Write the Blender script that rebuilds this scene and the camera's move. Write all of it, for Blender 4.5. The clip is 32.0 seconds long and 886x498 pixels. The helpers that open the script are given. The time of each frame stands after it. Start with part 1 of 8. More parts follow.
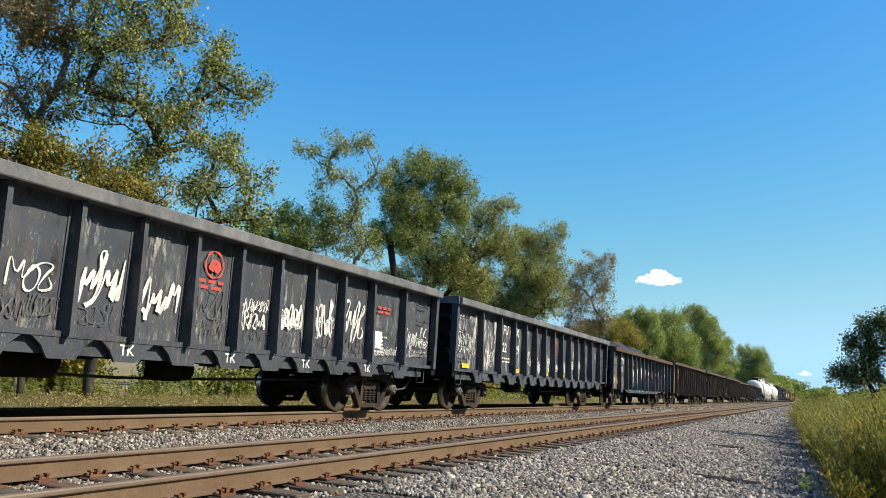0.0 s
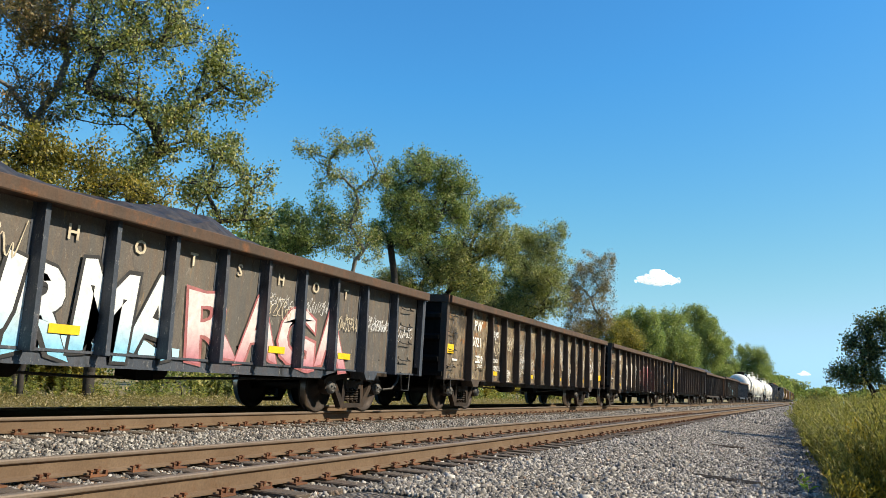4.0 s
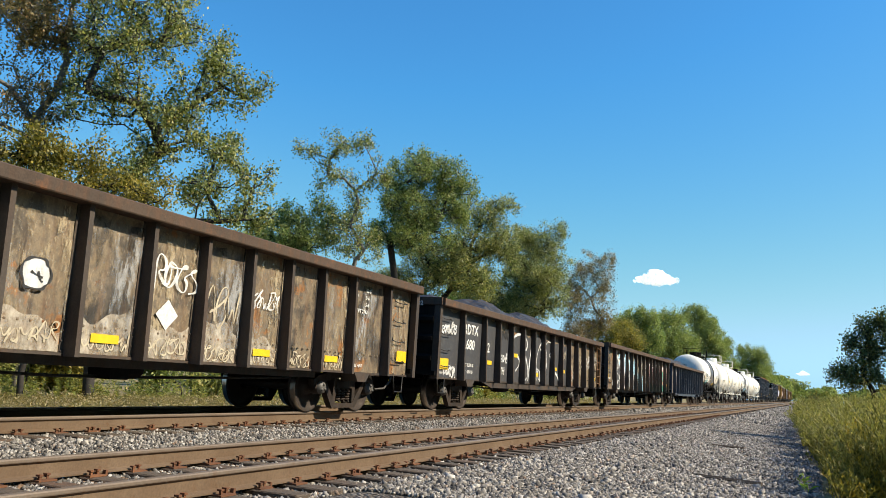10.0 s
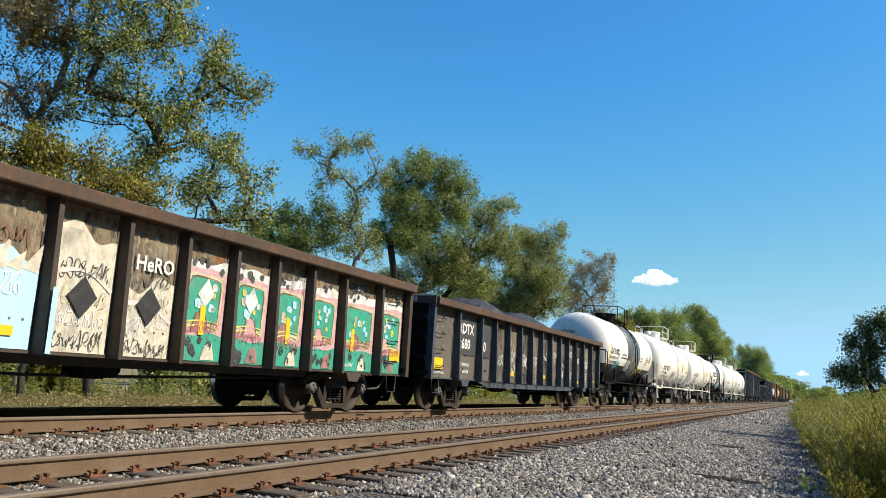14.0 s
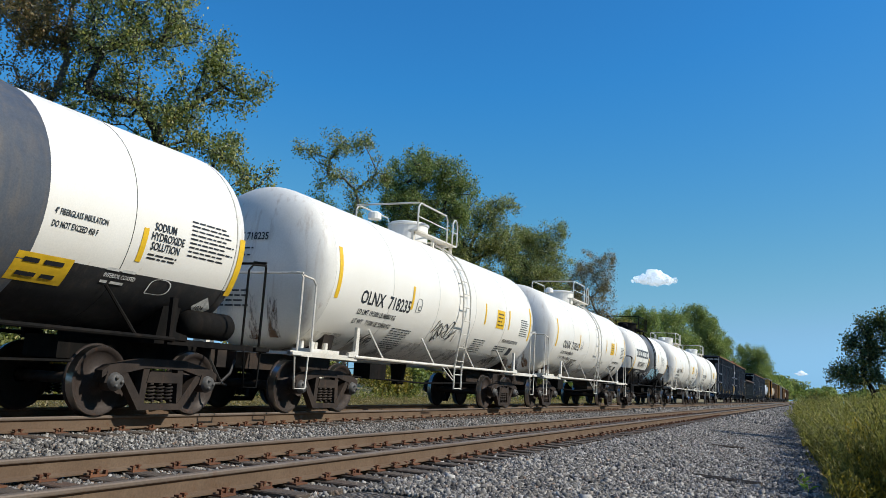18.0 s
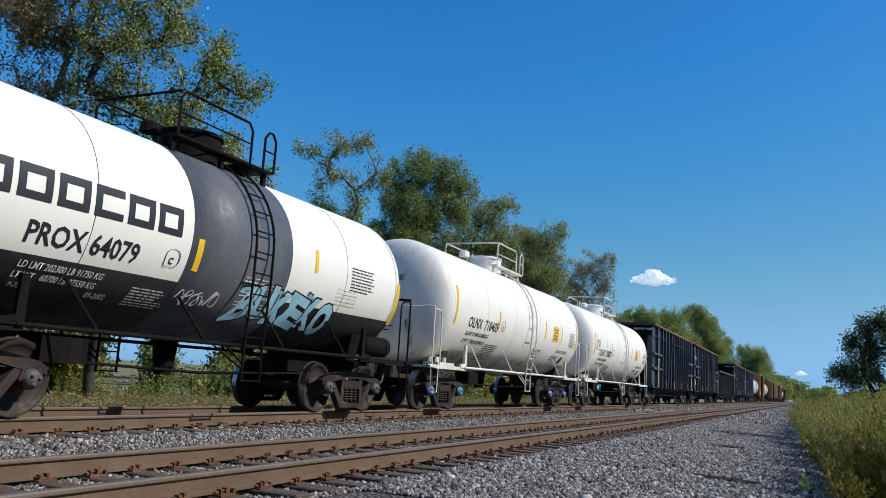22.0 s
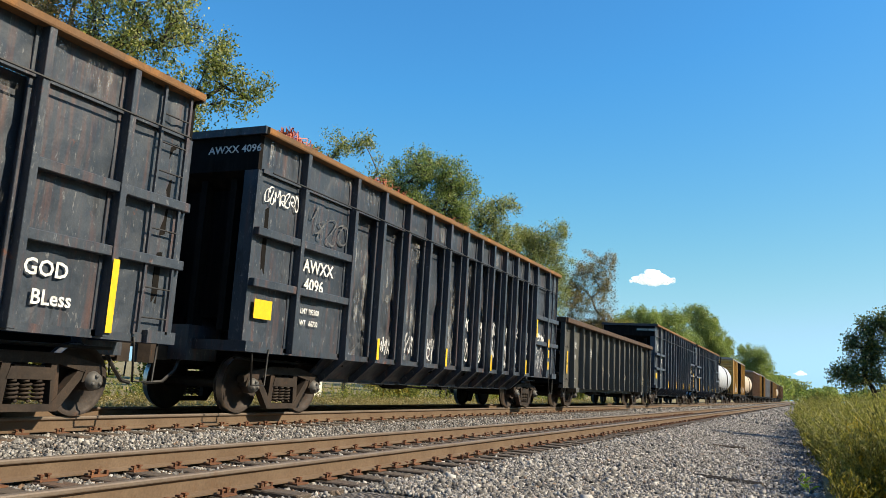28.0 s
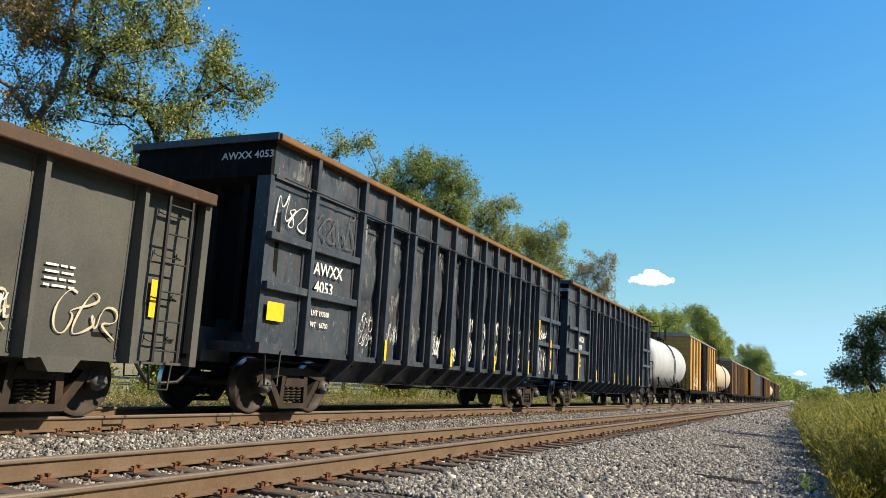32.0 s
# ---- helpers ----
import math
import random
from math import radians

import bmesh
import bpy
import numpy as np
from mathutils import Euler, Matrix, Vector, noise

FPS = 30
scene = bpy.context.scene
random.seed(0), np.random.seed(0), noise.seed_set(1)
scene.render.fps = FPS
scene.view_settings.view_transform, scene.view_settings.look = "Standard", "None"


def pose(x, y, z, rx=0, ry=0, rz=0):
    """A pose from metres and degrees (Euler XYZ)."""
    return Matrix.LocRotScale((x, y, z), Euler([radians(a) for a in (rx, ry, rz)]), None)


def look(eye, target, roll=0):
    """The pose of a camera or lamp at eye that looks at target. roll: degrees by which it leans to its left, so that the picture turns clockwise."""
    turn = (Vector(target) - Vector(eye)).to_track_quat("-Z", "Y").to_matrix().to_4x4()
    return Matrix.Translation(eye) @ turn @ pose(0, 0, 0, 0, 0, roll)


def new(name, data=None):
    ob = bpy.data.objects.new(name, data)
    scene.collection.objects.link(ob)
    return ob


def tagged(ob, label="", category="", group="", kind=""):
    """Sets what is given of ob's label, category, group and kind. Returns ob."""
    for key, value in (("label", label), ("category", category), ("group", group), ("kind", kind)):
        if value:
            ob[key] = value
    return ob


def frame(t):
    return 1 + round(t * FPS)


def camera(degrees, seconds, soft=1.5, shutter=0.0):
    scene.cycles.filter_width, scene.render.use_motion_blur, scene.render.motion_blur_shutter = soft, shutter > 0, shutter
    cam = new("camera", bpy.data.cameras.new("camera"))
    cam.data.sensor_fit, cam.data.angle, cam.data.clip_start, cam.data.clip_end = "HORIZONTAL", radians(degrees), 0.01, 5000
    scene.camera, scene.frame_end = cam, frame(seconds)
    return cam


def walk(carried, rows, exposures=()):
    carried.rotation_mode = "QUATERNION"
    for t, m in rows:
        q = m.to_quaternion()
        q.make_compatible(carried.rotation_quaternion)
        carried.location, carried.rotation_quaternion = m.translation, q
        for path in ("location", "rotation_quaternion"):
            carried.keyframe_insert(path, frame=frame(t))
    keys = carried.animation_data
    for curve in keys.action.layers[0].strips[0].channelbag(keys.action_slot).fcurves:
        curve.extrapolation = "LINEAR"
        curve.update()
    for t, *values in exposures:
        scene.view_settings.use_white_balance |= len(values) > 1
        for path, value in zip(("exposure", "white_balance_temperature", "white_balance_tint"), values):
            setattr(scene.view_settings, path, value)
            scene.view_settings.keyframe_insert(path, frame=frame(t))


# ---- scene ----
# The world's origin lies under the camera, z = 0 is the top of the rails that carry the train; tracks run along y.
SPEED = 8.88
TRAIN_X, NEAR_X, NEAR_Z = -9.295, -5.352, -0.132
SUN_AZ, SUN_EL = 77.0, 40.0

cam = camera(57.9, 32.0, soft=0.5, shutter=0.0)
EYE = (0.0, 0.0, 0.748)


def aim(yaw, pitch, roll):
    y, p = radians(yaw), radians(pitch)
    way = Vector((-math.sin(y) * math.cos(p), math.cos(y) * math.cos(p), math.sin(p)))
    return look(EYE, Vector(EYE) + way, roll)


walk(cam, [(0, aim(24.808, 9.206, 3.511)), (22.3, aim(24.808, 9.206, 3.511)), (23.2, aim(24.868, 9.206, 3.511)),
           (32, aim(24.868, 9.206, 3.511))],
     exposures=[(0, 0.62, 6750, 8), (13.2, 0.62, 6750, 8), (14.2, 0.52, 6500, 8), (16.6, 0.48, 6300, 8), (17.1, 0.42, 6200, 9), (18.0, 0.0, 5800, 8), (19.0, -0.25, 5550, 11), (20.0, -0.58, 5450, 13), (21.0, -0.4, 5450, 13), (22.0, -0.08, 5600, 11),
                (23.0, -0.05, 5600, 11), (24.0, -0.42, 5450, 13), (25.0, -0.42, 5500, 13), (25.8, -0.2, 5900, 8), (27.3, 0.55, 6500, 8),
                (28.5, 0.65, 6950, 8), (32, 0.65, 6950, 8)])

# ---- world and sun ----
world = bpy.data.worlds.new("world")
scene.world = world
world.use_nodes = True
wt = world.node_tree
sky = wt.nodes.new("ShaderNodeTexSky")
sky.sky_type = "NISHITA"
sky.sun_disc = False
sky.sun_elevation, sky.sun_rotation = radians(SUN_EL), radians(SUN_AZ)
sky.air_density, sky.dust_density, sky.ozone_density = 1.0, 0.4, 1.0
tone = wt.nodes.new("ShaderNodeMix")
tone.data_type, tone.blend_type = "RGBA", "MULTIPLY"
tone.inputs[0].default_value = 1.0
tone.inputs[7].default_value = (0.42, 0.91, 0.87, 1)
# the blue deepened: the sky's colour times its own hue
hue = wt.nodes.new("ShaderNodeMix")
hue.data_type, hue.blend_type = "RGBA", "MULTIPLY"
hue.inputs[0].default_value = 0.75
grey = wt.nodes.new("ShaderNodeRGBToBW")
ratio = wt.nodes.new("ShaderNodeMix")
ratio.data_type, ratio.blend_type = "RGBA", "DIVIDE"
ratio.inputs[0].default_value = 1.0
wt.links.new(sky.outputs[0], grey.inputs[0])
wt.links.new(sky.outputs[0], ratio.inputs[6])
wt.links.new(grey.outputs[0], ratio.inputs[7])
wt.links.new(sky.outputs[0], hue.inputs[6])
wt.links.new(ratio.outputs[2], hue.inputs[7])
wt.links.new(hue.outputs[2], tone.inputs[6])
# pale haze where the sky is brightest, low over the horizon
haze = wt.nodes.new("ShaderNodeMix")
haze.data_type, haze.blend_type = "RGBA", "MULTIPLY"
haze.inputs[0].default_value = 1.0
haze.inputs[7].default_value = (0.46, 0.82, 1.12, 1)
share = wt.nodes.new("ShaderNodeMapRange")
share.inputs["From Min"].default_value, share.inputs["From Max"].default_value = 2.3, 5.6
veil = wt.nodes.new("ShaderNodeMix")
veil.data_type = "RGBA"
wt.links.new(grey.outputs[0], haze.inputs[6])
wt.links.new(grey.outputs[0], share.inputs["Value"])
wt.links.new(share.outputs[0], veil.inputs[0])
wt.links.new(tone.outputs[2], veil.inputs[6])
wt.links.new(haze.outputs[2], veil.inputs[7])
wt.links.new(veil.outputs[2], wt.nodes["Background"].inputs[0])
wt.nodes["Background"].inputs[1].default_value = 0.107
sun = new("sun", bpy.data.lights.new("sun", "SUN"))
sun.data.energy, sun.data.angle, sun.data.color = 5.0, radians(0.53), (1.0, 0.885, 0.71)
az, el = radians(SUN_AZ), radians(SUN_EL)
sun.matrix_world = look(Vector((math.sin(az) * math.cos(el), math.cos(az) * math.cos(el), math.sin(el))) * 60, (0, 0, 0))

# ---- materials ----


class Net:
    """Short names for the nodes of one material."""

    def __init__(self, name, rough=0.6, metal=0.0):
        self.mat = bpy.data.materials.new(name)
        self.mat.use_nodes = True
        self.t = self.mat.node_tree
        self.b = self.t.nodes["Principled BSDF"]
        self.b.inputs["Roughness"].default_value, self.b.inputs["Metallic"].default_value = rough, metal

    def n(self, kind, **sockets):
        node = self.t.nodes.new("ShaderNode" + kind)
        for k, v in sockets.items():
            self.put(node.inputs[k.replace("_", " ")], v)
        return node

    def put(self, socket, v):
        if isinstance(v, bpy.types.NodeSocket):
            self.t.links.new(v, socket)
        elif isinstance(v, tuple) and socket.type == "RGBA":
            socket.default_value = (*v[:3], 1)
        else:
            socket.default_value = v

    def coords(self, stretch=(1, 1, 1), vary=True):
        v = self.n("TexCoord").outputs["Object"]
        if vary:
            r = self.n("ObjectInfo").outputs["Random"]
            m = self.n("Math")
            m.operation = "MULTIPLY"
            self.put(m.inputs[0], r), self.put(m.inputs[1], 53.0)
            a = self.n("VectorMath")
            self.put(a.inputs[0], v), self.put(a.inputs[1], m.outputs[0])
            v = a.outputs[0]
        return self.n("Mapping", Vector=v, Scale=stretch).outputs[0]

    def noise(self, scale, detail=4.0, stretch=(1, 1, 1), rough=0.6, vary=True):
        return self.n("TexNoise", Vector=self.coords(stretch, vary), Scale=scale, Detail=detail, Roughness=rough).outputs["Fac"]

    def ramp(self, fac, *stops):
        r = self.n("ValToRGB", Fac=fac)
        e = r.color_ramp.elements
        while len(e) < len(stops):
            e.new(0.5)
        for el_, (pos, c) in zip(e, stops):
            el_.position, el_.color = pos, (*c, 1) if len(c) == 3 else c
        return r.outputs[0]

    def mix(self, fac, a, b, kind="MIX"):
        m = self.n("Mix")
        m.data_type, m.blend_type = "RGBA", kind
        self.put(m.inputs[0], fac), self.put(m.inputs[6], a), self.put(m.inputs[7], b)
        return m.outputs[2]

    def bump(self, height, strength=0.3, distance=0.02):
        self.put(self.b.inputs["Normal"], self.n("Bump", Height=height, Strength=strength, Distance=distance).outputs[0])

    def done(self, colour):
        self.put(self.b.inputs["Base Color"], colour)
        return self.mat


W1, K0 = (1, 1, 1), (0, 0, 0)


def paint(name, base, dirt, rust=(0.10, 0.045, 0.02), rusty=0.3, rough=0.55, metal=0.0, big=0.9, streak=0.35, bump=0.25, grime=0.6, lines=None, gloss=0.22, blotch=None):
    """Weathered paint on steel: broad dirt, streaks that run down, rust spots, fine grain."""
    m = Net(name, rough, metal)
    m.b.inputs["Specular IOR Level"].default_value = gloss
    c = m.ramp(m.noise(big, 9, rough=0.66), *blotch) if blotch else m.mix(m.ramp(m.noise(big, 6), (0.35, K0), (0.7, W1)), base, dirt)
    s = m.ramp(m.noise(2.2, 5, (3.5, 3.5, 0.28)), (0.62 - streak * 0.5, K0), (0.80, W1))
    c = m.mix(s, c, tuple(0.55 * d + 0.45 * r for d, r in zip(dirt, rust)))
    r = m.ramp(m.noise(3.4, 9, rough=0.7), (0.72 - 0.35 * rusty, K0), (0.80 - 0.25 * rusty, W1))
    c = m.mix(r, c, rust)
    if lines:
        n = m.noise(2.6, 8, (1.6, 1.6, 0.5), 0.65)
        c = m.mix(m.ramp(n, (0.58, K0), (0.70, W1)), c, lines[0])
        n = m.noise(9.0, 6, (2.0, 2.0, 0.7), 0.75)
        c = m.mix(m.ramp(n, (0.60, K0), (0.645, W1)), c, lines[1])
        n = m.noise(6.0, 6, (2.5, 2.5, 0.5), 0.7)
        c = m.mix(m.ramp(n, (0.60, K0), (0.68, W1)), c, lines[2])
    fine = m.noise(45, 3)
    c = m.mix(grime, c, m.ramp(fine, (0.3, (0.62, 0.62, 0.62)), (0.7, (1.15, 1.12, 1.1))), "MULTIPLY")
    m.put(m.b.inputs["Roughness"], m.mix(m.ramp(m.noise(5, 4), (0.3, K0), (0.7, W1)), (rough - 0.1,) * 3, (min(1, rough + 0.2),) * 3))
    m.bump(m.noise(2.6, 5), bump, 0.03)
    return m.done(c)


def plain(name, base, rough=0.6, metal=0.0, vary=0.25, scale=6.0, bump=0.1):
    m = Net(name, rough, metal)
    n = m.noise(scale, 6)
    c = m.mix(1.0, base, m.ramp(n, (0.3, (1 - vary,) * 3), (0.7, (1 + vary * 0.4,) * 3)), "MULTIPLY")
    m.bump(m.noise(scale * 5, 3), bump, 0.01)
    return m.done(c)


def leafy(name, dark, mid, light, thin=0.35, odd=(0.30, 0.25, 0.05), share=0.12, gloss=0.3):
    """Leaves: each one its own tint, light shines through."""
    m = Net(name, 0.5)
    m.b.inputs["Specular IOR Level"].default_value = gloss
    r = m.n("NewGeometry").outputs["Random Per Island"]
    c = m.ramp(r, (0.0, dark), (0.45, mid), (1 - share, light), (1.0, odd))
    tr = m.n("BsdfTranslucent", Color=m.mix(1.0, c, (1.3, 1.35, 0.7), "MULTIPLY"))
    mx = m.n("MixShader", Fac=thin)
    m.t.links.new(m.b.outputs[0], mx.inputs[1])
    m.t.links.new(tr.outputs[0], mx.inputs[2])
    m.t.links.new(mx.outputs[0], m.t.nodes["Material Output"].inputs[0])
    return m.done(c)


def gravel_material(name, cell):
    m = Net(name, 0.9)
    co = m.coords(vary=False)
    v = m.n("TexVoronoi", Vector=co, Scale=cell)
    c = m.ramp(m.n("SeparateColor", Color=v.outputs["Color"]).outputs[0], (0.0, (0.045, 0.042, 0.040)), (0.4, (0.11, 0.102, 0.095)), (0.75, (0.22, 0.205, 0.19)), (1.0, (0.42, 0.40, 0.375)))
    c = m.mix(m.ramp(m.noise(0.5, 5, vary=False), (0.45, K0), (0.75, (0.5, 0.5, 0.5))), c, (0.19, 0.14, 0.10))
    # gaps between stones darkened: their shade is painted into the colour
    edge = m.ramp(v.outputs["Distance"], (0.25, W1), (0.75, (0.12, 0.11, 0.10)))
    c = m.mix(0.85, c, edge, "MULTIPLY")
    inv = m.n("Math")
    inv.operation = "MULTIPLY"
    m.put(inv.inputs[0], v.outputs["Distance"]), m.put(inv.inputs[1], -1.0)
    m.bump(inv.outputs[0], 1.0, 0.06)
    return m.done(c)


def stone_material():
    m = Net("ballast_stone", 0.85)
    r = m.n("NewGeometry").outputs["Random Per Island"]
    c = m.ramp(r, (0.0, (0.050, 0.046, 0.044)), (0.35, (0.142, 0.129, 0.117)), (0.74, (0.285, 0.262, 0.238)), (0.93, (0.48, 0.45, 0.41)), (1.0, (0.18, 0.11, 0.07)))
    c = m.mix(0.6, c, m.ramp(m.noise(60, 4, vary=False), (0.3, (0.6, 0.6, 0.6)), (0.7, (1.2, 1.2, 1.2))), "MULTIPLY")
    m.bump(m.noise(90, 3, vary=False), 0.4, 0.01)
    return m.done(c)


def grass_ground():
    m = Net("meadow_soil", 0.95)
    c = m.mix(m.ramp(m.noise(0.12, 8, vary=False), (0.4, K0), (0.6, W1)), (0.19, 0.155, 0.07), (0.25, 0.20, 0.10))
    c = m.mix(0.7, c, m.ramp(m.noise(9, 6, vary=False), (0.3, (0.5, 0.5, 0.5)), (0.7, (1.25, 1.25, 1.2))), "MULTIPLY")
    m.bump(m.noise(14, 6, vary=False), 0.8, 0.08)
    return m.done(c)


def wood_tie():
    m = Net("tie_timber", 0.9)
    c = m.mix(m.ramp(m.noise(3, 7, (6, 40, 40)), (0.35, K0), (0.7, W1)), (0.046, 0.034, 0.026), (0.145, 0.108, 0.078))
    c = m.mix(m.ramp(m.noise(1.6, 5), (0.55, K0), (0.75, W1)), c, (0.13, 0.06, 0.03))
    m.bump(m.noise(4, 6, (4, 40, 40)), 0.6, 0.02)
    return m.done(c)


M = {}
M["gravel"] = gravel_material("gravel", 21.0)
M["stone"] = stone_material()
M["litter"] = plain("rusty_litter", (0.17, 0.105, 0.062), 0.9, 0.0, 0.5, 20)
M["meadow"] = grass_ground()
M["tie"] = wood_tie()
M["rail_side"] = paint("rail_side", (0.125, 0.083, 0.053), (0.165, 0.115, 0.076), (0.11, 0.055, 0.027), 0.3, 0.8, 0.0, 2.0, 0.1, 0.2, 0.5)
M["rail_head"] = paint("rail_head", (0.20, 0.158, 0.125), (0.16, 0.12, 0.09), (0.15, 0.09, 0.055), 0.2, 0.5, 0.25, 3.0, 0.0, 0.1, 0.4)
M["plate"] = paint("tie_plate_rust", (0.17, 0.075, 0.04), (0.10, 0.05, 0.03), (0.22, 0.10, 0.05), 0.5, 0.85, 0.0, 4.0)
M["pw"] = paint("brown_gondola_paint", (0.27, 0.175, 0.085), (0.12, 0.09, 0.062), (0.16, 0.065, 0.025), 0.30, 0.5, 0.0, 1.7, 0.25, 0.5, 0.6, ((0.075, 0.058, 0.045), (0.36, 0.28, 0.19), (0.11, 0.08, 0.058)), 0.35,
                blotch=((0.30, (0.042, 0.038, 0.035)), (0.41, (0.110, 0.092, 0.072)), (0.49, (0.240, 0.185, 0.122)), (0.56, (0.165, 0.138, 0.104)), (0.62, (0.31, 0.145, 0.052)), (0.71, (0.18, 0.068, 0.026))))
M["rdtx"] = paint("grey_brown_gondola_paint", (0.095, 0.093, 0.092), (0.15, 0.135, 0.115), (0.16, 0.085, 0.045), 0.15, 0.6, 0.0, 0.7, 0.35, 0.4, 0.6, ((0.07, 0.06, 0.052), (0.24, 0.22, 0.19), (0.20, 0.15, 0.10)))
M["pw_post"] = paint("brown_post_paint", (0.046, 0.040, 0.037), (0.080, 0.064, 0.052), (0.11, 0.052, 0.027), 0.25, 0.6)
M["pw_chord"] = paint("rusty_top_chord", (0.10, 0.068, 0.049), (0.065, 0.048, 0.038), (0.17, 0.08, 0.04), 0.45, 0.7)
M["black"] = paint("black_gondola_paint", (0.046, 0.056, 0.074), (0.078, 0.090, 0.112), (0.12, 0.07, 0.05), 0.1, 0.45, 0.0, 0.9, 0.25, 0.4, 0.6, ((0.028, 0.029, 0.032), (0.20, 0.20, 0.20), (0.13, 0.13, 0.135)))
M["black_chord"] = paint("black_chord_paint", (0.080, 0.090, 0.106), (0.21, 0.22, 0.235), (0.10, 0.07, 0.05), 0.1, 0.5, 0.0, 2.2)
M["slate"] = paint("grey_black_gondola_paint", (0.074, 0.075, 0.070), (0.104, 0.103, 0.095), (0.12, 0.075, 0.045), 0.05, 0.5, 0.0, 0.7, 0.1, 0.3, 0.6)
M["trash"] = paint("tall_gondola_paint", (0.030, 0.040, 0.056), (0.054, 0.066, 0.084), (0.20, 0.065, 0.025), 0.24, 0.42, 0.0, 0.9, 0.2, 0.5, 0.6, ((0.022, 0.025, 0.032), (0.15, 0.155, 0.165), (0.085, 0.09, 0.098)), 0.5)
M["orange_chord"] = paint("rust_orange_chord", (0.24, 0.125, 0.055), (0.13, 0.085, 0.055), (0.30, 0.14, 0.05), 0.5, 0.8)
M["tank_white"] = paint("white_tank_paint", (0.88, 0.85, 0.79), (0.82, 0.78, 0.70), (0.50, 0.40, 0.27), -0.1, 0.38, 0.0, 0.5, -0.1, 0.04, 0.15, gloss=0.4)
M["tank_head"] = paint("stained_tank_head", (0.80, 0.79, 0.76), (0.72, 0.69, 0.63), (0.25, 0.13, 0.06), 0.05, 0.45, 0.0, 0.7, 0.12, 0.05, 0.3)
M["tank_grey"] = paint("blue_grey_band_paint", (0.085, 0.10, 0.13), (0.14, 0.145, 0.155), (0.20, 0.16, 0.12), 0.0, 0.4, 0.0, 0.7, 0.3, 0.05)
M["tank_black"] = paint("black_tank_paint", (0.022, 0.023, 0.026), (0.05, 0.05, 0.05), (0.10, 0.07, 0.05), 0.0, 0.4, 0.0, 0.6, 0.2, 0.05)
M["tank_tan"] = paint("tan_tank_paint", (0.58, 0.47, 0.34), (0.50, 0.40, 0.30), (0.25, 0.14, 0.07), 0.1, 0.5)
M["tank_silver"] = paint("pale_grey_tank_paint", (0.42, 0.45, 0.50), (0.50, 0.52, 0.55), (0.3, 0.25, 0.2), 0.0, 0.45)
M["seam"] = plain("grey_seam_sealant", (0.58, 0.57, 0.54), 0.6)
M["white_pipe"] = paint("white_pipe_paint", (0.78, 0.76, 0.70), (0.62, 0.57, 0.47), (0.30, 0.16, 0.07), 0.12, 0.5, 0.0, 2.0, 0.0, 0.05)
M["yellow_box"] = paint("yellow_boxcar_paint", (0.50, 0.30, 0.075), (0.36, 0.22, 0.08), (0.20, 0.09, 0.035), 0.25, 0.6)
M["brown_box"] = paint("brown_boxcar_paint", (0.20, 0.115, 0.065), (0.26, 0.17, 0.10), (0.15, 0.07, 0.03), 0.25, 0.6)
M["grey_box"] = paint("grey_boxcar_paint", (0.34, 0.34, 0.34), (0.27, 0.26, 0.25), (0.2, 0.12, 0.08), 0.1, 0.6)
M["truck"] = paint("truck_steel", (0.026, 0.021, 0.019), (0.060, 0.044, 0.034), (0.11, 0.055, 0.032), 0.3, 0.7, 0.1, 2.0, 0.1, 0.2)
# darker than real black steel: shade below and behind the cars put into the colour
M["under"] = paint("underframe_steel", (0.006, 0.006, 0.006), (0.012, 0.011, 0.010), (0.028, 0.019, 0.014), 0.1, 0.8, gloss=0.1)
M["wheel"] = paint("wheel_steel", (0.055, 0.042, 0.036), (0.04, 0.033, 0.03), (0.10, 0.05, 0.03), 0.35, 0.6, 0.3, 3.0, 0.0, 0.1)
M["tread"] = plain("polished_tread", (0.45, 0.44, 0.43), 0.28, 1.0, 0.2, 12)
M["grab"] = plain("dark_iron_bar", (0.03, 0.028, 0.027), 0.6, 0.3)
M["yellow"] = plain("yellow_reflective_tape", (0.80, 0.50, 0.015), 0.5, 0.0, 0.15, 9)
M["white_letter"] = plain("white_stencil_paint", (0.74, 0.73, 0.70), 0.65, 0.0, 0.35, 14)
M["dark_letter"] = plain("dark_stencil_paint", (0.02, 0.022, 0.028), 0.5, 0.0, 0.2, 14)
M["bark"] = plain("grey_bark", (0.034, 0.029, 0.025), 0.9, 0.0, 0.5, 7, 0.6)
M["pale_bark"] = plain("pale_dead_bark", (0.15, 0.138, 0.12), 0.9, 0.0, 0.4, 7, 0.5)
M["leaf"] = leafy("cottonwood_leaf", (0.055, 0.070, 0.023), (0.168, 0.202, 0.064), (0.42, 0.42, 0.16), 0.43, (0.54, 0.42, 0.15), 0.12, 0.55)
M["leaf_brown"] = leafy("turning_leaf", (0.085, 0.074, 0.040), (0.20, 0.165, 0.085), (0.33, 0.265, 0.135), 0.38, (0.34, 0.185, 0.09), 0.3, 0.45)
M["leaf_far"] = leafy("far_wood_leaf", (0.066, 0.098, 0.036), (0.190, 0.245, 0.086), (0.39, 0.435, 0.155), 0.45, (0.25, 0.22, 0.07), 0.1, 0.4)
M["leaf_deep"] = leafy("deep_green_leaf", (0.036, 0.060, 0.018), (0.150, 0.203, 0.058), (0.35, 0.395, 0.125), 0.42, (0.42, 0.33, 0.10), 0.08, 0.5)
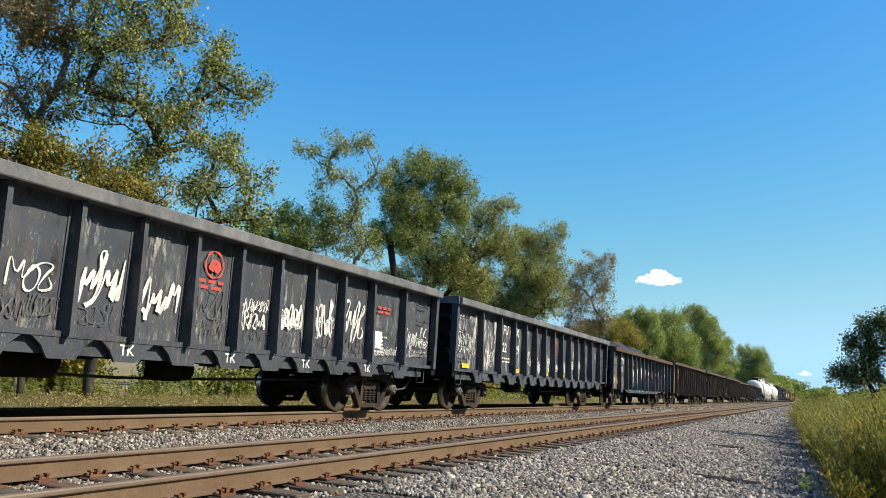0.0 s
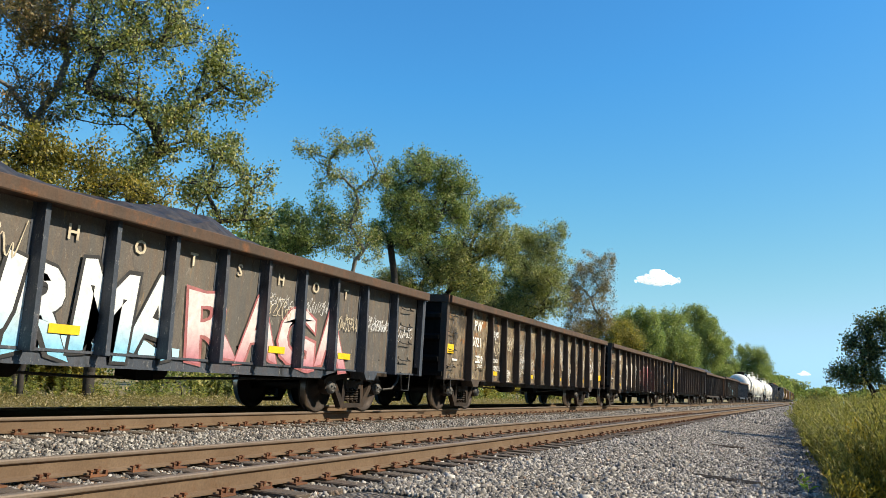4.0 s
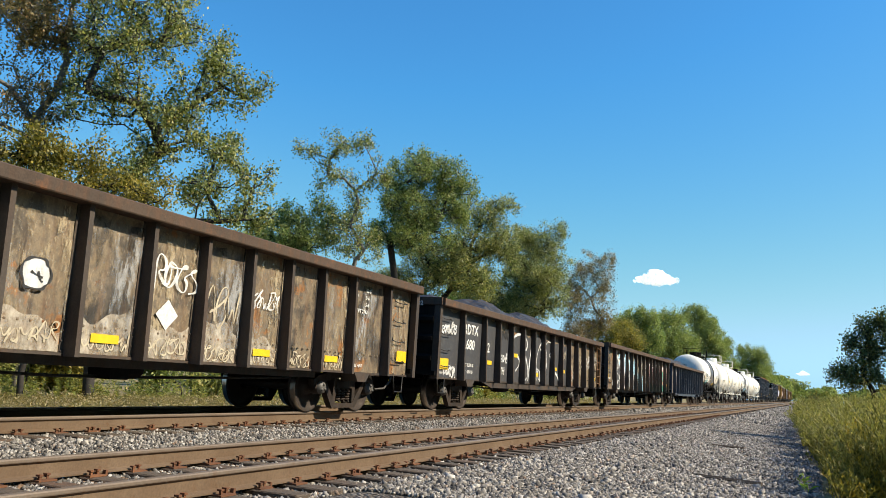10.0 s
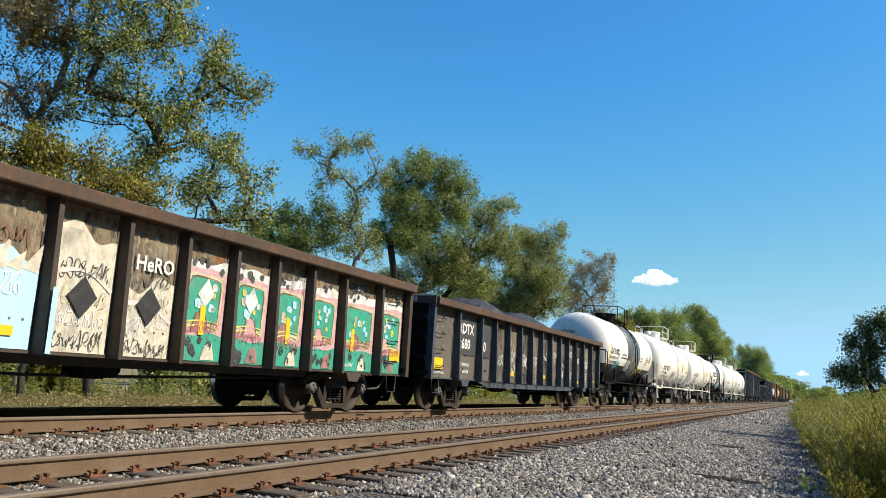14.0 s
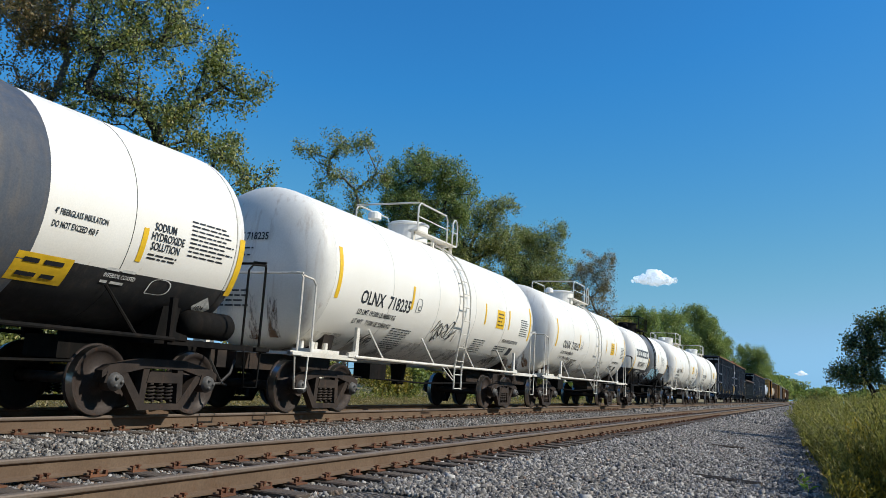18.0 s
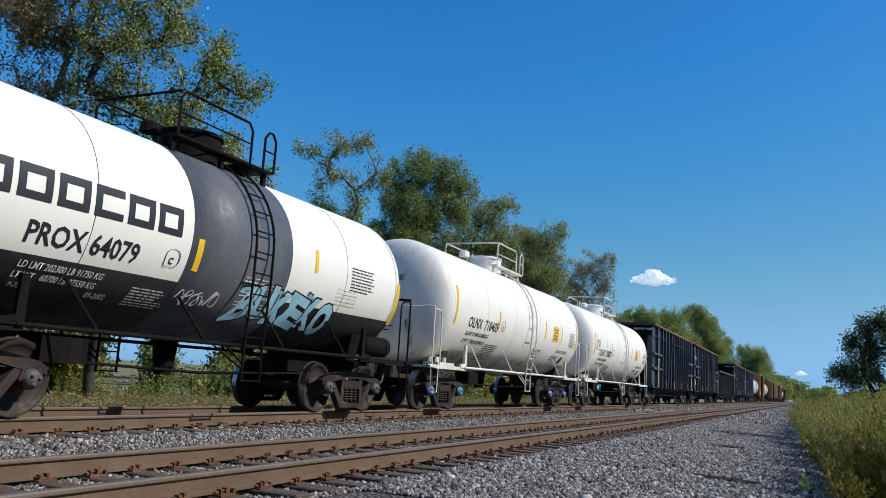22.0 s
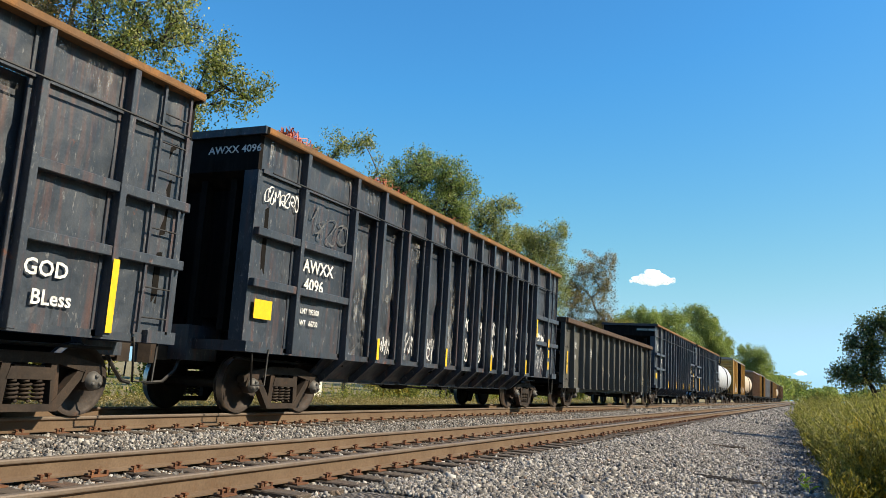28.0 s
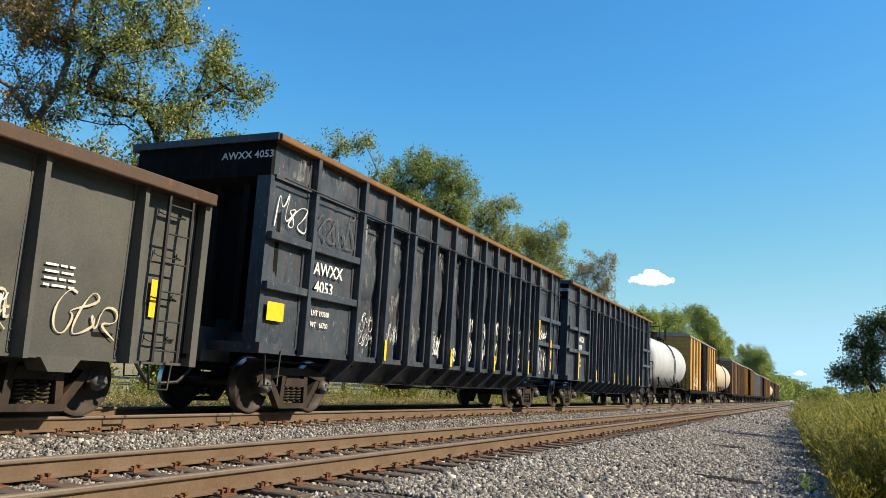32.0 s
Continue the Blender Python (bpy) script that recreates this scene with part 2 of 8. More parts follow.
M["leaf_yellow"] = leafy("yellow_green_leaf", (0.080, 0.082, 0.022), (0.195, 0.180, 0.044), (0.36, 0.31, 0.08), 0.42, (0.48, 0.34, 0.06), 0.2, 0.4)
M["leaf_dark"] = leafy("dark_shrub_leaf", (0.034, 0.056, 0.022), (0.075, 0.112, 0.040), (0.15, 0.185, 0.065), 0.32, gloss=0.5)
M["weed"] = leafy("weed_leaf", (0.074, 0.078, 0.026), (0.215, 0.208, 0.066), (0.40, 0.37, 0.130), 0.44, (0.44, 0.38, 0.14), 0.10)
M["weed_gold"] = leafy("goldenrod_bloom", (0.30, 0.22, 0.03), (0.48, 0.35, 0.03), (0.60, 0.46, 0.05), 0.3)
M["sprig"] = leafy("sprig_leaf", (0.20, 0.30, 0.03), (0.30, 0.42, 0.05), (0.40, 0.50, 0.07), 0.4, (0.42, 0.46, 0.08))
M["grass"] = leafy("dry_grass_blade", (0.17, 0.14, 0.065), (0.29, 0.24, 0.125), (0.40, 0.34, 0.195), 0.3, (0.34, 0.26, 0.16), 0.25)
M["net"] = plain("orange_red_netting", (0.62, 0.17, 0.10), 0.7, 0.0, 0.5, 9)
M["cloud"] = plain("cloud_white", (0.9, 0.9, 0.9), 1.0, 0.0, 0.02, 0.02)
M["cloud"].node_tree.nodes["Principled BSDF"].inputs["Alpha"].default_value = 0.30
# emission stands in for the daylight scattered within the cloud
cloud_glow = M["cloud"].node_tree.nodes["Principled BSDF"]
cloud_glow.inputs["Emission Color"].default_value, cloud_glow.inputs["Emission Strength"].default_value = (0.80, 0.88, 0.95, 1), 0.38


# ---- mesh helpers ----
def box(bm, x0, x1, y0, y1, z0, z1):
    v = [bm.verts.new((x, y, z)) for x in (x0, x1) for y in (y0, y1) for z in (z0, z1)]
    for f in ((0, 1, 3, 2), (4, 6, 7, 5), (0, 4, 5, 1), (2, 3, 7, 6), (0, 2, 6, 4), (1, 5, 7, 3)):
        bm.faces.new([v[i] for i in f])


def prism(bm, poly, a0, a1, axis="x"):
    """The polygon poly (pairs) drawn out along an axis: pairs are (y, z) for x, (x, z) for y, (x, y) for z."""
    def at(p, a):
        return {"x": (a, p[0], p[1]), "y": (p[0], a, p[1]), "z": (p[0], p[1], a)}[axis]
    lo, hi = [bm.verts.new(at(p, a0)) for p in poly], [bm.verts.new(at(p, a1)) for p in poly]
    n = len(poly)
    for i in range(n):
        bm.faces.new((lo[i], lo[(i + 1) % n], hi[(i + 1) % n], hi[i]))
    bm.faces.new(lo[::-1])
    bm.faces.new(hi)


def tube(bm, pts, r, n=6, r_end=None, closed=True):
    pts = [Vector(p) for p in pts]
    rings, up = [], None
    for i, p in enumerate(pts):
        d = (pts[min(i + 1, len(pts) - 1)] - pts[max(i - 1, 0)]).normalized()
        if up is None:
            up = d.orthogonal().normalized()
        up = (up - d * up.dot(d))
        up = up.normalized() if up.length > 1e-5 else d.orthogonal().normalized()
        side = d.cross(up)
        rr = r if r_end is None else r + (r_end - r) * i / (len(pts) - 1)
        rings.append([bm.verts.new(p + (up * math.cos(a) + side * math.sin(a)) * rr) for a in (2 * math.pi * k / n for k in range(n))])
    for a, b in zip(rings, rings[1:]):
        for k in range(n):
            bm.faces.new((a[k], a[(k + 1) % n], b[(k + 1) % n], b[k]))
    if closed:
        bm.faces.new(rings[0][::-1])
        bm.faces.new(rings[-1])


def lathe(bm, prof, n=32, centre=(0, 0, 0), axis="y"):
    """prof: pairs (place along the axis, radius); ends of radius 0 close it."""
    rings = []
    for a, r in prof:
        ring = []
        for k in range(1 if r < 1e-6 else n):
            c, s = r * math.cos(2 * math.pi * k / n), r * math.sin(2 * math.pi * k / n)
            p = {"y": (c, a, s), "x": (a, c, s), "z": (c, s, a)}[axis]
            ring.append(bm.verts.new(Vector(p) + Vector(centre)))
        rings.append(ring)
    for a, b in zip(rings, rings[1:]):
        for k in range(n):
            f = [a[k % len(a)], a[(k + 1) % len(a)], b[(k + 1) % len(b)], b[k % len(b)]]
            f = list(dict.fromkeys(f))
            if len(f) > 2:
                bm.faces.new(f)


def mesh_of(name, bm, material, smooth=False, bevel=0.0):
    if bevel:
        bmesh.ops.bevel(bm, geom=bm.edges[:], offset=bevel, segments=1, affect="EDGES", clamp_overlap=True)
    bmesh.ops.recalc_face_normals(bm, faces=bm.faces)
    me = bpy.data.meshes.new(name)
    bm.to_mesh(me)
    bm.free()
    me.materials.append(material)
    if smooth:
        me.polygons.foreach_set("use_smooth", [True] * len(me.polygons))
    return me


def part(name, bm, material, parent, label="", at=(0, 0, 0), turn=0.0, smooth=False, bevel=0.0):
    """Links a bmesh (or a mesh that is shared) as one object under parent."""
    me = bm if isinstance(bm, bpy.types.Mesh) else mesh_of(name, bm, material, smooth, bevel)
    ob = new(name, me)
    ob.parent = parent
    ob.location = at
    if turn:
        ob.rotation_euler[2] = turn
    if label:
        ob["label"] = label
    return ob


def raw_mesh(name, verts, faces, material):
    """A mesh from numpy arrays; all faces have the same number of corners."""
    me = bpy.data.meshes.new(name)
    k = faces.shape[1]
    me.vertices.add(len(verts))
    me.vertices.foreach_set("co", np.asarray(verts, np.float32).ravel())
    me.loops.add(faces.size)
    me.loops.foreach_set("vertex_index", faces.astype(np.int32).ravel())
    me.polygons.add(len(faces))
    me.polygons.foreach_set("loop_start", np.arange(0, faces.size, k, dtype=np.int32))
    me.update(calc_edges=True)
    me.materials.append(material)
    return me


BOXES = {}


def one_box(name, material, *dims, bevel=0.0):
    key = (name, material.name, dims, bevel)
    if key not in BOXES:
        bm = bmesh.new()
        box(bm, *dims)
        BOXES[key] = mesh_of(name, bm, material, False, bevel)
    return BOXES[key]


# ---- ground: one sheet from horizon to horizon ----
PROFILE = [(-1500, -1.2), (-400, -1.2), (-120, -1.0), (-60, -0.9), (-40, -0.8), (-30, -0.75), (-24, -0.75), (-19, -0.75), (-16, -0.72), (-14, -0.75), (-12.6, -0.62),
           (-11.4, -0.27), (-10.9, -0.205), (-9.3, -0.228), (-8.0, -0.234), (-7.6, -0.242), (-7.2, -0.285), (-6.9, -0.335), (-6.6, -0.368), (-5.35, -0.378), (-4.45, -0.386), (-4.05, -0.380), (-3.85, -0.36),
           (-3.3, -0.355), (-2.4, -0.42), (-1.5, -0.46), (-0.7, -0.47), (-0.1, -0.48), (0.6, -0.5), (2, -0.55), (6, -0.7), (15, -0.8), (60, -0.9), (300, -1.0), (1500, -1.0)]


def ground_z(x):
    return float(np.interp(x, [a for a, _ in PROFILE], [b for _, b in PROFILE]))


def build_ground():
    xs = [a for a, _ in PROFILE]
    ys = [-400, -60, -10, 0, 2, 4] + [4 + 0.8 * i for i in range(1, 40)] + [38, 42, 48, 56, 66, 80, 100, 130, 170, 230, 320, 500, 800, 1300, 2500]
    bm = bmesh.new()
    grid = [[bm.verts.new((x, y, ground_z(x) + (0.03 * noise.noise((x * 0.9, y * 0.7, 0)) if -14 < x < 8 else 0.12 * noise.noise((x * 0.2, y * 0.1, 3)))
                           * (1 if abs(x - NEAR_X) > 1.7 and abs(x - TRAIN_X) > 1.7 else 0.15))) for y in ys] for x in xs]
    for i in range(len(xs) - 1):
        for j in range(len(ys) - 1):
            f = bm.faces.new((grid[i][j], grid[i + 1][j], grid[i + 1][j + 1], grid[i][j + 1]))
            f.material_index = 0 if -13.2 < (xs[i] + xs[i + 1]) / 2 < 0.2 else 1
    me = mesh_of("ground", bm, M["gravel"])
    me.materials.append(M["meadow"])
    tagged(new("ground", me), "grey stone ballast beside the tracks, dry meadow beyond", "ground", kind="structure")


build_ground()


# ---- loose ballast stones near the camera ----
def stones(name, label, count, bands, y0, y1, size, seed, material="stone"):
    rng = np.random.default_rng(seed)
    base = np.array([(0.55, 0, 0), (-0.55, 0, 0), (0, 0.55, 0), (0, -0.55, 0), (0, 0, 0.55), (0, 0, -0.55)])
    tri = np.array([(0, 2, 4), (2, 1, 4), (1, 3, 4), (3, 0, 4), (2, 0, 5), (1, 2, 5), (3, 1, 5), (0, 3, 5)])
    shapes = []
    for _ in range(16):
        s = (base + rng.uniform(-0.22, 0.22, (len(base), 3))) * rng.uniform(0.65, 1.35, 3)
        shapes.append(s)
    widths = np.array([b - a for a, b in bands])
    which = rng.choice(len(bands), count, p=widths / widths.sum())
    x = np.array([bands[i][0] for i in which]) + rng.random(count) * widths[which]
    y = y0 * (y1 / y0) ** rng.random(count)
    z = np.interp(x, [a for a, _ in PROFILE], [b for _, b in PROFILE])
    scale = size * rng.lognormal(0, 0.28, count)
    q = rng.normal(size=(count, 4))
    q /= np.linalg.norm(q, axis=1)[:, None]
    w, a, b, c = q.T
    rot = np.stack([1 - 2 * (b * b + c * c), 2 * (a * b - c * w), 2 * (a * c + b * w), 2 * (a * b + c * w), 1 - 2 * (a * a + c * c), 2 * (b * c - a * w),
                    2 * (a * c - b * w), 2 * (b * c + a * w), 1 - 2 * (a * a + b * b)], 1).reshape(-1, 3, 3)
    local = np.einsum("nij,nkj->nki", rot, np.array(shapes)[np.arange(count) % 16]) * scale[:, None, None]
    verts = (local + np.stack([x, y, z + scale * 0.22], 1)[:, None, :]).reshape(-1, 3).astype(np.float32)
    faces = (tri[None] + 6 * np.arange(count)[:, None, None]).reshape(-1, 3).astype(np.int32)
    return tagged(new(name, raw_mesh(name, verts, faces, M[material])), label, "gravel", kind="stuff")


stones("ballast_stones", "loose angular grey ballast stones beside the near track", 100000, [(-4.05, 0.15)], 7.0, 40, 0.041, 1)
stones("track_bed_stones", "pale ballast stones between the two tracks and ties", 70000, [(-8.5, -6.6), (-6.6, -4.0)], 4.6, 40, 0.035, 2)
stones("rusty_litter", "rust-brown chips scattered between the rails of the near track", 9000, [(-6.05, -4.65)], 4.2, 60, 0.030, 5, "litter")
stones("far_ballast_stones", "grey ballast stones further along the tracks", 14000, [(-8.2, -6.5), (-4.05, -0.2)], 40, 130, 0.085, 3)


# ---- tracks ----
RAIL = [(-0.076, 0), (0.076, 0), (0.076, 0.012), (0.012, 0.032), (0.0095, 0.125), (0.034, 0.142), (0.0375, 0.150), (0.0375, 0.168), (0.030, 0.178), (0, 0.180),
        (-0.030, 0.178), (-0.0375, 0.168), (-0.0375, 0.150), (-0.034, 0.142), (-0.0095, 0.125), (-0.012, 0.032), (-0.076, 0.012)]


def build_track(name, label, x, top, y_parts):
    rng = random.Random(int(-x * 10))
    track = tagged(new(name), label, "railway track", kind="structure")
    track.location = (x, 0, top)
    for side in (-1, 1):
        bm = bmesh.new()
        prism(bm, [(a, b - 0.18) for a, b in RAIL], -60, 1400, "y")
        me = mesh_of("rail", bm, M["rail_side"])
        me.materials.append(M["rail_head"])
        for p in me.polygons:
            if p.center.z > -0.034:
                p.material_index = 1
        part("rail", me, None, track, "rust-brown steel rail with a worn grey head", (side * 0.755, 0, 0))
    tie_meshes = []
    for k in range(5):
        bm = bmesh.new()
        w, dz = rng.uniform(0.205, 0.235), rng.uniform(-0.008, 0.004)
        box(bm, -1.3 + rng.uniform(-0.05, 0.05), 1.3 + rng.uniform(-0.05, 0.05), -w / 2, w / 2, -0.36, -0.194 + dz)
        bmesh.ops.bevel(bm, geom=bm.edges[:], offset=0.012, segments=1, affect="EDGES")
        tie_meshes.append(mesh_of("tie", bm, M["tie"]))
    bm = bmesh.new()
    box(bm, -0.17, 0.17, -0.095, 0.095, -0.1935, -0.179)
    for sx, sy in ((-0.095, -0.06), (0.095, 0.05), (-0.135, 0.06), (0.135, -0.06)):
        box(bm, sx - 0.011, sx + 0.011, sy - 0.011, sy + 0.011, -0.19, -0.135 if abs(sx) < 0.1 else -0.15)
        box(bm, sx - (0.03 if sx > 0 else 0.018), sx + (0.018 if sx > 0 else 0.03), sy - 0.019, sy + 0.019, -0.15, -0.134)
    plate = mesh_of("tie_plate", bm, M["plate"])
    bm = bmesh.new()
    box(bm, -0.10, 0.10, -0.012, 0.012, -0.215, -0.182)
    box(bm, -0.105, -0.07, -0.014, 0.014, -0.20, -0.150)
    box(bm, 0.07, 0.105, -0.014, 0.014, -0.20, -0.150)
    anchor = mesh_of("rail_anchor", bm, M["plate"])
    step, y = 0.52, 1.0
    far = bmesh.new()
    while y < 330:
        if y < y_parts:
            tie = part("tie", rng.choice(tie_meshes), None, track, "", (rng.uniform(-0.04, 0.04), y, 0), radians(rng.uniform(-1.2, 1.2)))
            for side in (-1, 1):
                part("tie_plate", plate, None, tie, "rusty steel tie plate with spikes", (side * 0.755, 0, 0))
                if rng.random() < 0.55:
                    part("rail_anchor", anchor, None, tie, "", (side * 0.755, rng.choice((-0.15, 0.15)), 0))
        else:
            box(far, -1.3, 1.3, y - 0.11, y + 0.11, -0.36, -0.194 + rng.uniform(-0.01, 0.005))
        y += step * (1 + rng.uniform(-0.06, 0.06))
    part("far_ties", far, M["tie"], track, "weathered timber ties far along the track")["kind"] = "stuff"
    return track


near_track = build_track("near_track", "empty track of brown rails on weathered timber ties", NEAR_X, NEAR_Z, 48)
far_track = build_track("far_track", "track on raised ballast that carries the freight train", TRAIN_X, 0.0, 40)


# ---- the train ----
CARS, WHEELS = [], []


def spring_mesh():
    bm = bmesh.new()
    for cx in (-0.17, 0.0, 0.17):
        pts = [(0.055 * math.cos(a) + 0.0, cx + 0.062 * math.sin(a), 0.2 + 0.24 * a / (10 * math.pi)) for a in (i * math.pi / 4 for i in range(41))]
        tube(bm, pts, 0.017, 5)
    return mesh_of("spring_group", bm, M["truck"], True)


def wheelset_mesh(rim, cap):
    bm = bmesh.new()
    for s in (-1, 1):
        lathe(bm, [(s * a, r) for a, r in ((0.69, 0.11), (0.695, 0.36), (0.70, 0.40), (0.685, 0.42), (0.685, 0.482), (0.705, 0.486), (0.722, 0.464))], rim, axis="x")
        lathe(bm, [(s * a, r) for a, r in ((0.83, 0.452), (0.83, 0.405), (0.80, 0.385), (0.772, 0.30), (0.775, 0.20), (0.805, 0.135), (0.86, 0.115), (0.87, 0.075))], rim, axis="x")
        lathe(bm, [(s * a, r) for a, r in ((0.90, 0.09), (0.93, 0.125), (1.08, 0.125), (1.10, 0.105), (1.14, 0.10), (1.145, 0.0))], 16, axis="x")
        for k in range(3):
            a = 2 * math.pi * k / 3
            lathe(bm, [(s * 1.12, 0.025), (s * 1.165, 0.025), (s * 1.165, 0.0)], 6, (0, 0.062 * math.cos(a), 0.062 * math.sin(a)), axis="x")
    lathe(bm, [(-0.9, 0.078), (0.9, 0.078)], 12, axis="x")
    for sgn in (-1, 1):
        lathe(bm, [(sgn * a, r) for a, r in ((0.722, 0.464), (0.75, 0.4575), (0.822, 0.455), (0.83, 0.452))], rim, axis="x")
    wheel = mesh_of("wheelset", bm, M["wheel"], True)
    wheel.materials.append(M["tread"])
    wheel.materials.append(cap)
    for f in wheel.polygons:
        c = f.center
        if abs(c.x) > 1.085:
            f.material_index = 2
        elif 0.72 < abs(c.x) < 0.831 and math.hypot(c.y, c.z) > 0.43:
            f.material_index = 1
    return wheel


def side_frame_mesh():
    bm = bmesh.new()
    for x0, x1, poly in (
            (0.93, 1.07, [(-1.10, 0.50), (-1.10, 0.60), (-0.98, 0.67), (-0.40, 0.78), (0.40, 0.78), (0.98, 0.67), (1.10, 0.60), (1.10, 0.50), (1.0, 0.56), (0.78, 0.56), (0.36, 0.65), (-0.36, 0.65), (-0.78, 0.56), (-1.0, 0.56)]),
            (0.94, 1.06, [(-0.80, 0.57), (-0.66, 0.575), (-0.32, 0.17), (0.32, 0.17), (0.66, 0.575), (0.80, 0.57), (0.42, 0.085), (-0.42, 0.085)]),
            (0.945, 1.055, [(-0.42, 0.17), (-0.31, 0.17), (-0.27, 0.66), (-0.38, 0.66)]),
            (0.945, 1.055, [(0.42, 0.17), (0.31, 0.17), (0.27, 0.66), (0.38, 0.66)]),
            (0.935, 1.065, [(-0.31, 0.455), (0.31, 0.455), (0.27, 0.60), (-0.27, 0.60)])):
        prism(bm, poly, x0, x1, "x")
    for y in (-0.889, 0.889):
        prism(bm, [(y - 0.17, 0.44), (y - 0.13, 0.585), (y + 0.13, 0.585), (y + 0.17, 0.44), (y + 0.13, 0.44), (y + 0.10, 0.55), (y - 0.10, 0.55), (y - 0.13, 0.44)], 0.93, 1.08, "x")
    return mesh_of("side_frame", bm, M["truck"])


SPRING, SIDE_FRAME = spring_mesh(), side_frame_mesh()
M["cap"] = plain("bearing_cap_grey", (0.10, 0.095, 0.09), 0.6, 0.2)
M["cap_blue"] = plain("bearing_cap_blue", (0.10, 0.22, 0.46), 0.5)
WHEELSET, WHEELSET_BLUE, WHEELSET_FAR = wheelset_mesh(32, M["cap"]), wheelset_mesh(32, M["cap_blue"]), wheelset_mesh(14, M["cap"])
bm_ = bmesh.new()
box(bm_, -1.02, 1.02, -0.2, 0.2, 0.47, 0.62)
box(bm_, -0.5, 0.5, -0.26, 0.26, 0.55, 0.72)
for y_ in (-0.36, 0.36):
    box(bm_, -0.85, 0.85, y_ - 0.05, y_ + 0.05, 0.36, 0.46)
    for x_ in (-0.76, 0.76):
        box(bm_, x_ - 0.05, x_ + 0.05, y_ - 0.06 + (0.04 if y_ > 0 else -0.04), y_ + 0.06 + (0.04 if y_ > 0 else -0.04), 0.33, 0.6)
BOLSTER = mesh_of("truck", bm_, M["truck"])


def truck(car, y):
    t = part("truck", BOLSTER, None, car, "dark steel two-axle truck", (0, y, 0))
    for s in (1, -1):
        part("side_frame", SIDE_FRAME, None, t, "", (0, 0, 0), 0 if s > 0 else math.pi)
        part("spring_group", SPRING, None, t, "", (s * 1.0, 0, 0))
    for dy in (-0.889, 0.889):
        w = part("wheelset", WHEELSET_FAR if car.location.y > 330 else WHEELSET_BLUE if 211 < car.location.y < 213 else WHEELSET, None, t, "steel wheelset with polished treads", (0, dy, 0.457))
        WHEELS.append((w, dy))
    return t


def car_base(name, label, category, front, length, trucks, wheel_side=True):
    car = tagged(new(name), label, category, "cars of the freight train")
    car.location = (TRAIN_X, front, 0)
    CARS.append((car, front))
    for y in trucks:
        truck(car, y)
    for y, s in ((0.0, -1), (length, 1)):
        bm = bmesh.new()
        box(bm, -0.12, 0.12, min(y, y + s * 0.42), max(y, y + s * 0.42), 0.78, 1.0)
        prism(bm, [(-0.16, y + s * 0.36), (0.16, y + s * 0.36), (0.20, y + s * 0.55), (0.06, y + s * 0.66), (-0.10, y + s * 0.60)], 0.72, 1.04, "z")
        part("coupler", bm, M["truck"], car)
        bm = bmesh.new()
        tube(bm, [(0.3, y, 0.85), (0.34, y + s * 0.15, 0.62), (0.30, y + s * 0.35, 0.45), (0.2, y + s * 0.6, 0.42)], 0.028, 6)
        part("brake_hose", bm, M["grab"], car)
    return car


def underframe(car, length, trucks, drop=0.55):
    bm = bmesh.new()
    box(bm, -0.30, 0.30, 0.05, length - 0.05, 0.74, 1.0)
    for y in np.linspace(trucks[0] + 1.5, trucks[1] - 1.5, 6):
        box(bm, -1.26, 1.26, y - 0.06, y + 0.06, 0.86, 0.995)
    part("centre_sill", bm, M["under"], car)
    mid = (trucks[0] + trucks[1]) / 2
    bm = bmesh.new()
    lathe(bm, [(mid - 2.4, 0), (mid - 2.38, 0.13), (mid - 2.3, 0.2), (mid - 1.5, 0.2), (mid - 1.42, 0.13), (mid - 1.4, 0)], 14, (0.75, 0, 0.66))
    part("air_reservoir", bm, M["under"], car, smooth=True)
    bm = bmesh.new()
    box(bm, 0.55, 0.95, mid + 0.3, mid + 0.62, 0.48, 0.86)
    lathe(bm, [(mid + 0.62, 0), (mid + 0.63, 0.15), (mid + 0.95, 0.15), (mid + 1.0, 0)], 12, (0.75, 0, 0.64))
    part("brake_valve", bm, M["under"], car)
    bm = bmesh.new()
    tube(bm, [(0.7, trucks[0] + 1.3, 0.62), (0.72, mid - 2.6, 0.55), (0.72, mid - 0.4, 0.50), (0.7, mid + 1.4, 0.52), (0.7, trucks[1] - 1.3, 0.6)], 0.022, 5)
    part("brake_rod", bm, M["grab"], car)
    bm = bmesh.new()
    tube(bm, [(0.95, 0.5, 0.88), (0.98, mid, 0.80), (0.95, length - 0.5, 0.88)], 0.025, 5)
    part("train_line", bm, M["grab"], car)


GRABS = {}


def grab(car, x, y, z, width=0.42, upright=False, material=None, out=0.075):
    material = material or M["grab"]
    key = (width, upright, material.name, out)
    if key not in GRABS:
        bm, w = bmesh.new(), width / 2
        pts = [(0, -w, 0.05), (0, -w, 0), (out, -w, -0.03), (out, 0, -0.035), (out, w, -0.03), (0, w, 0), (0, w, 0.05)]
        if upright:
            pts = [(a, 0.03, b) for a, b, _ in pts]
        tube(bm, pts, 0.011, 5)
        GRABS[key] = mesh_of("grab_iron", bm, material, True)
    return part("grab_iron", GRABS[key], None, car, "", (x, y, z))


STEPS = {}


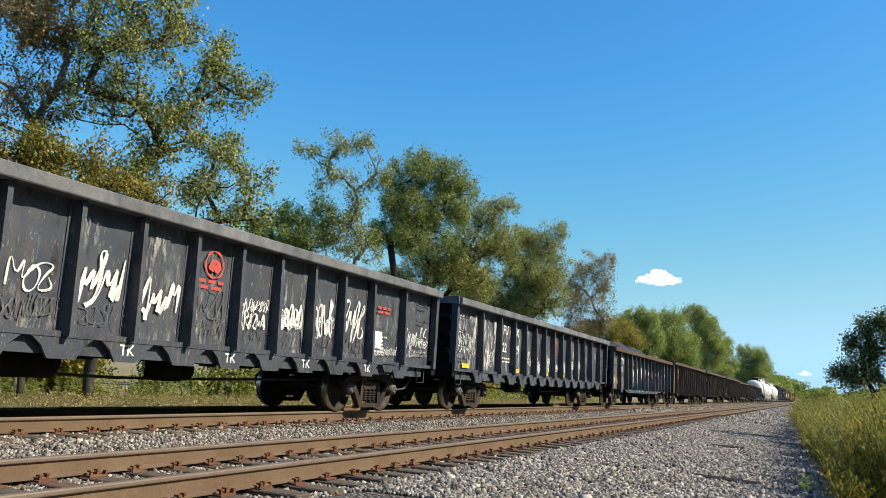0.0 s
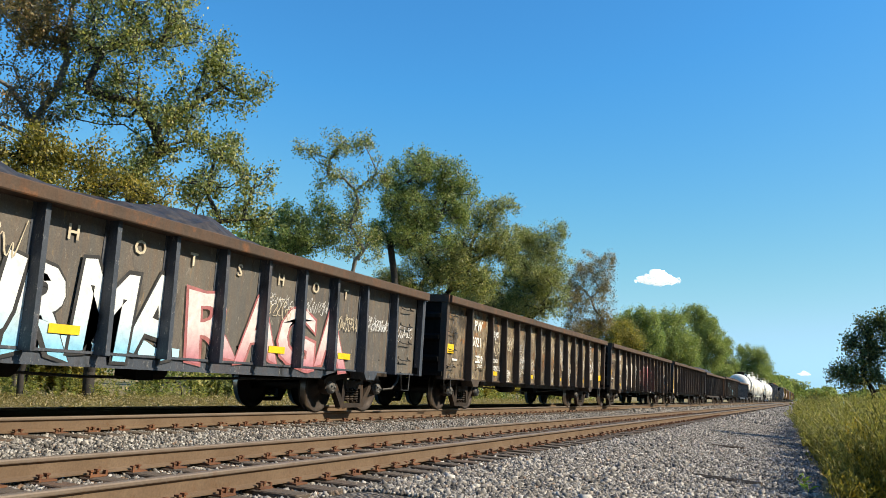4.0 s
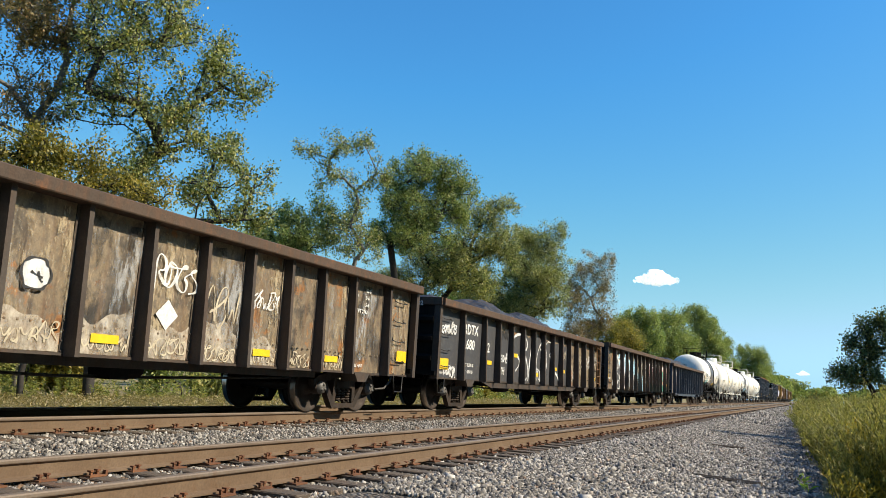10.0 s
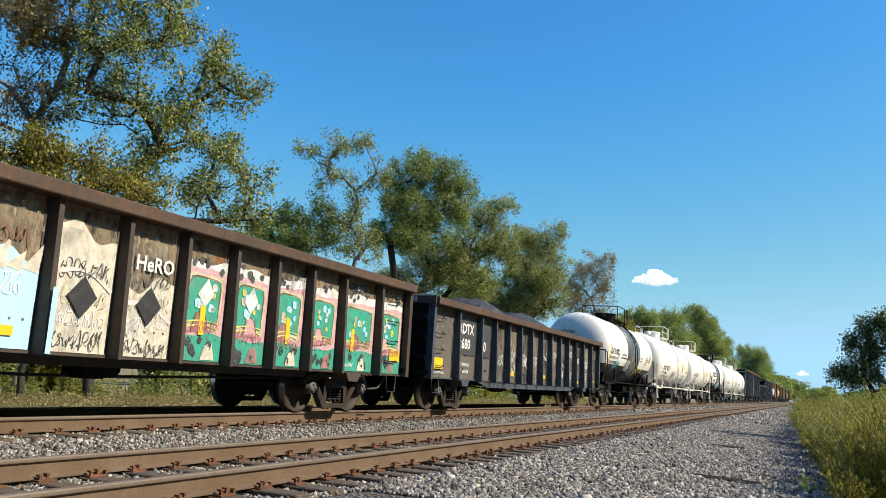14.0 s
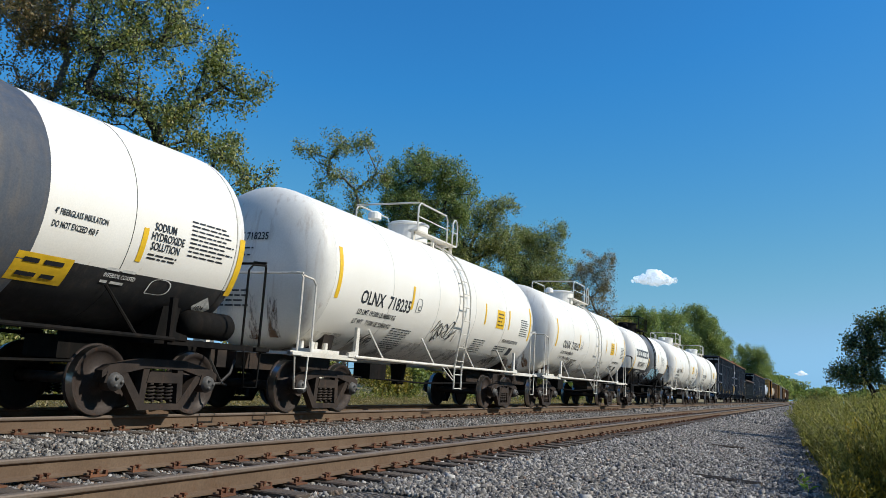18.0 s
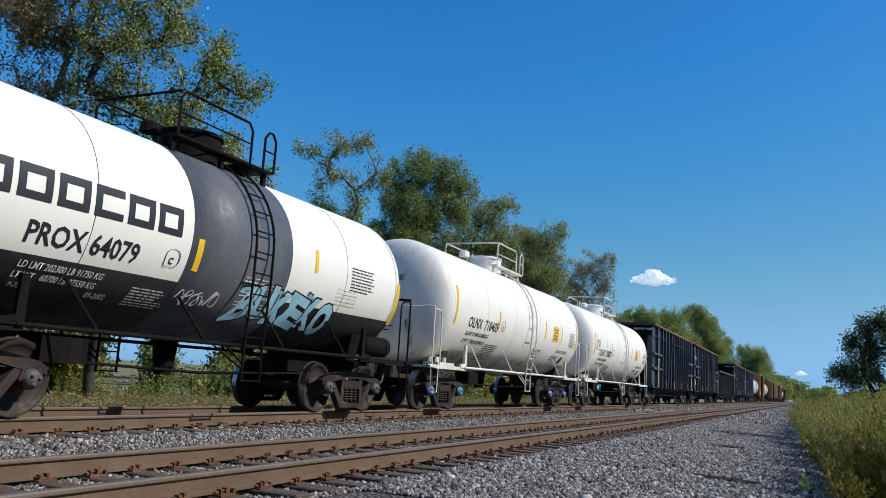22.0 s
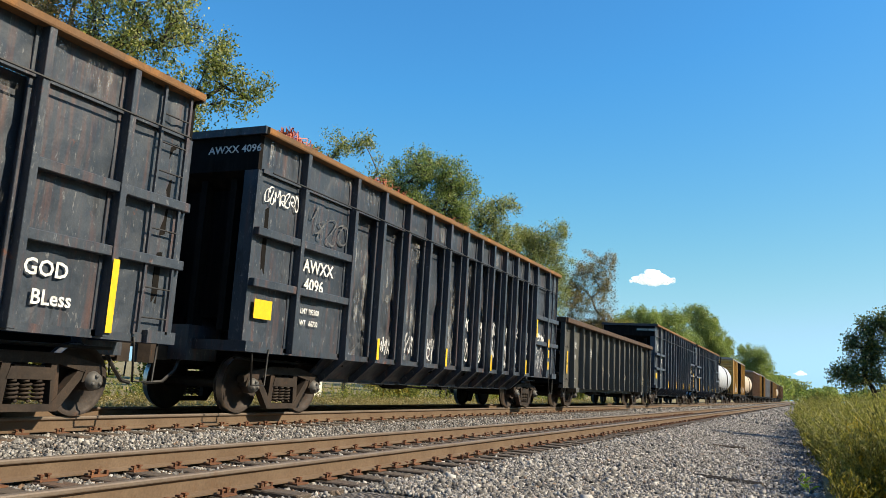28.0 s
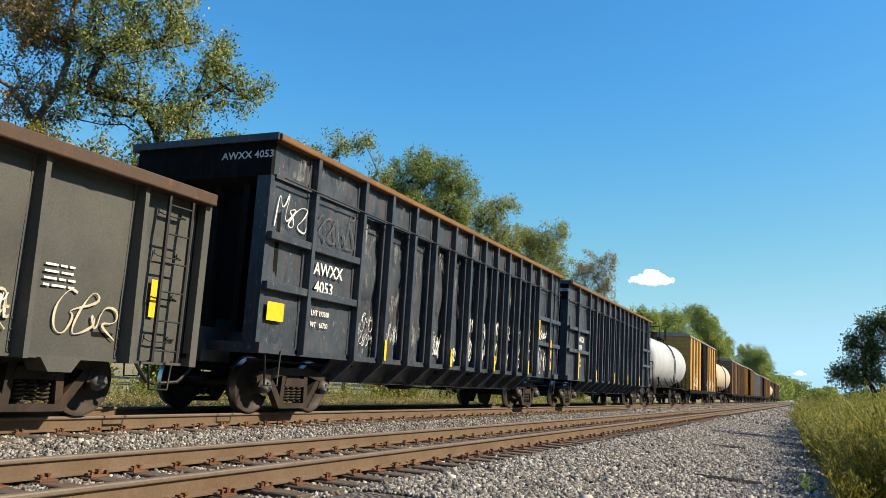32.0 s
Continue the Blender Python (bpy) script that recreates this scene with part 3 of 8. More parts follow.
def sill_step(car, x, y, z, drop=0.36, material=None):
    material = material or M["grab"]
    key = (drop, material.name)
    if key not in STEPS:
        bm = bmesh.new()
        pts = [(0, -0.22, 0.04), (0, -0.20, -0.05), (0.01, -0.165, -drop), (0.01, 0.165, -drop), (0, 0.20, -0.05), (0, 0.22, 0.04)]
        tube(bm, pts, 0.016, 5)
        STEPS[key] = mesh_of("sill_step", bm, material, True)
    return part("sill_step", STEPS[key], None, car, "", (x, y, z))


def sheet_mesh(name, w, h, material, seed, dent=0.022, nx=14, nz=14, thick=0.012, bulge=0.0):
    """A dented steel sheet in the plane x = 0, from y = 0 to w and z = 0 to h."""
    bm = bmesh.new()
    grid = []
    for i in range(nx + 1):
        row = []
        for j in range(nz + 1):
            y, z = w * i / nx, h * j / nz
            crease = max(0.0, 0.16 - abs(noise.noise((seed * 5.7, y * 1.3 + 0.4 * z, z * 0.6)))) / 0.16
            e = math.sin(math.pi * i / nx) ** 0.5 * math.sin(math.pi * j / nz) ** 0.5 if 0 < i < nx and 0 < j < nz else 0
            d = dent * e * (noise.noise((seed * 7.3, y * 1.7, z * 1.1)) + 0.5 * noise.noise((seed * 3.1, y * 5, z * 2.5)) - 1.3 * crease) + bulge * e
            row.append(bm.verts.new((d, y, z)))
        grid.append(row)
    for i in range(nx):
        for j in range(nz):
            bm.faces.new((grid[i][j], grid[i + 1][j], grid[i + 1][j + 1], grid[i][j + 1])).smooth = 0 < i < nx - 1 and 0 < j < nz - 1
    back = [bm.verts.new((-thick, y, z)) for y, z in ((0, 0), (w, 0), (w, h), (0, h))]
    bm.faces.new(back[::-1])
    edges = [[grid[i][0] for i in range(nx + 1)], [grid[nx][j] for j in range(nz + 1)], [grid[i][nz] for i in range(nx, -1, -1)], [grid[0][j] for j in range(nz, -1, -1)]]
    for k, edge in enumerate(edges):
        bm.faces.new([back[k], back[(k + 1) % 4]] + edge[::-1])
    return mesh_of(name, bm, material, False)


SHEETS = {}


def sheets(car, ys, x, z0, z1, material, name="side_panel", dent=0.022, flip=False, bulge=0.0):
    for k, (a, b) in enumerate(zip(ys, ys[1:])):
        w = round((b - a) * 10) / 10
        key = (w, round(z1 - z0, 2), material.name, k % 3, dent, bulge)
        if key not in SHEETS:
            SHEETS[key] = sheet_mesh(name, w, z1 - z0, material, hash_of(key), dent, bulge=bulge)
        ob = part(name, SHEETS[key], None, car, "", (x, a if not flip else b, z0), math.pi if flip else 0)
        ob.scale[1] = (b - a) / w


def hash_of(key):
    return sum((i + 1) * ord(c) for i, c in enumerate(str(key))) % 977


def post_mesh(name, material, z0, z1, deep0, deep1, wide=0.10, web=0.07):
    """A pressed side post: a tapered hat that stands out deep0 at the foot and deep1 at the top, with a flange at each side."""
    bm = bmesh.new()
    lo = [(0.0, -wide * 0.5), (deep0, -web * 0.5), (deep0, web * 0.5), (0.0, wide * 0.5)]
    hi = [(0.0, -wide * 0.5), (deep1, -web * 0.5), (deep1, web * 0.5), (0.0, wide * 0.5)]
    vl, vh = [bm.verts.new((p[0], p[1], z0)) for p in lo], [bm.verts.new((p[0], p[1], z1)) for p in hi]
    for i in range(4):
        bm.faces.new((vl[i], vl[(i + 1) % 4], vh[(i + 1) % 4], vh[i]))
    bm.faces.new(vl[::-1]), bm.faces.new(vh)
    box(bm, -0.004, 0.010, -wide * 0.95, wide * 0.95, z0, z1)
    for z in np.linspace(z0 + 0.06, z0 + 0.42, 4):
        for s in (-1, 1):
            lathe(bm, [(0.008, 0.018), (0.022, 0.012), (0.024, 0)], 6, (0, s * wide * 0.76, z), axis="x")
    return mesh_of(name, bm, material, False, 0)


def gondola(name, label, front, length, posts, ztop, zbot, mats, deep=0.21, sill="flat", trucks=None, ends=True, load=None, chord_h=0.17, wide=1.33, belly=0.0):
    """An open gondola. mats: panel, post, chord. belly: how far the sides hang down between the trucks."""
    panel, post, chord = mats
    trucks = trucks or (2.15, length - 2.15)
    car = car_base(name, label, "gondola car", front, length, trucks)
    underframe(car, length, trucks)
    # floor, sides, ends
    part("floor", one_box("floor", M["under"], -wide + 0.01, wide - 0.01, 0.08, length - 0.08, 1.0, 1.06), None, car)
    ys = [0.10] + posts + [length - 0.10]
    sheets(car, ys, wide, zbot, ztop - 0.02, panel, dent=0.022)
    sheets(car, ys, -wide, zbot, ztop - 0.02, panel, flip=True)
    pm = post_mesh("side_post", post, zbot - (0.02 if sill == "flat" else 0.0), ztop - chord_h + 0.01, deep, deep * 0.72)
    for y in posts:
        part("side_post", pm, None, car, "", (wide, y, 0))
        part("side_post", pm, None, car, "", (-wide, y, 0), math.pi)
    bm = bmesh.new()
    prism(bm, [(0.0, ztop - chord_h), (0.25, ztop - chord_h), (0.26, ztop - chord_h + 0.015), (0.26, ztop - 0.015), (0.24, ztop), (-0.03, ztop), (-0.03, ztop - chord_h)], 0.0, length, "y")
    cm = mesh_of("top_chord", bm, chord)
    part("top_chord", cm, None, car, "", (wide, 0, 0))
    part("top_chord", cm, None, car, "", (-wide, length, 0), math.pi)
    for y, s in ((0.0, 1), (length, -1)):
        bm = bmesh.new()
        box(bm, -wide - 0.02, wide + 0.02, min(y, y + s * 0.1), max(y, y + s * 0.1), zbot + 0.15, ztop - 0.1)
        # the end faces away from the sun; its near black colour includes that shade
        part("end_wall", bm, M["under"], car, "black end wall, its shade painted into the colour")
        for z in np.linspace(zbot + 0.45, ztop - 0.5, 3):
            bm = bmesh.new()
            prism(bm, [(y, z - 0.10), (y - s * 0.09, z - 0.04), (y - s * 0.09, z + 0.04), (y, z + 0.10)], -wide, wide, "x")
            part("end_rib", bm, M["under"], car)
        bm = bmesh.new()
        box(bm, -wide - 0.19, wide + 0.19, y - 0.05, y + 0.05, ztop - chord_h + 0.01, ztop + 0.012)
        part("end_chord", bm, chord, car)
        for side in (1, -1):
            bm = bmesh.new()
            x = side * wide
            box(bm, min(x, x + side * 0.16), max(x, x + side * 0.16), min(y - s * 0.03, y + s * 0.1), max(y - s * 0.03, y + s * 0.1), zbot - 0.02, ztop - chord_h)
            part("corner_post", bm, post, car)
        bm = bmesh.new()
        box(bm, -1.45, 1.45, min(y - s * 0.08, y + s * 0.12), max(y - s * 0.08, y + s * 0.12), 0.82, zbot + 0.16)
        part("end_sill", bm, M["under"], car)
    # lap seam with its rivets along the foot of each near panel
    bm = bmesh.new()
    for a, b in zip(ys, ys[1:]):
        for y in np.linspace(a + 0.2, b - 0.2, 5):
            lathe(bm, [(0.0, 0.022), (0.014, 0.017), (0.02, 0)], 6, (wide + 0.012, y, zbot + 0.36), axis="x")
    if panel is M["pw"]:
        part("rivets", bm, panel, car)["kind"] = "stuff"
    else:
        bm.free()
    # lower sill
    for side in (1, -1):
        bm = bmesh.new()
        if sill == "flat":
            if belly:
                a, b = trucks[0] + 0.9, trucks[1] - 0.9
                prism(bm, [(a, zbot + 0.01), (b, zbot + 0.01), (b - 0.75, zbot - belly), (a + 0.75, zbot - belly)], -0.012, 0.006, "x")
                box(bm, -0.06, 0.03, a + 0.75, b - 0.75, zbot - belly - 0.02, zbot - belly + 0.012)
            else:
                box(bm, -0.30, -0.22, trucks[0] + 1.15, trucks[1] - 1.15, zbot - 0.13, zbot + 0.03)
            box(bm, -0.05, 0.035, 0.05, length - 0.05, zbot - 0.012, zbot + 0.022)
        else:
            box(bm, -0.05, 0.10, 0.0, length, zbot - 0.02, zbot + 0.05)
            for y in posts:
                prism(bm, [(y - 0.46, zbot), (y + 0.46, zbot), (y + 0.30, zbot - 0.12), (y + 0.20, zbot - 0.27), (y - 0.20, zbot - 0.27), (y - 0.30, zbot - 0.12)], 0.05, 0.09, "x")
            box(bm, -0.06, 0.0, 0.4, length - 0.4, zbot - 0.22, zbot)
        me = mesh_of("side_sill", bm, post if sill == "flat" else panel)
        part("side_sill", me, None, car, "", (side * wide, 0 if side > 0 else length, 0), 0 if side > 0 else math.pi)
        for y in trucks:
            bm = bmesh.new()
            prism(bm, [(y - 0.28, zbot), (y + 0.28, zbot), (y + 0.16, zbot - 0.16), (y - 0.16, zbot - 0.16)], min(side * 1.1, side * (wide + 0.10)), max(side * 1.1, side * (wide + 0.10)), "x")
            part("bolster_bracket", bm, post, car)
        for y, near in ((0.62, 1), (length - 0.62, -1)):
            for z in np.linspace(zbot + 0.32, ztop - 0.42, 4):
                g = grab(car, side * (wide + 0.012), y, z)
                if side < 0:
                    g.rotation_euler[2] = math.pi
            sill_step(car, side * (wide + 0.02), y - near * 0.12, zbot, 0.34)
    # hand brake at the leading end
    bm = bmesh.new()
    lathe(bm, [(-0.13, 0.28), (-0.16, 0.28), (-0.16, 0.25), (-0.13, 0.25), (-0.13, 0.28)], 20, (-0.75, 0, ztop - 0.75), axis="y")
    for a in (0, 2.1, 4.2):
        tube(bm, [(-0.75, -0.14, ztop - 0.75), (-0.75 + 0.26 * math.cos(a), -0.14, ztop - 0.75 + 0.26 * math.sin(a))], 0.014, 4)
    part("brake_wheel", bm, M["grab"], car)
    if load:
        heap(car, "load", load, 1.30, 0.7, length - 0.7, ztop)
    return car


def side_ladder(car, x, y, z0, z1, material):
    """An upright ladder on the near side, proud of the panel."""
    for dy in (-0.22, 0.22):
        part("ladder_rail", one_box("ladder_rail", material, -0.02, 0.02, -0.02, 0.02, round(z0, 2), round(z1, 2)), None, car, "", (x, y + dy, 0))
    for z in np.linspace(z0 + 0.15, z1 - 0.12, 6):
        bm = bmesh.new()
        tube(bm, [(x + 0.005, y - 0.22, z), (x + 0.005, y + 0.22, z)], 0.013, 5)
        part("rung", bm, material, car)


def heap(car, name, spec, half, y0, y1, z):
    """A heaped load: material, height over the rim, roughness, label."""
    material, height, rough, label = spec
    bm = bmesh.new()
    nx, ny = 14, int((y1 - y0) * 5)
    swell = lambda t: max(0.0, math.sin(math.pi * t ** 0.85)) ** 0.7 * (0.80 + 0.22 * math.sin(t * 23) + 0.25 * noise.noise((1, t * 9, 2)))
    grid = [[bm.verts.new((half * (2 * i / nx - 1), y0 + (y1 - y0) * j / ny,
                           z - 0.12 + (height + 0.12) * (1 - abs(2 * i / nx - 1) ** 2.2) * swell(j / ny)
                           + rough * noise.noise((i * 1.3, j * 0.9, 5)) + rough * random.uniform(-0.4, 0.4)))
             for j in range(ny + 1)] for i in range(nx + 1)]
    for i in range(nx):
        for j in range(ny):
            bm.faces.new((grid[i][j], grid[i + 1][j], grid[i + 1][j + 1], grid[i][j + 1]))
    part(name, bm, material, car, label)


def tall_gondola(name, label, front, length=16.5, ztop=4.5, load=None):
    post_y = [1.20, 2.87, 3.99, 5.10, 6.20, 7.28, 8.32, 9.28, 10.20, 11.18, 12.15, 13.10, 14.05, 15.33]
    post_y = [y * length / 16.55 for y in post_y]
    trucks = (1.75, length - 1.75)
    car = car_base(name, label, "gondola car", front, length, trucks)
    underframe(car, length, trucks)
    mat, w, ledge = M["trash"], 1.44, 3.82
    inner = [y for y in post_y if 2.5 < y < length - 2.6]
    ys = [0.08] + post_y + [length - 0.08]
    for flip, x in ((False, w), (True, -w)):
        sheets(car, ys, x, ledge, ztop - 0.03, mat, "upper_panel", 0.035, flip)
        s_ = 1 if x > 0 else -1
        sheets(car, ys[:3], x, 1.05, ledge, mat, "side_panel", 0.03, flip)
        sheets(car, ys[2:-2], x - s_ * 0.14, 1.05, ledge, mat, "side_panel", 0.075, flip, bulge=0.02)
        sheets(car, ys[-3:], x, 1.05, ledge, mat, "side_panel", 0.03, flip)
    bm = bmesh.new()
    prof = [(-0.15, 1.0), (0.15, 1.0), (0.15, ztop - 0.09), (-0.15, ztop - 0.09)]
    prism(bm, prof, -0.05, 0.05, "y")
    box(bm, -0.02, 0.02, -0.12, 0.12, 1.0, ztop - 0.1)
    hat = mesh_of("side_post", bm, mat, False, 0.006)
    bm = bmesh.new()
    prism(bm, [(0.15, 1.04), (0.15, 0.98), (-0.30, 0.58), (-0.42, 0.58), (-0.42, 0.66), (0.0, 1.04)], -0.05, 0.05, "y")
    foot = mesh_of("post_foot", bm, mat)
    for s in (1, -1):
        for y in post_y:
            part("side_post", hat, None, car, "", (s * w, y, 0), 0 if s > 0 else math.pi)
            if y in inner:
                part("post_foot", foot, None, car, "", (s * w, y, 0), 0 if s > 0 else math.pi)
        bm = bmesh.new()
        prism(bm, [(0, ztop - 0.11), (0.16, ztop - 0.11), (0.17, ztop - 0.09), (0.17, ztop - 0.01), (0.15, ztop), (-0.05, ztop), (-0.05, ztop - 0.11)], 0, length, "y")
        part("top_chord", bm, M["orange_chord"], car, "rust-orange top chord", (s * w, 0 if s > 0 else length, 0), 0 if s > 0 else math.pi)
        bm = bmesh.new()
        tube(bm, [(0.155, 0.2, ledge - 0.02), (0.158, length * 0.5, ledge - 0.05), (0.155, length - 0.2, ledge - 0.02)], 0.014, 5)
        part("tarp_cable", bm, M["grab"], car, "", (s * w, 0 if s > 0 else length, 0), 0 if s > 0 else math.pi)
        bm = bmesh.new()
        box(bm, -0.05, 0.05, 0.1, length - 0.1, ledge - 0.03, ledge + 0.03)
        box(bm, -0.06, 0.02, 0.1, length - 0.1, 0.98, 1.08)
        part("side_sill", bm, mat, car, "", (s * w, 0 if s > 0 else length, 0), 0 if s > 0 else math.pi)
        # belly between the trucks
        bm = bmesh.new()
        prism(bm, [(-0.06, 1.06), (-0.46, 0.62), (-0.46, 0.56), (-0.52, 0.56), (-0.52, 0.64), (-0.12, 1.06)], inner[0] - 0.3, inner[-1] + 0.3, "y")
        part("belly_sheet", bm, mat, car, "", (s * w, 0 if s > 0 else length, 0), 0 if s > 0 else math.pi)
        # stiffeners in the end bays
        for a, b in ((0.02, post_y[0]), (post_y[0], post_y[1]), (post_y[-2], post_y[-1]), (post_y[-1], length - 0.02)):
            for z in (1.98, 2.78):
                part("stiffener", one_box("stiffener", mat, 0.0, 0.13, 0.0, round(b - a, 2), z, z + 0.13, bevel=0.01), None, car, "",
                     (s * w, a if s > 0 else b, 0), 0 if s > 0 else math.pi)
    for y, s in ((0.0, 1), (length, -1)):
        bm = bmesh.new()
        box(bm, -w, w, min(y, y + s * 0.09), max(y, y + s * 0.09), ledge, ztop - 0.05)
        prism(bm, [(y, ledge), (y + s * 0.28, ledge - 0.25), (y + s * 0.32, 1.5), (y + s * 0.42, 1.5), (y + s * 0.38, ledge - 0.2), (y + s * 0.1, ledge)], -w, w, "x")
        # near black here too, with the shade of the end painted in
        part("end_wall", bm, M["under"], car, "black end wall, its shade painted into the colour")
        for x in (-0.9, -0.3, 0.3, 0.9):
            part("end_post", one_box("end_post", M["under"], -0.06, 0.06, -0.11, 0.11, 1.3, ledge - 0.1), None, car, "", (x, y + s * 0.23, 0))
        bm = bmesh.new()
        box(bm, -w - 0.12, w + 0.12, y - 0.05, y + 0.06, ztop - 0.11, ztop + 0.012)
        part("end_chord", bm, mat, car)
        bm = bmesh.new()
        box(bm, -w - 0.1, w + 0.1, min(y, y + s * 0.5), max(y, y + s * 0.5), 0.98, 1.14)
        part("end_sill", bm, mat, car)
        bm = bmesh.new()
        box(bm, -0.5, 0.5, min(y - s * 0.1, y + s * 0.6), max(y - s * 0.1, y + s * 0.6), 0.8, 1.35)
        part("draft_sill", bm, mat, car)
        for x in (-w - 0.02, w - 0.25):
            bm = bmesh.new()
            box(bm, x, x + 0.27, min(y, y + s * 0.10), max(y, y + s * 0.10), 1.145, ledge)
            part("corner_post", bm, mat, car)
        for x in (w + 0.04, -w - 0.04):
            sill_step(car, x, y + s * 0.45, 1.0, 0.52)
    # ladder at the trailing end of the near side and leading end of the far side
    for s, y in ((1, length - 0.42), (-1, 0.42)):
        bm = bmesh.new()
        for dy in (-0.24, 0.24):
            box(bm, s * (w + 0.06), s * (w + 0.10), y + dy - 0.02, y + dy + 0.02, 1.1, ztop + 0.05)
        part("ladder_rail", bm, mat, car)
        for z in np.linspace(1.3, ztop - 0.1, 9):
            bm = bmesh.new()
            tube(bm, [(s * (w + 0.09), y - 0.24, z), (s * (w + 0.09), y + 0.24, z)], 0.012, 5)
            part("rung", bm, M["grab"], car)
    if load:
        heap(car, "load", load, 1.36, 0.5, length - 0.5, ztop)
    return car


def tank_car(name, label, front, length, radius, zc, mats, style, detail=True):
    """mats: shell, heads, band or None, lower half or None, fittings."""
    shell, head, band, lower, pipe = mats
    trucks = (1.8, length - 1.8)
    car = car_base(name, label, "tank car", front, length, trucks)
    y0, y1, n = 1.0, length - 1.0, 56
    # shell: rings with a slight bulge at the jacket seams
    bm = bmesh.new()
    prof, seams = [], list(np.linspace(y0, y1, 6))
    for a in seams[:-1]:
        prof += [(a, radius - 0.004), (a + 0.02, radius), (a + (y1 - y0) / 5 - 0.02, radius), (a + (y1 - y0) / 5 - 0.0005, radius - 0.004)]
    lathe(bm, prof, n, (0, 0, zc))
    if lower:
        bmesh.ops.bisect_plane(bm, geom=bm.verts[:] + bm.edges[:] + bm.faces[:], plane_co=(0, 0, lower[1]), plane_no=(0, 0, 1))
    me = mesh_of("shell", bm, shell, True)
    if band:
        me.materials.append(band[0])
    if lower:
        me.materials.append(lower[0])
    for p in me.polygons:
        if lower and p.center.z < lower[1]:
            p.material_index = len(me.materials) - 1
    part("shell", me, None, car)
    for a in seams[1:-1] + [y0 + 0.02, y1 - 0.02]:
        bm = bmesh.new()
        lathe(bm, [(a - 0.004, radius - 0.01), (a - 0.004, radius + 0.0015), (a + 0.004, radius + 0.0015), (a + 0.004, radius - 0.01)], n, (0, 0, zc))
        part("jacket_seam", bm, M["seam"] if not lower else lower[0], car, smooth=True)
    if band:
        bm = bmesh.new()
        lathe(bm, [(band[1], radius), (band[1], radius + 0.006), (band[2], radius + 0.006), (band[2], radius)], n, (0, 0, zc))
        part("middle_band", bm, band[0], car, "dark grey band round the tank", smooth=True)
    for y, s in ((y0, -1), (y1, 1)):
        bm = bmesh.new()
        prof = [(y + s * 0.56 * math.sin(a) ** 0.8, radius * math.cos(a) ** 0.8) for a in np.linspace(0, math.pi / 2, 19)[:-1]] + [(y + s * 0.56, 0)]
        lathe(bm, prof, n, (0, 0, zc))
        if lower:
            bmesh.ops.bisect_plane(bm, geom=bm.verts[:] + bm.edges[:] + bm.faces[:], plane_co=(0, 0, lower[1]), plane_no=(0, 0, 1))
        me = mesh_of("tank_head", bm, head, True)
        if lower:
            me.materials.append(lower[0])
            for p in me.polygons:
                if p.center.z < lower[1]:
                    p.material_index = 1
        part("tank_head", me, None, car, "stained tank head")
    dark = M["under"]
    # sills, cradles
    for y, s in ((0.0, 1), (length, -1)):
        bm = bmesh.new()
        box(bm, -0.32, 0.32, min(y, y + s * 3.0), max(y, y + s * 3.0), 0.72, 1.02)
        prism(bm, [(-0.95, 1.0), (0.95, 1.0), (1.05, zc - radius * 0.72), (0.6, zc - radius * 0.93), (-0.6, zc - radius * 0.93), (-1.05, zc - radius * 0.72)],
              min(y + s * 1.6, y + s * 1.95), max(y + s * 1.6, y + s * 1.95), "y")
        part("cradle", bm, M["truck"] if pipe is M["white_pipe"] else dark, car)
        bm = bmesh.new()
        box(bm, -1.48, 1.48, min(y, y + s * 0.34), max(y, y + s * 0.34), 1.0, 1.05)
        for x in (-1.40, 1.40):
            box(bm, x - 0.03, x + 0.03, min(y, y + s * 2.2), max(y, y + s * 2.2), 0.985, 1.07)
        part("end_platform", bm, pipe, car)
        for x in (-1.42, 1.42):
            sill_step(car, x, y + s * 0.35, 1.0, 0.56, pipe)
            o = 1 if x > 0 else -1
            bm = bmesh.new()
            tube(bm, [(x, y + s * 0.2, 1.05), (x, y + s * 0.2, 2.33), (x - o * 0.06, y + s * 0.2, 2.40), (x - o * 0.25, y + s * 0.2, 2.42)], 0.02, 6)
            tube(bm, [(x, y + s * 0.62, 1.05), (x, y + s * 0.62, 2.23), (x, y + s * 0.52, 2.33), (x, y + s * 0.2, 2.36)], 0.018, 6)
            part("end_handrail", bm, pipe, car)
            bm = bmesh.new()
            prism(bm, [(y + s * 1.85, 1.05), (y + s * 2.2, 1.05), (y + s * 2.2, 1.62), (y + s * 2.1, 1.62), (y + s * 2.08, 1.16), (y + s * 1.85, 1.12)], min(x - 0.03, x + 0.03), max(x - 0.03, x + 0.03), "x")
            part("side_bracket", bm, pipe, car)
        bm = bmesh.new()
        tube(bm, [(-1.42, y + s * 0.2, 2.40), (1.42, y + s * 0.2, 2.40)], 0.02, 6)
        part("cross_rail", bm, pipe, car)
    # long side rails with struts
    for o in (1, -1):
        bm = bmesh.new()
        tube(bm, [(o * 1.44, 2.1, 1.06), (o * 1.44, length - 2.1, 1.06)], 0.03, 8)
        part("side_rail", bm, pipe, car)
        for y in np.linspace(3.0, length - 3.0, 4):
            bm = bmesh.new()
            tube(bm, [(o * 1.44, y + 0.22, 1.06), (o * (radius * 0.80), y - 0.12, zc - radius * 0.62)], 0.022, 6)
            part("strut", bm, pipe, car)
    mid = length / 2
    ly = mid + 0.28
    # manway, platform and its rails
    bm = bmesh.new()
    top = zc + radius
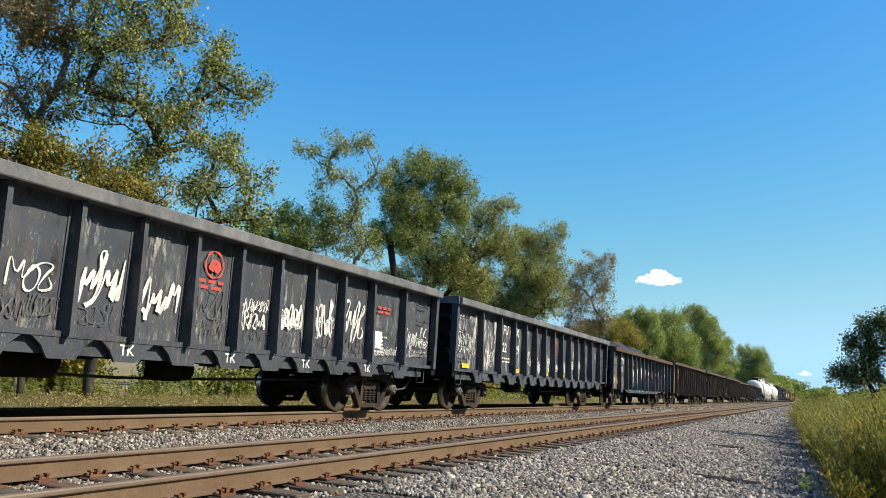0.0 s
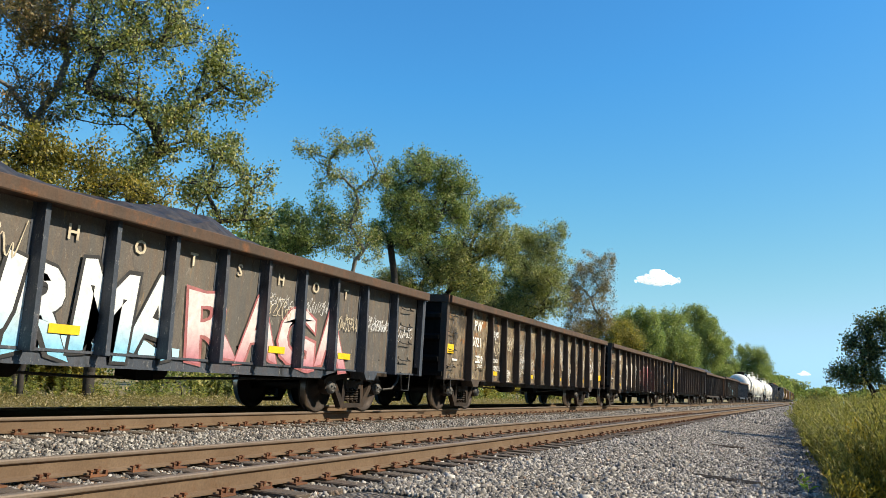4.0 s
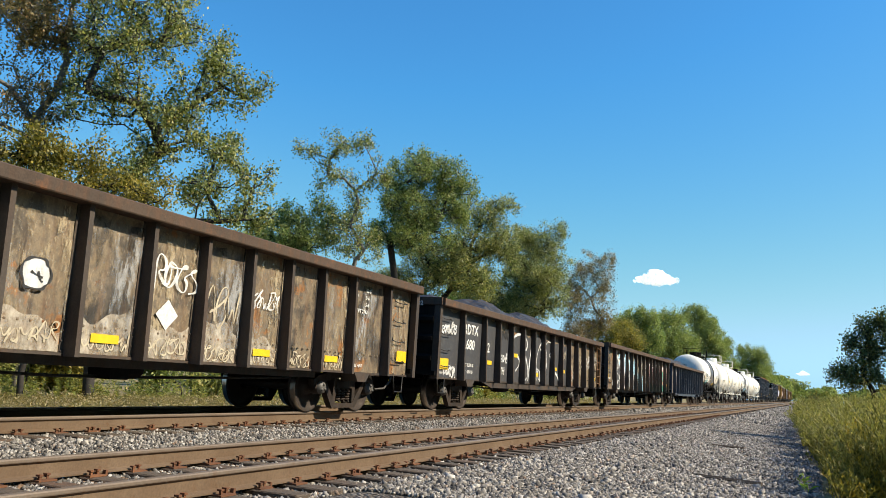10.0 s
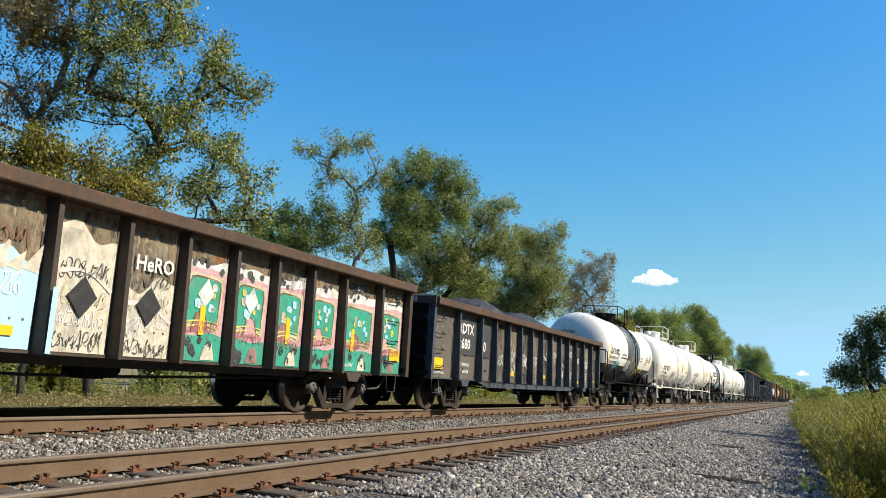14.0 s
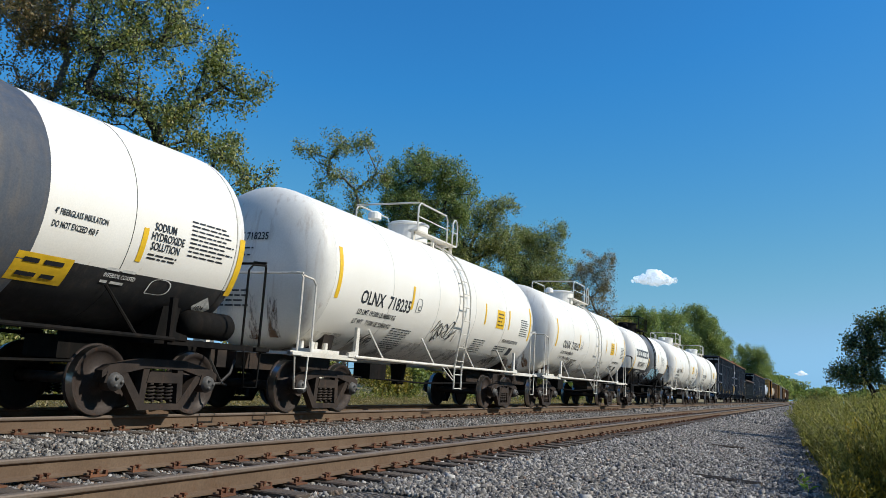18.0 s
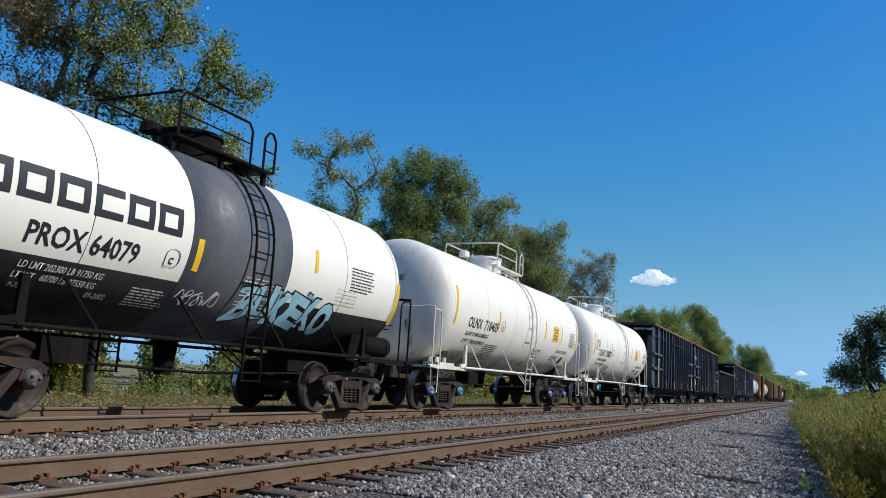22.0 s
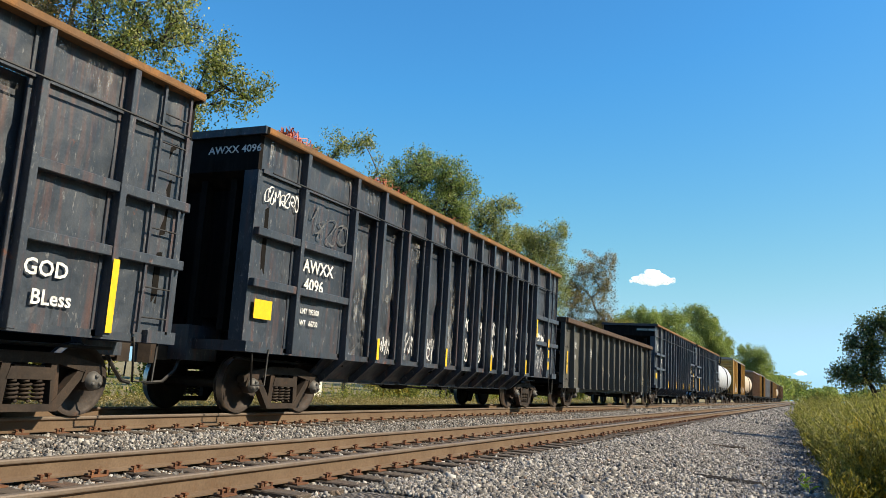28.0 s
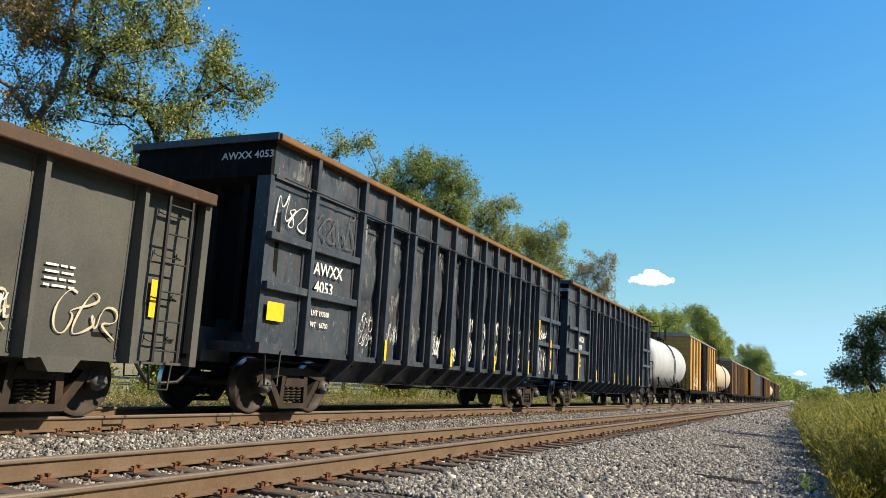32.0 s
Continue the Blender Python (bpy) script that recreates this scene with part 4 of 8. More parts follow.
    lathe(bm, [(top - 0.25, 0.50), (top + 0.36, 0.50), (top + 0.38, 0.53), (top + 0.42, 0.53), (top + 0.45, 0.48), (top + 0.46, 0)], 28, (0, mid + 0.05, 0), axis="z")
    part("manway", bm, shell if style != "open" else dark, car, smooth=False)
    bm = bmesh.new()
    lathe(bm, [(top + 0.42, 0.16), (top + 0.56, 0.15), (top + 0.60, 0.08), (top + 0.62, 0)], 12, (0.1, mid - 0.95 if style == "open" else mid - 1.9, -0.25), axis="z")
    part("safety_valve", bm, dark if style == "open" else shell, car)
    bm = bmesh.new()
    for x in (-0.86, 0.62):
        box(bm, x, x + 0.24, mid - 1.15, mid + 1.2, top + 0.02, top + 0.06)
        for y in (mid - 1.1, mid, mid + 1.1):
            box(bm, x + 0.08, x + 0.14, y - 0.04, y + 0.04, top - 0.42, top + 0.03)
    box(bm, -0.62, 0.62, mid + 0.55, mid + 1.2, top + 0.02, top + 0.06)
    part("platform", bm, pipe, car)
    for x in (-0.86, 0.86):
        for a, b in (((mid - 1.15), (mid + 0.55)), ((mid + 0.9), (mid + 1.2))):
            bm = bmesh.new()
            hh = top + 0.72
            tube(bm, [(x, a, top + 0.03), (x, a, hh - 0.12), (x, a + 0.10, hh), (x, b - 0.10, hh), (x, b, hh - 0.12), (x, b, top + 0.03)], 0.022, 6)
            tube(bm, [(x, a, top + 0.38), (x, b, top + 0.38)], 0.014, 5)
            part("platform_rail", bm, pipe, car)
    bm = bmesh.new()
    tube(bm, [(-0.86, mid - 1.15, top + 0.71), (0.86, mid - 1.15, top + 0.71)], 0.022, 6)
    part("platform_rail", bm, pipe, car)
    # ladders that follow the shell
    for o in (1, -1):
        arc = [(o * (radius + 0.09) * math.sin(a), (radius + 0.09) * math.cos(a) + zc) for a in np.linspace(0.50, math.pi / 2, 9)]
        path = arc + [(o * (radius + 0.09), zc - 0.5), (o * 1.50, 1.06), (o * 1.50, 0.52)]
        for dy in (-0.22, 0.22):
            bm = bmesh.new()
            tube(bm, [(a, ly + dy, b) for a, b in path], 0.022, 5)
            part("ladder_rail", bm, pipe, car)
        lens = [0]
        for (a, b), (c, d) in zip(path, path[1:]):
            lens.append(lens[-1] + math.hypot(c - a, d - b))
        for k in range(1, int(lens[-1] / 0.33) + 1):
            q = lens[-1] - 0.02 - k * 0.33 + 0.33
            x, z = np.interp(q, lens, [a for a, _ in path]), np.interp(q, lens, [b for _, b in path])
            bm = bmesh.new()
            tube(bm, [(x, ly - 0.22, z), (x, ly + 0.22, z)], 0.013, 5)
            part("rung", bm, pipe, car)
        for dy in (-0.9, -0.6):
            bm = bmesh.new()
            tube(bm, [(o * 1.44, ly + dy, 1.06), (o * 1.48, ly - 0.22, 0.72 if dy < -0.7 else 0.80)], 0.016, 5)
            part("ladder_brace", bm, pipe, car)
    # bottom outlet and brake gear
    bm = bmesh.new()
    lathe(bm, [(0.55, 0.0), (0.55, 0.14), (0.78, 0.17), (zc - radius + 0.12, 0.22)], 12, (0, mid, 0), axis="z")
    box(bm, 0.5, 0.9, mid - 3.0, mid - 2.3, 0.66, 0.98)
    tube(bm, [(0.7, 2.8, 0.7), (0.72, mid, 0.62), (0.7, length - 2.8, 0.7)], 0.022, 5)
    part("bottom_outlet", bm, dark, car)
    bm = bmesh.new()
    lathe(bm, [(-0.13, 0.27), (-0.16, 0.27), (-0.16, 0.24), (-0.13, 0.24), (-0.13, 0.27)], 20, (-0.6, 0.2, 1.75), axis="y")
    for a in (0.5, 2.6, 4.7):
        tube(bm, [(-0.6, 0.05, 1.75), (-0.6 + 0.25 * math.cos(a), 0.05, 1.75 + 0.25 * math.sin(a))], 0.013, 4)
    box(bm, -0.75, -0.45, 0.1, 0.3, 1.05, 1.9)
    part("brake_wheel", bm, pipe, car)
    if style == "open":
        bm = bmesh.new()
        lathe(bm, [(length - 1.5, 0), (length - 1.48, 0.15), (length - 1.4, 0.21), (length - 0.5, 0.21), (length - 0.42, 0.15), (length - 0.4, 0)], 16, (0.95, 0, 1.33))
        part("air_reservoir", bm, dark, car, smooth=True)
    if style == "white":
        bm = bmesh.new()
        for k in range(4):
            lathe(bm, [(1.35, 0.05), (1.52, 0.05), (1.52, 0)], 8, (1.05 + 0.08 * (k % 2), 0.85 + 0.22 * k, -0.25), axis="z")
        box(bm, 0.9, 1.3, 0.8, 1.75, 1.05, 1.14)
        part("brake_valve", bm, pipe, car)
    return car


def box_car(name, label, front, length, ztop, mat, door, ribs=11):
    trucks = (2.1, length - 2.1)
    car = car_base(name, label, "boxcar", front, length, trucks)
    underframe(car, length, trucks)
    w = 1.45
    bm = bmesh.new()
    box(bm, -w, w, 0.05, length - 0.05, 1.0, ztop - 0.25)
    part("body", bm, mat, car)
    bm = bmesh.new()
    prism(bm, [(-w - 0.08, ztop - 0.27), (w + 0.08, ztop - 0.27), (w + 0.08, ztop - 0.18), (w - 0.3, ztop - 0.04), (0, ztop), (-w + 0.3, ztop - 0.04), (-w - 0.08, ztop - 0.18)], 0, length, "y")
    part("roof", bm, M["grey_box"], car, "pale galvanised roof")
    d0, d1 = length / 2 - 1.7, length / 2 + 1.7
    for s in (1, -1):
        bm = bmesh.new()
        box(bm, s * w, s * (w + 0.09), d0, d1, 1.05, ztop - 0.3)
        leaf_ = part("door", bm, door, car, "dark sliding door")
        for y in np.linspace(d0 + 0.1, d1 - 0.1, 5):
            part("door_post", one_box("door_post", door, 0, 0.05, -0.04, 0.04, 1.1, ztop - 0.35), None, leaf_, "", (s * (w + 0.09), y, 0), 0 if s > 0 else math.pi)
        for y in [y for y in np.linspace(0.1, length - 0.1, ribs) if not d0 - 0.2 < y < d1 + 0.2]:
            part("side_post", one_box("side_post", mat, 0, 0.1, -0.06, 0.06, 1.0, ztop - 0.27), None, car, "", (s * w, y, 0), 0 if s > 0 else math.pi)
        bm = bmesh.new()
        box(bm, s * (w - 0.02), s * (w + 0.11), 0.02, length - 0.02, 0.85, 1.08)
        part("side_sill", bm, M["under"], car)
        for y in (0.45, length - 0.45):
            sill_step(car, s * (w + 0.05), y, 0.88, 0.4)
            for z in (1.5, 1.95, 2.4, 2.85):
                g = grab(car, s * (w + 0.01), y, z)
                if s < 0:
                    g.rotation_euler[2] = math.pi
    for y, s in ((0.05, -1), (length - 0.05, 1)):
        for z in np.linspace(1.3, ztop - 0.5, 7):
            bm = bmesh.new()
            prism(bm, [(y, z - 0.14), (y + s * 0.07, z - 0.05), (y + s * 0.07, z + 0.05), (y, z + 0.14)], -w + 0.1, w - 0.1, "x")
            part("end_rib", bm, mat, car)
    return car


PW_POSTS = [1.60, 3.10, 4.19, 5.29, 6.36, 7.42, 8.49, 9.55, 10.60, 11.63, 12.65, 13.72, 15.12]
RD_POSTS = [1.52, 3.02, 4.10, 5.19, 6.24, 7.29, 8.33, 9.38, 10.42, 11.45, 12.50, 13.60, 14.85]
BLACK_POSTS = [1.75, 3.15, 4.35, 5.37, 6.36, 7.35, 8.37, 9.37, 10.37, 11.37, 12.38, 13.50, 14.88]
SLATE_POSTS = [1.25, 2.60, 3.55, 4.60, 5.64, 6.70, 7.79, 8.91, 10.00, 11.08, 12.11, 13.16, 14.19, 15.70]


def scaled(posts, a, b):
    return [p * b / a for p in posts]


def spaced(first, last, n):
    return [first + (last - first) * i / (n - 1) for i in range(n)]


M["scrap"] = paint("dark_scrap", (0.022, 0.024, 0.030), (0.07, 0.072, 0.08), (0.10, 0.06, 0.04), 0.2, 0.5, 0.3, 5.0)
M["red_scrap"] = paint("red_debris", (0.32, 0.07, 0.04), (0.30, 0.16, 0.10), (0.22, 0.09, 0.04), 0.4, 0.8, 0.0, 5.0)
SCRAP = (M["scrap"], 0.56, 0.09, "dark scrap heaped over the rim")
PW, BLK, SLT = (M["pw"], M["pw_post"], M["pw_chord"]), (M["black"], M["black"], M["black_chord"]), (M["slate"], M["slate"], M["pw_chord"])
RDX = (M["rdtx"], M["black"], M["pw_chord"])

c00 = gondola("gondola_car", "black steel gondola with white tags and a red stencil", 0.35, 16.5, BLACK_POSTS, 2.76, 0.98, BLK, 0.21, "tabs")
c01 = gondola("gondola_car", "black steel gondola with scratched paint and white tags", 18.0, 16.2, BLACK_POSTS, 2.76, 0.98, BLK, 0.21, "tabs")
c02 = gondola("gondola_car", "grey black gondola with bubble graffiti and heaped scrap", 35.5, 16.15, scaled(RD_POSTS, 16.15, 16.15), 2.62, 0.80, RDX, 0.21, load=SCRAP, belly=0.15)
c03 = gondola("gondola_car", "rusty brown gondola covered in faded tags", 52.9, 16.4, scaled(PW_POSTS, 16.4, 16.4), 2.73, 0.76, PW)
c04 = gondola("gondola_car", "rusty brown gondola with pale and pink graffiti", 70.5, 16.5, scaled(PW_POSTS, 16.4, 16.5), 2.73, 0.76, PW)
c05 = gondola("gondola_car", "rust-streaked tan gondola with small white tags", 88.2, 16.4, scaled(PW_POSTS, 16.4, 16.4), 2.73, 0.76, PW)
c06 = gondola("gondola_car", "grey and brown gondola with outlined graffiti and scrap", 105.8, 16.1, scaled(RD_POSTS, 16.15, 16.1), 2.62, 0.76, (M["pw"], M["pw_post"], M["pw_chord"]), load=SCRAP, belly=0.15)
c07 = gondola("gondola_car", "brown gondola with blue white black and green graffiti", 123.2, 16.6, scaled(PW_POSTS, 16.4, 16.6), 2.72, 0.76, PW)
c08 = gondola("gondola_car", "dark grey gondola with stencilled numbers and scrap load", 141.0, 16.2, scaled(RD_POSTS, 16.15, 16.2), 2.62, 0.76, (M["rdtx"], M["black"], M["pw_chord"]), load=SCRAP, belly=0.15)
WHT, HEAD, PIPE = M["tank_white"], M["tank_head"], M["white_pipe"]
t09 = tank_car("tank_car", "white and black tank car with a grey middle band", 158.25, 12.15, 1.46, 2.58, (WHT, HEAD, (M["tank_grey"], 4.78, 7.8), (M["tank_black"], 1.86), M["under"]), "open")
t10 = tank_car("tank_car", "white insulated tank car with dark scribbled tags", 171.05, 13.35, 1.56, 2.60, (WHT, HEAD, None, None, PIPE), "white")
t11 = tank_car("tank_car", "white insulated tank car with rust-stained head", 185.1, 13.3, 1.56, 2.60, (WHT, HEAD, None, None, PIPE), "white")
t12 = tank_car("tank_car", "white over black tank car with blue bubble graffiti", 199.3, 11.8, 1.46, 2.58, (WHT, HEAD, (M["tank_grey"], 4.66, 7.05), (M["tank_black"], 1.86), M["under"]), "open")
t13 = tank_car("tank_car", "clean white tank car with blue bearing caps", 211.97, 13.4, 1.56, 2.60, (WHT, HEAD, None, None, PIPE), "white")
t14 = tank_car("tank_car", "white tank car with a rust-stained head and a tag", 226.0, 13.25, 1.56, 2.60, (WHT, HEAD, None, None, PIPE), "white")
RED = (M["red_scrap"], 0.42, 0.16, "red debris heaped over the rim")
a15 = tall_gondola("tall_gondola_car", "tall black gondola with ribbed sides and white tags", 240.5, 16.5)
a16 = tall_gondola("tall_gondola_car", "tall black gondola loaded with red debris", 258.5, 16.5, load=RED)
c17 = gondola("gondola_car", "grey black gondola with a rusty top chord", 276.1, 16.9, SLATE_POSTS, 3.16, 0.72, SLT, 0.21)
a18 = tall_gondola("tall_gondola_car", "tall black gondola with a stencilled number panel", 294.35, 16.4)
a19 = tall_gondola("tall_gondola_car", "tall black gondola with ribbed sides", 311.95, 16.2)
t20 = tank_car("tank_car", "pale grey tank car on a black frame", 329.3, 13.6, 1.5, 2.55, (M["tank_silver"], M["tank_silver"], None, None, M["under"]), "open")
b21 = box_car("boxcar", "yellow boxcar with dark doors and white tags", 343.9, 17.4, 5.1, M["yellow_box"], M["under"])
t22 = tank_car("tank_car", "tan tank car on a black frame", 362.6, 14.5, 1.5, 2.6, (M["tank_tan"], M["tank_tan"], None, None, M["under"]), "open")
b23 = box_car("boxcar", "brown boxcar with ribbed sides", 378.3, 17.4, 4.9, M["brown_box"], M["brown_box"])
b24 = box_car("boxcar", "yellow brown boxcar with ribbed sides", 397.0, 17.4, 5.0, M["yellow_box"], M["under"])
b25 = box_car("boxcar", "pale grey boxcar with plain sides", 415.6, 17.4, 4.8, M["grey_box"], M["grey_box"])
b26 = box_car("boxcar", "brown boxcar with ribbed sides", 434.2, 17.4, 4.9, M["brown_box"], M["under"])
b27 = box_car("boxcar", "yellow brown boxcar with ribbed sides", 452.8, 17.4, 4.9, M["yellow_box"], M["brown_box"])
t28 = tank_car("tank_car", "tan tank car on a black frame", 471.4, 14.5, 1.5, 2.6, (M["tank_tan"], M["tank_tan"], None, None, M["under"]), "open")
b29 = box_car("boxcar", "brown boxcar with ribbed sides", 487.2, 17.4, 4.9, M["brown_box"], M["under"])
b30 = box_car("boxcar", "dark brown boxcar with ribbed sides", 505.8, 17.4, 4.9, M["brown_box"], M["brown_box"])

side_ladder(c06, 1.52, 16.1 - 0.62, 0.80, 2.45, M["orange_chord"])
side_ladder(c17, 1.52, 16.9 - 0.62, 0.74, 2.95, M["grab"])


def netting(car, length, z):
    """Tangled strands of netting that stand up along the near rim, highest at the leading end."""
    rng = random.Random(77)
    bm = bmesh.new()
    for _ in range(900):
        t = rng.random() ** 1.3
        y, x = 0.9 + t * (length - 2.4), rng.uniform(1.05, 1.36)
        top = (0.30 - 0.20 * t) * rng.uniform(0.45, 1.0) * (0.75 + 0.45 * math.sin(y * 1.7))
        p = [Vector((x, y, z - 0.15)), Vector((x + rng.uniform(-0.1, 0.05), y + rng.uniform(-0.12, 0.12), z + top)),
             Vector((x + rng.uniform(-0.2, 0.0), y + rng.uniform(-0.25, 0.25), z + top * rng.uniform(0.3, 0.9))), Vector((x - 0.1, y + rng.uniform(-0.3, 0.3), z - 0.15))]
        w = Vector((rng.uniform(-1, 1), rng.uniform(-1, 1), rng.uniform(-1, 1))).normalized() * rng.uniform(0.005, 0.010)
        rows = [(bm.verts.new(q - w), bm.verts.new(q + w)) for q in p]
        for a, b in zip(rows, rows[1:]):
            bm.faces.new((a[0], a[1], b[1], b[0]))
    part("netting", bm, M["net"], car, "tangled orange red netting over the rim")["kind"] = "stuff"


netting(a16, 16.5, 4.5)


# ---- lettering, tape and graffiti ----
def worn(name, base, wear, amount=0.5, fade=0.0):
    """Sprayed paint; fade: how far the steel shows through it."""
    m = Net(name, 0.6)
    if fade:
        m.put(m.b.inputs["Alpha"], m.ramp(m.noise(3.2, 9, (1.5, 1.5, 0.8), 0.72), (0.36, (1 - fade,) * 3), (0.62, (0.96,) * 3)))
    f = m.ramp(m.noise(7, 8, rough=0.75), (0.40 + 0.2 * (1 - amount), K0), (0.72, W1))
    return m.done(m.mix(f, base, wear))



def smear(name, base, scale, cover, down=0.35, most=0.9):
    """A thin film of pale paint: scuffs, drips and speckles that run down, the steel bare between them."""
    m = Net(name, 0.65)
    broad = m.ramp(m.noise(1.3, 4, (1, 1, 0.7)), (0.66 - cover * 0.4, K0), (0.80 - cover * 0.3, W1))
    fine = m.ramp(m.noise(scale, 9, (1.6, 1.6, down), 0.78), (0.50, K0), (0.58, W1))
    m.put(m.b.inputs["Alpha"], m.mix(1.0, m.mix(1.0, broad, fine, "MULTIPLY"), (most,) * 3, "MULTIPLY"))
    return m.done(m.mix(m.noise(11, 5), base, tuple(0.6 * c for c in base)))


def faded(name, upper, lower, z0, z1):
    """Sprayed paint that passes from one colour to another on the way up."""
    m = Net(name, 0.55)
    z = m.n("SeparateXYZ", Vector=m.n("TexCoord").outputs["Object"]).outputs[2]
    f = m.n("MapRange", Value=z)
    f.inputs["From Min"].default_value, f.inputs["From Max"].default_value = z0, z1
    grain = m.ramp(m.noise(9, 6, rough=0.7), (0.35, (0.78, 0.78, 0.78)), (0.65, (1.05, 1.05, 1.05)))
    return m.done(m.mix(1.0, m.mix(f.outputs[0], lower, upper), grain, "MULTIPLY"))


G = {"smear": smear("scuffed_white_film", (0.46, 0.46, 0.46), 3.4, 0.55, 0.35, 0.75), "drips": smear("white_paint_drips", (0.52, 0.52, 0.52), 6.0, 0.35, 0.35, 0.7),
     "pale": smear("worn_white_coat", (0.60, 0.60, 0.58), 2.6, 1.5, 0.45, 0.92), "dust": smear("tan_scratches", (0.50, 0.40, 0.26), 4.2, 0.8, 0.6, 0.8), "soot": smear("dark_scuffs", (0.045, 0.040, 0.036), 2.6, 0.9, 0.5, 0.85),
     "bubble": faded("white_to_blue_fill", (0.72, 0.74, 0.74), (0.22, 0.52, 0.72), 0.85, 1.35), "rosy": faded("pink_to_white_fill", (0.66, 0.58, 0.57), (0.46, 0.17, 0.21), 0.80, 1.30),
     "berry": worn("graffiti_berry", (0.40, 0.13, 0.14), (0.28, 0.13, 0.10), 0.7, 0.35), "ivory": worn("graffiti_ivory", (0.66, 0.62, 0.52), (0.42, 0.34, 0.24), 0.7, 0.25),
     "white": worn("graffiti_white", (0.74, 0.74, 0.74), (0.36, 0.35, 0.33), 0.5, 0.4), "cream": worn("graffiti_cream", (0.52, 0.46, 0.34), (0.24, 0.17, 0.11), 0.8),
     "black": worn("graffiti_black", (0.02, 0.02, 0.022), (0.06, 0.055, 0.05)), "blue": worn("graffiti_blue", (0.035, 0.27, 0.55), (0.06, 0.2, 0.33)),
     "sky": worn("graffiti_sky_blue", (0.40, 0.68, 0.84), (0.36, 0.52, 0.62)), "green": worn("graffiti_green", (0.03, 0.36, 0.25), (0.05, 0.22, 0.16), 0.7, 0.35),
     "pink": worn("graffiti_pink", (0.42, 0.19, 0.20), (0.28, 0.14, 0.11), 0.8, 0.75), "maroon": worn("graffiti_maroon", (0.25, 0.06, 0.07), (0.16, 0.07, 0.05), 0.7, 0.6), "red": worn("graffiti_red", (0.46, 0.06, 0.045), (0.25, 0.07, 0.05)),
     "lime": worn("graffiti_yellow_green", (0.55, 0.53, 0.13), (0.4, 0.35, 0.15)), "teal": worn("graffiti_teal", (0.03, 0.40, 0.42), (0.04, 0.2, 0.22)),
     "grey": worn("graffiti_grey", (0.07, 0.07, 0.075), (0.2, 0.2, 0.2)), "brown": worn("graffiti_dark_red", (0.16, 0.065, 0.03), (0.10, 0.05, 0.03)),
     "stain": smear("rust_stain", (0.19, 0.095, 0.042), 1.4, 1.7, 0.22, 0.85), "grime": smear("brown_grime_film", (0.46, 0.37, 0.26), 1.2, 1.0, 0.5, 0.45),
     "chalk": worn("chalky_overpaint", (0.52, 0.47, 0.39), (0.24, 0.16, 0.10), 1.0, 0.9),
     "blush": worn("graffiti_blush", (0.60, 0.36, 0.40), (0.46, 0.28, 0.26), 0.7, 0.25), "char": worn("graffiti_charcoal", (0.045, 0.045, 0.05), (0.09, 0.085, 0.08))}


STAINS = (G["stain"], G["pale"], G["grime"], G["smear"], G["drips"], G["dust"], G["soot"])


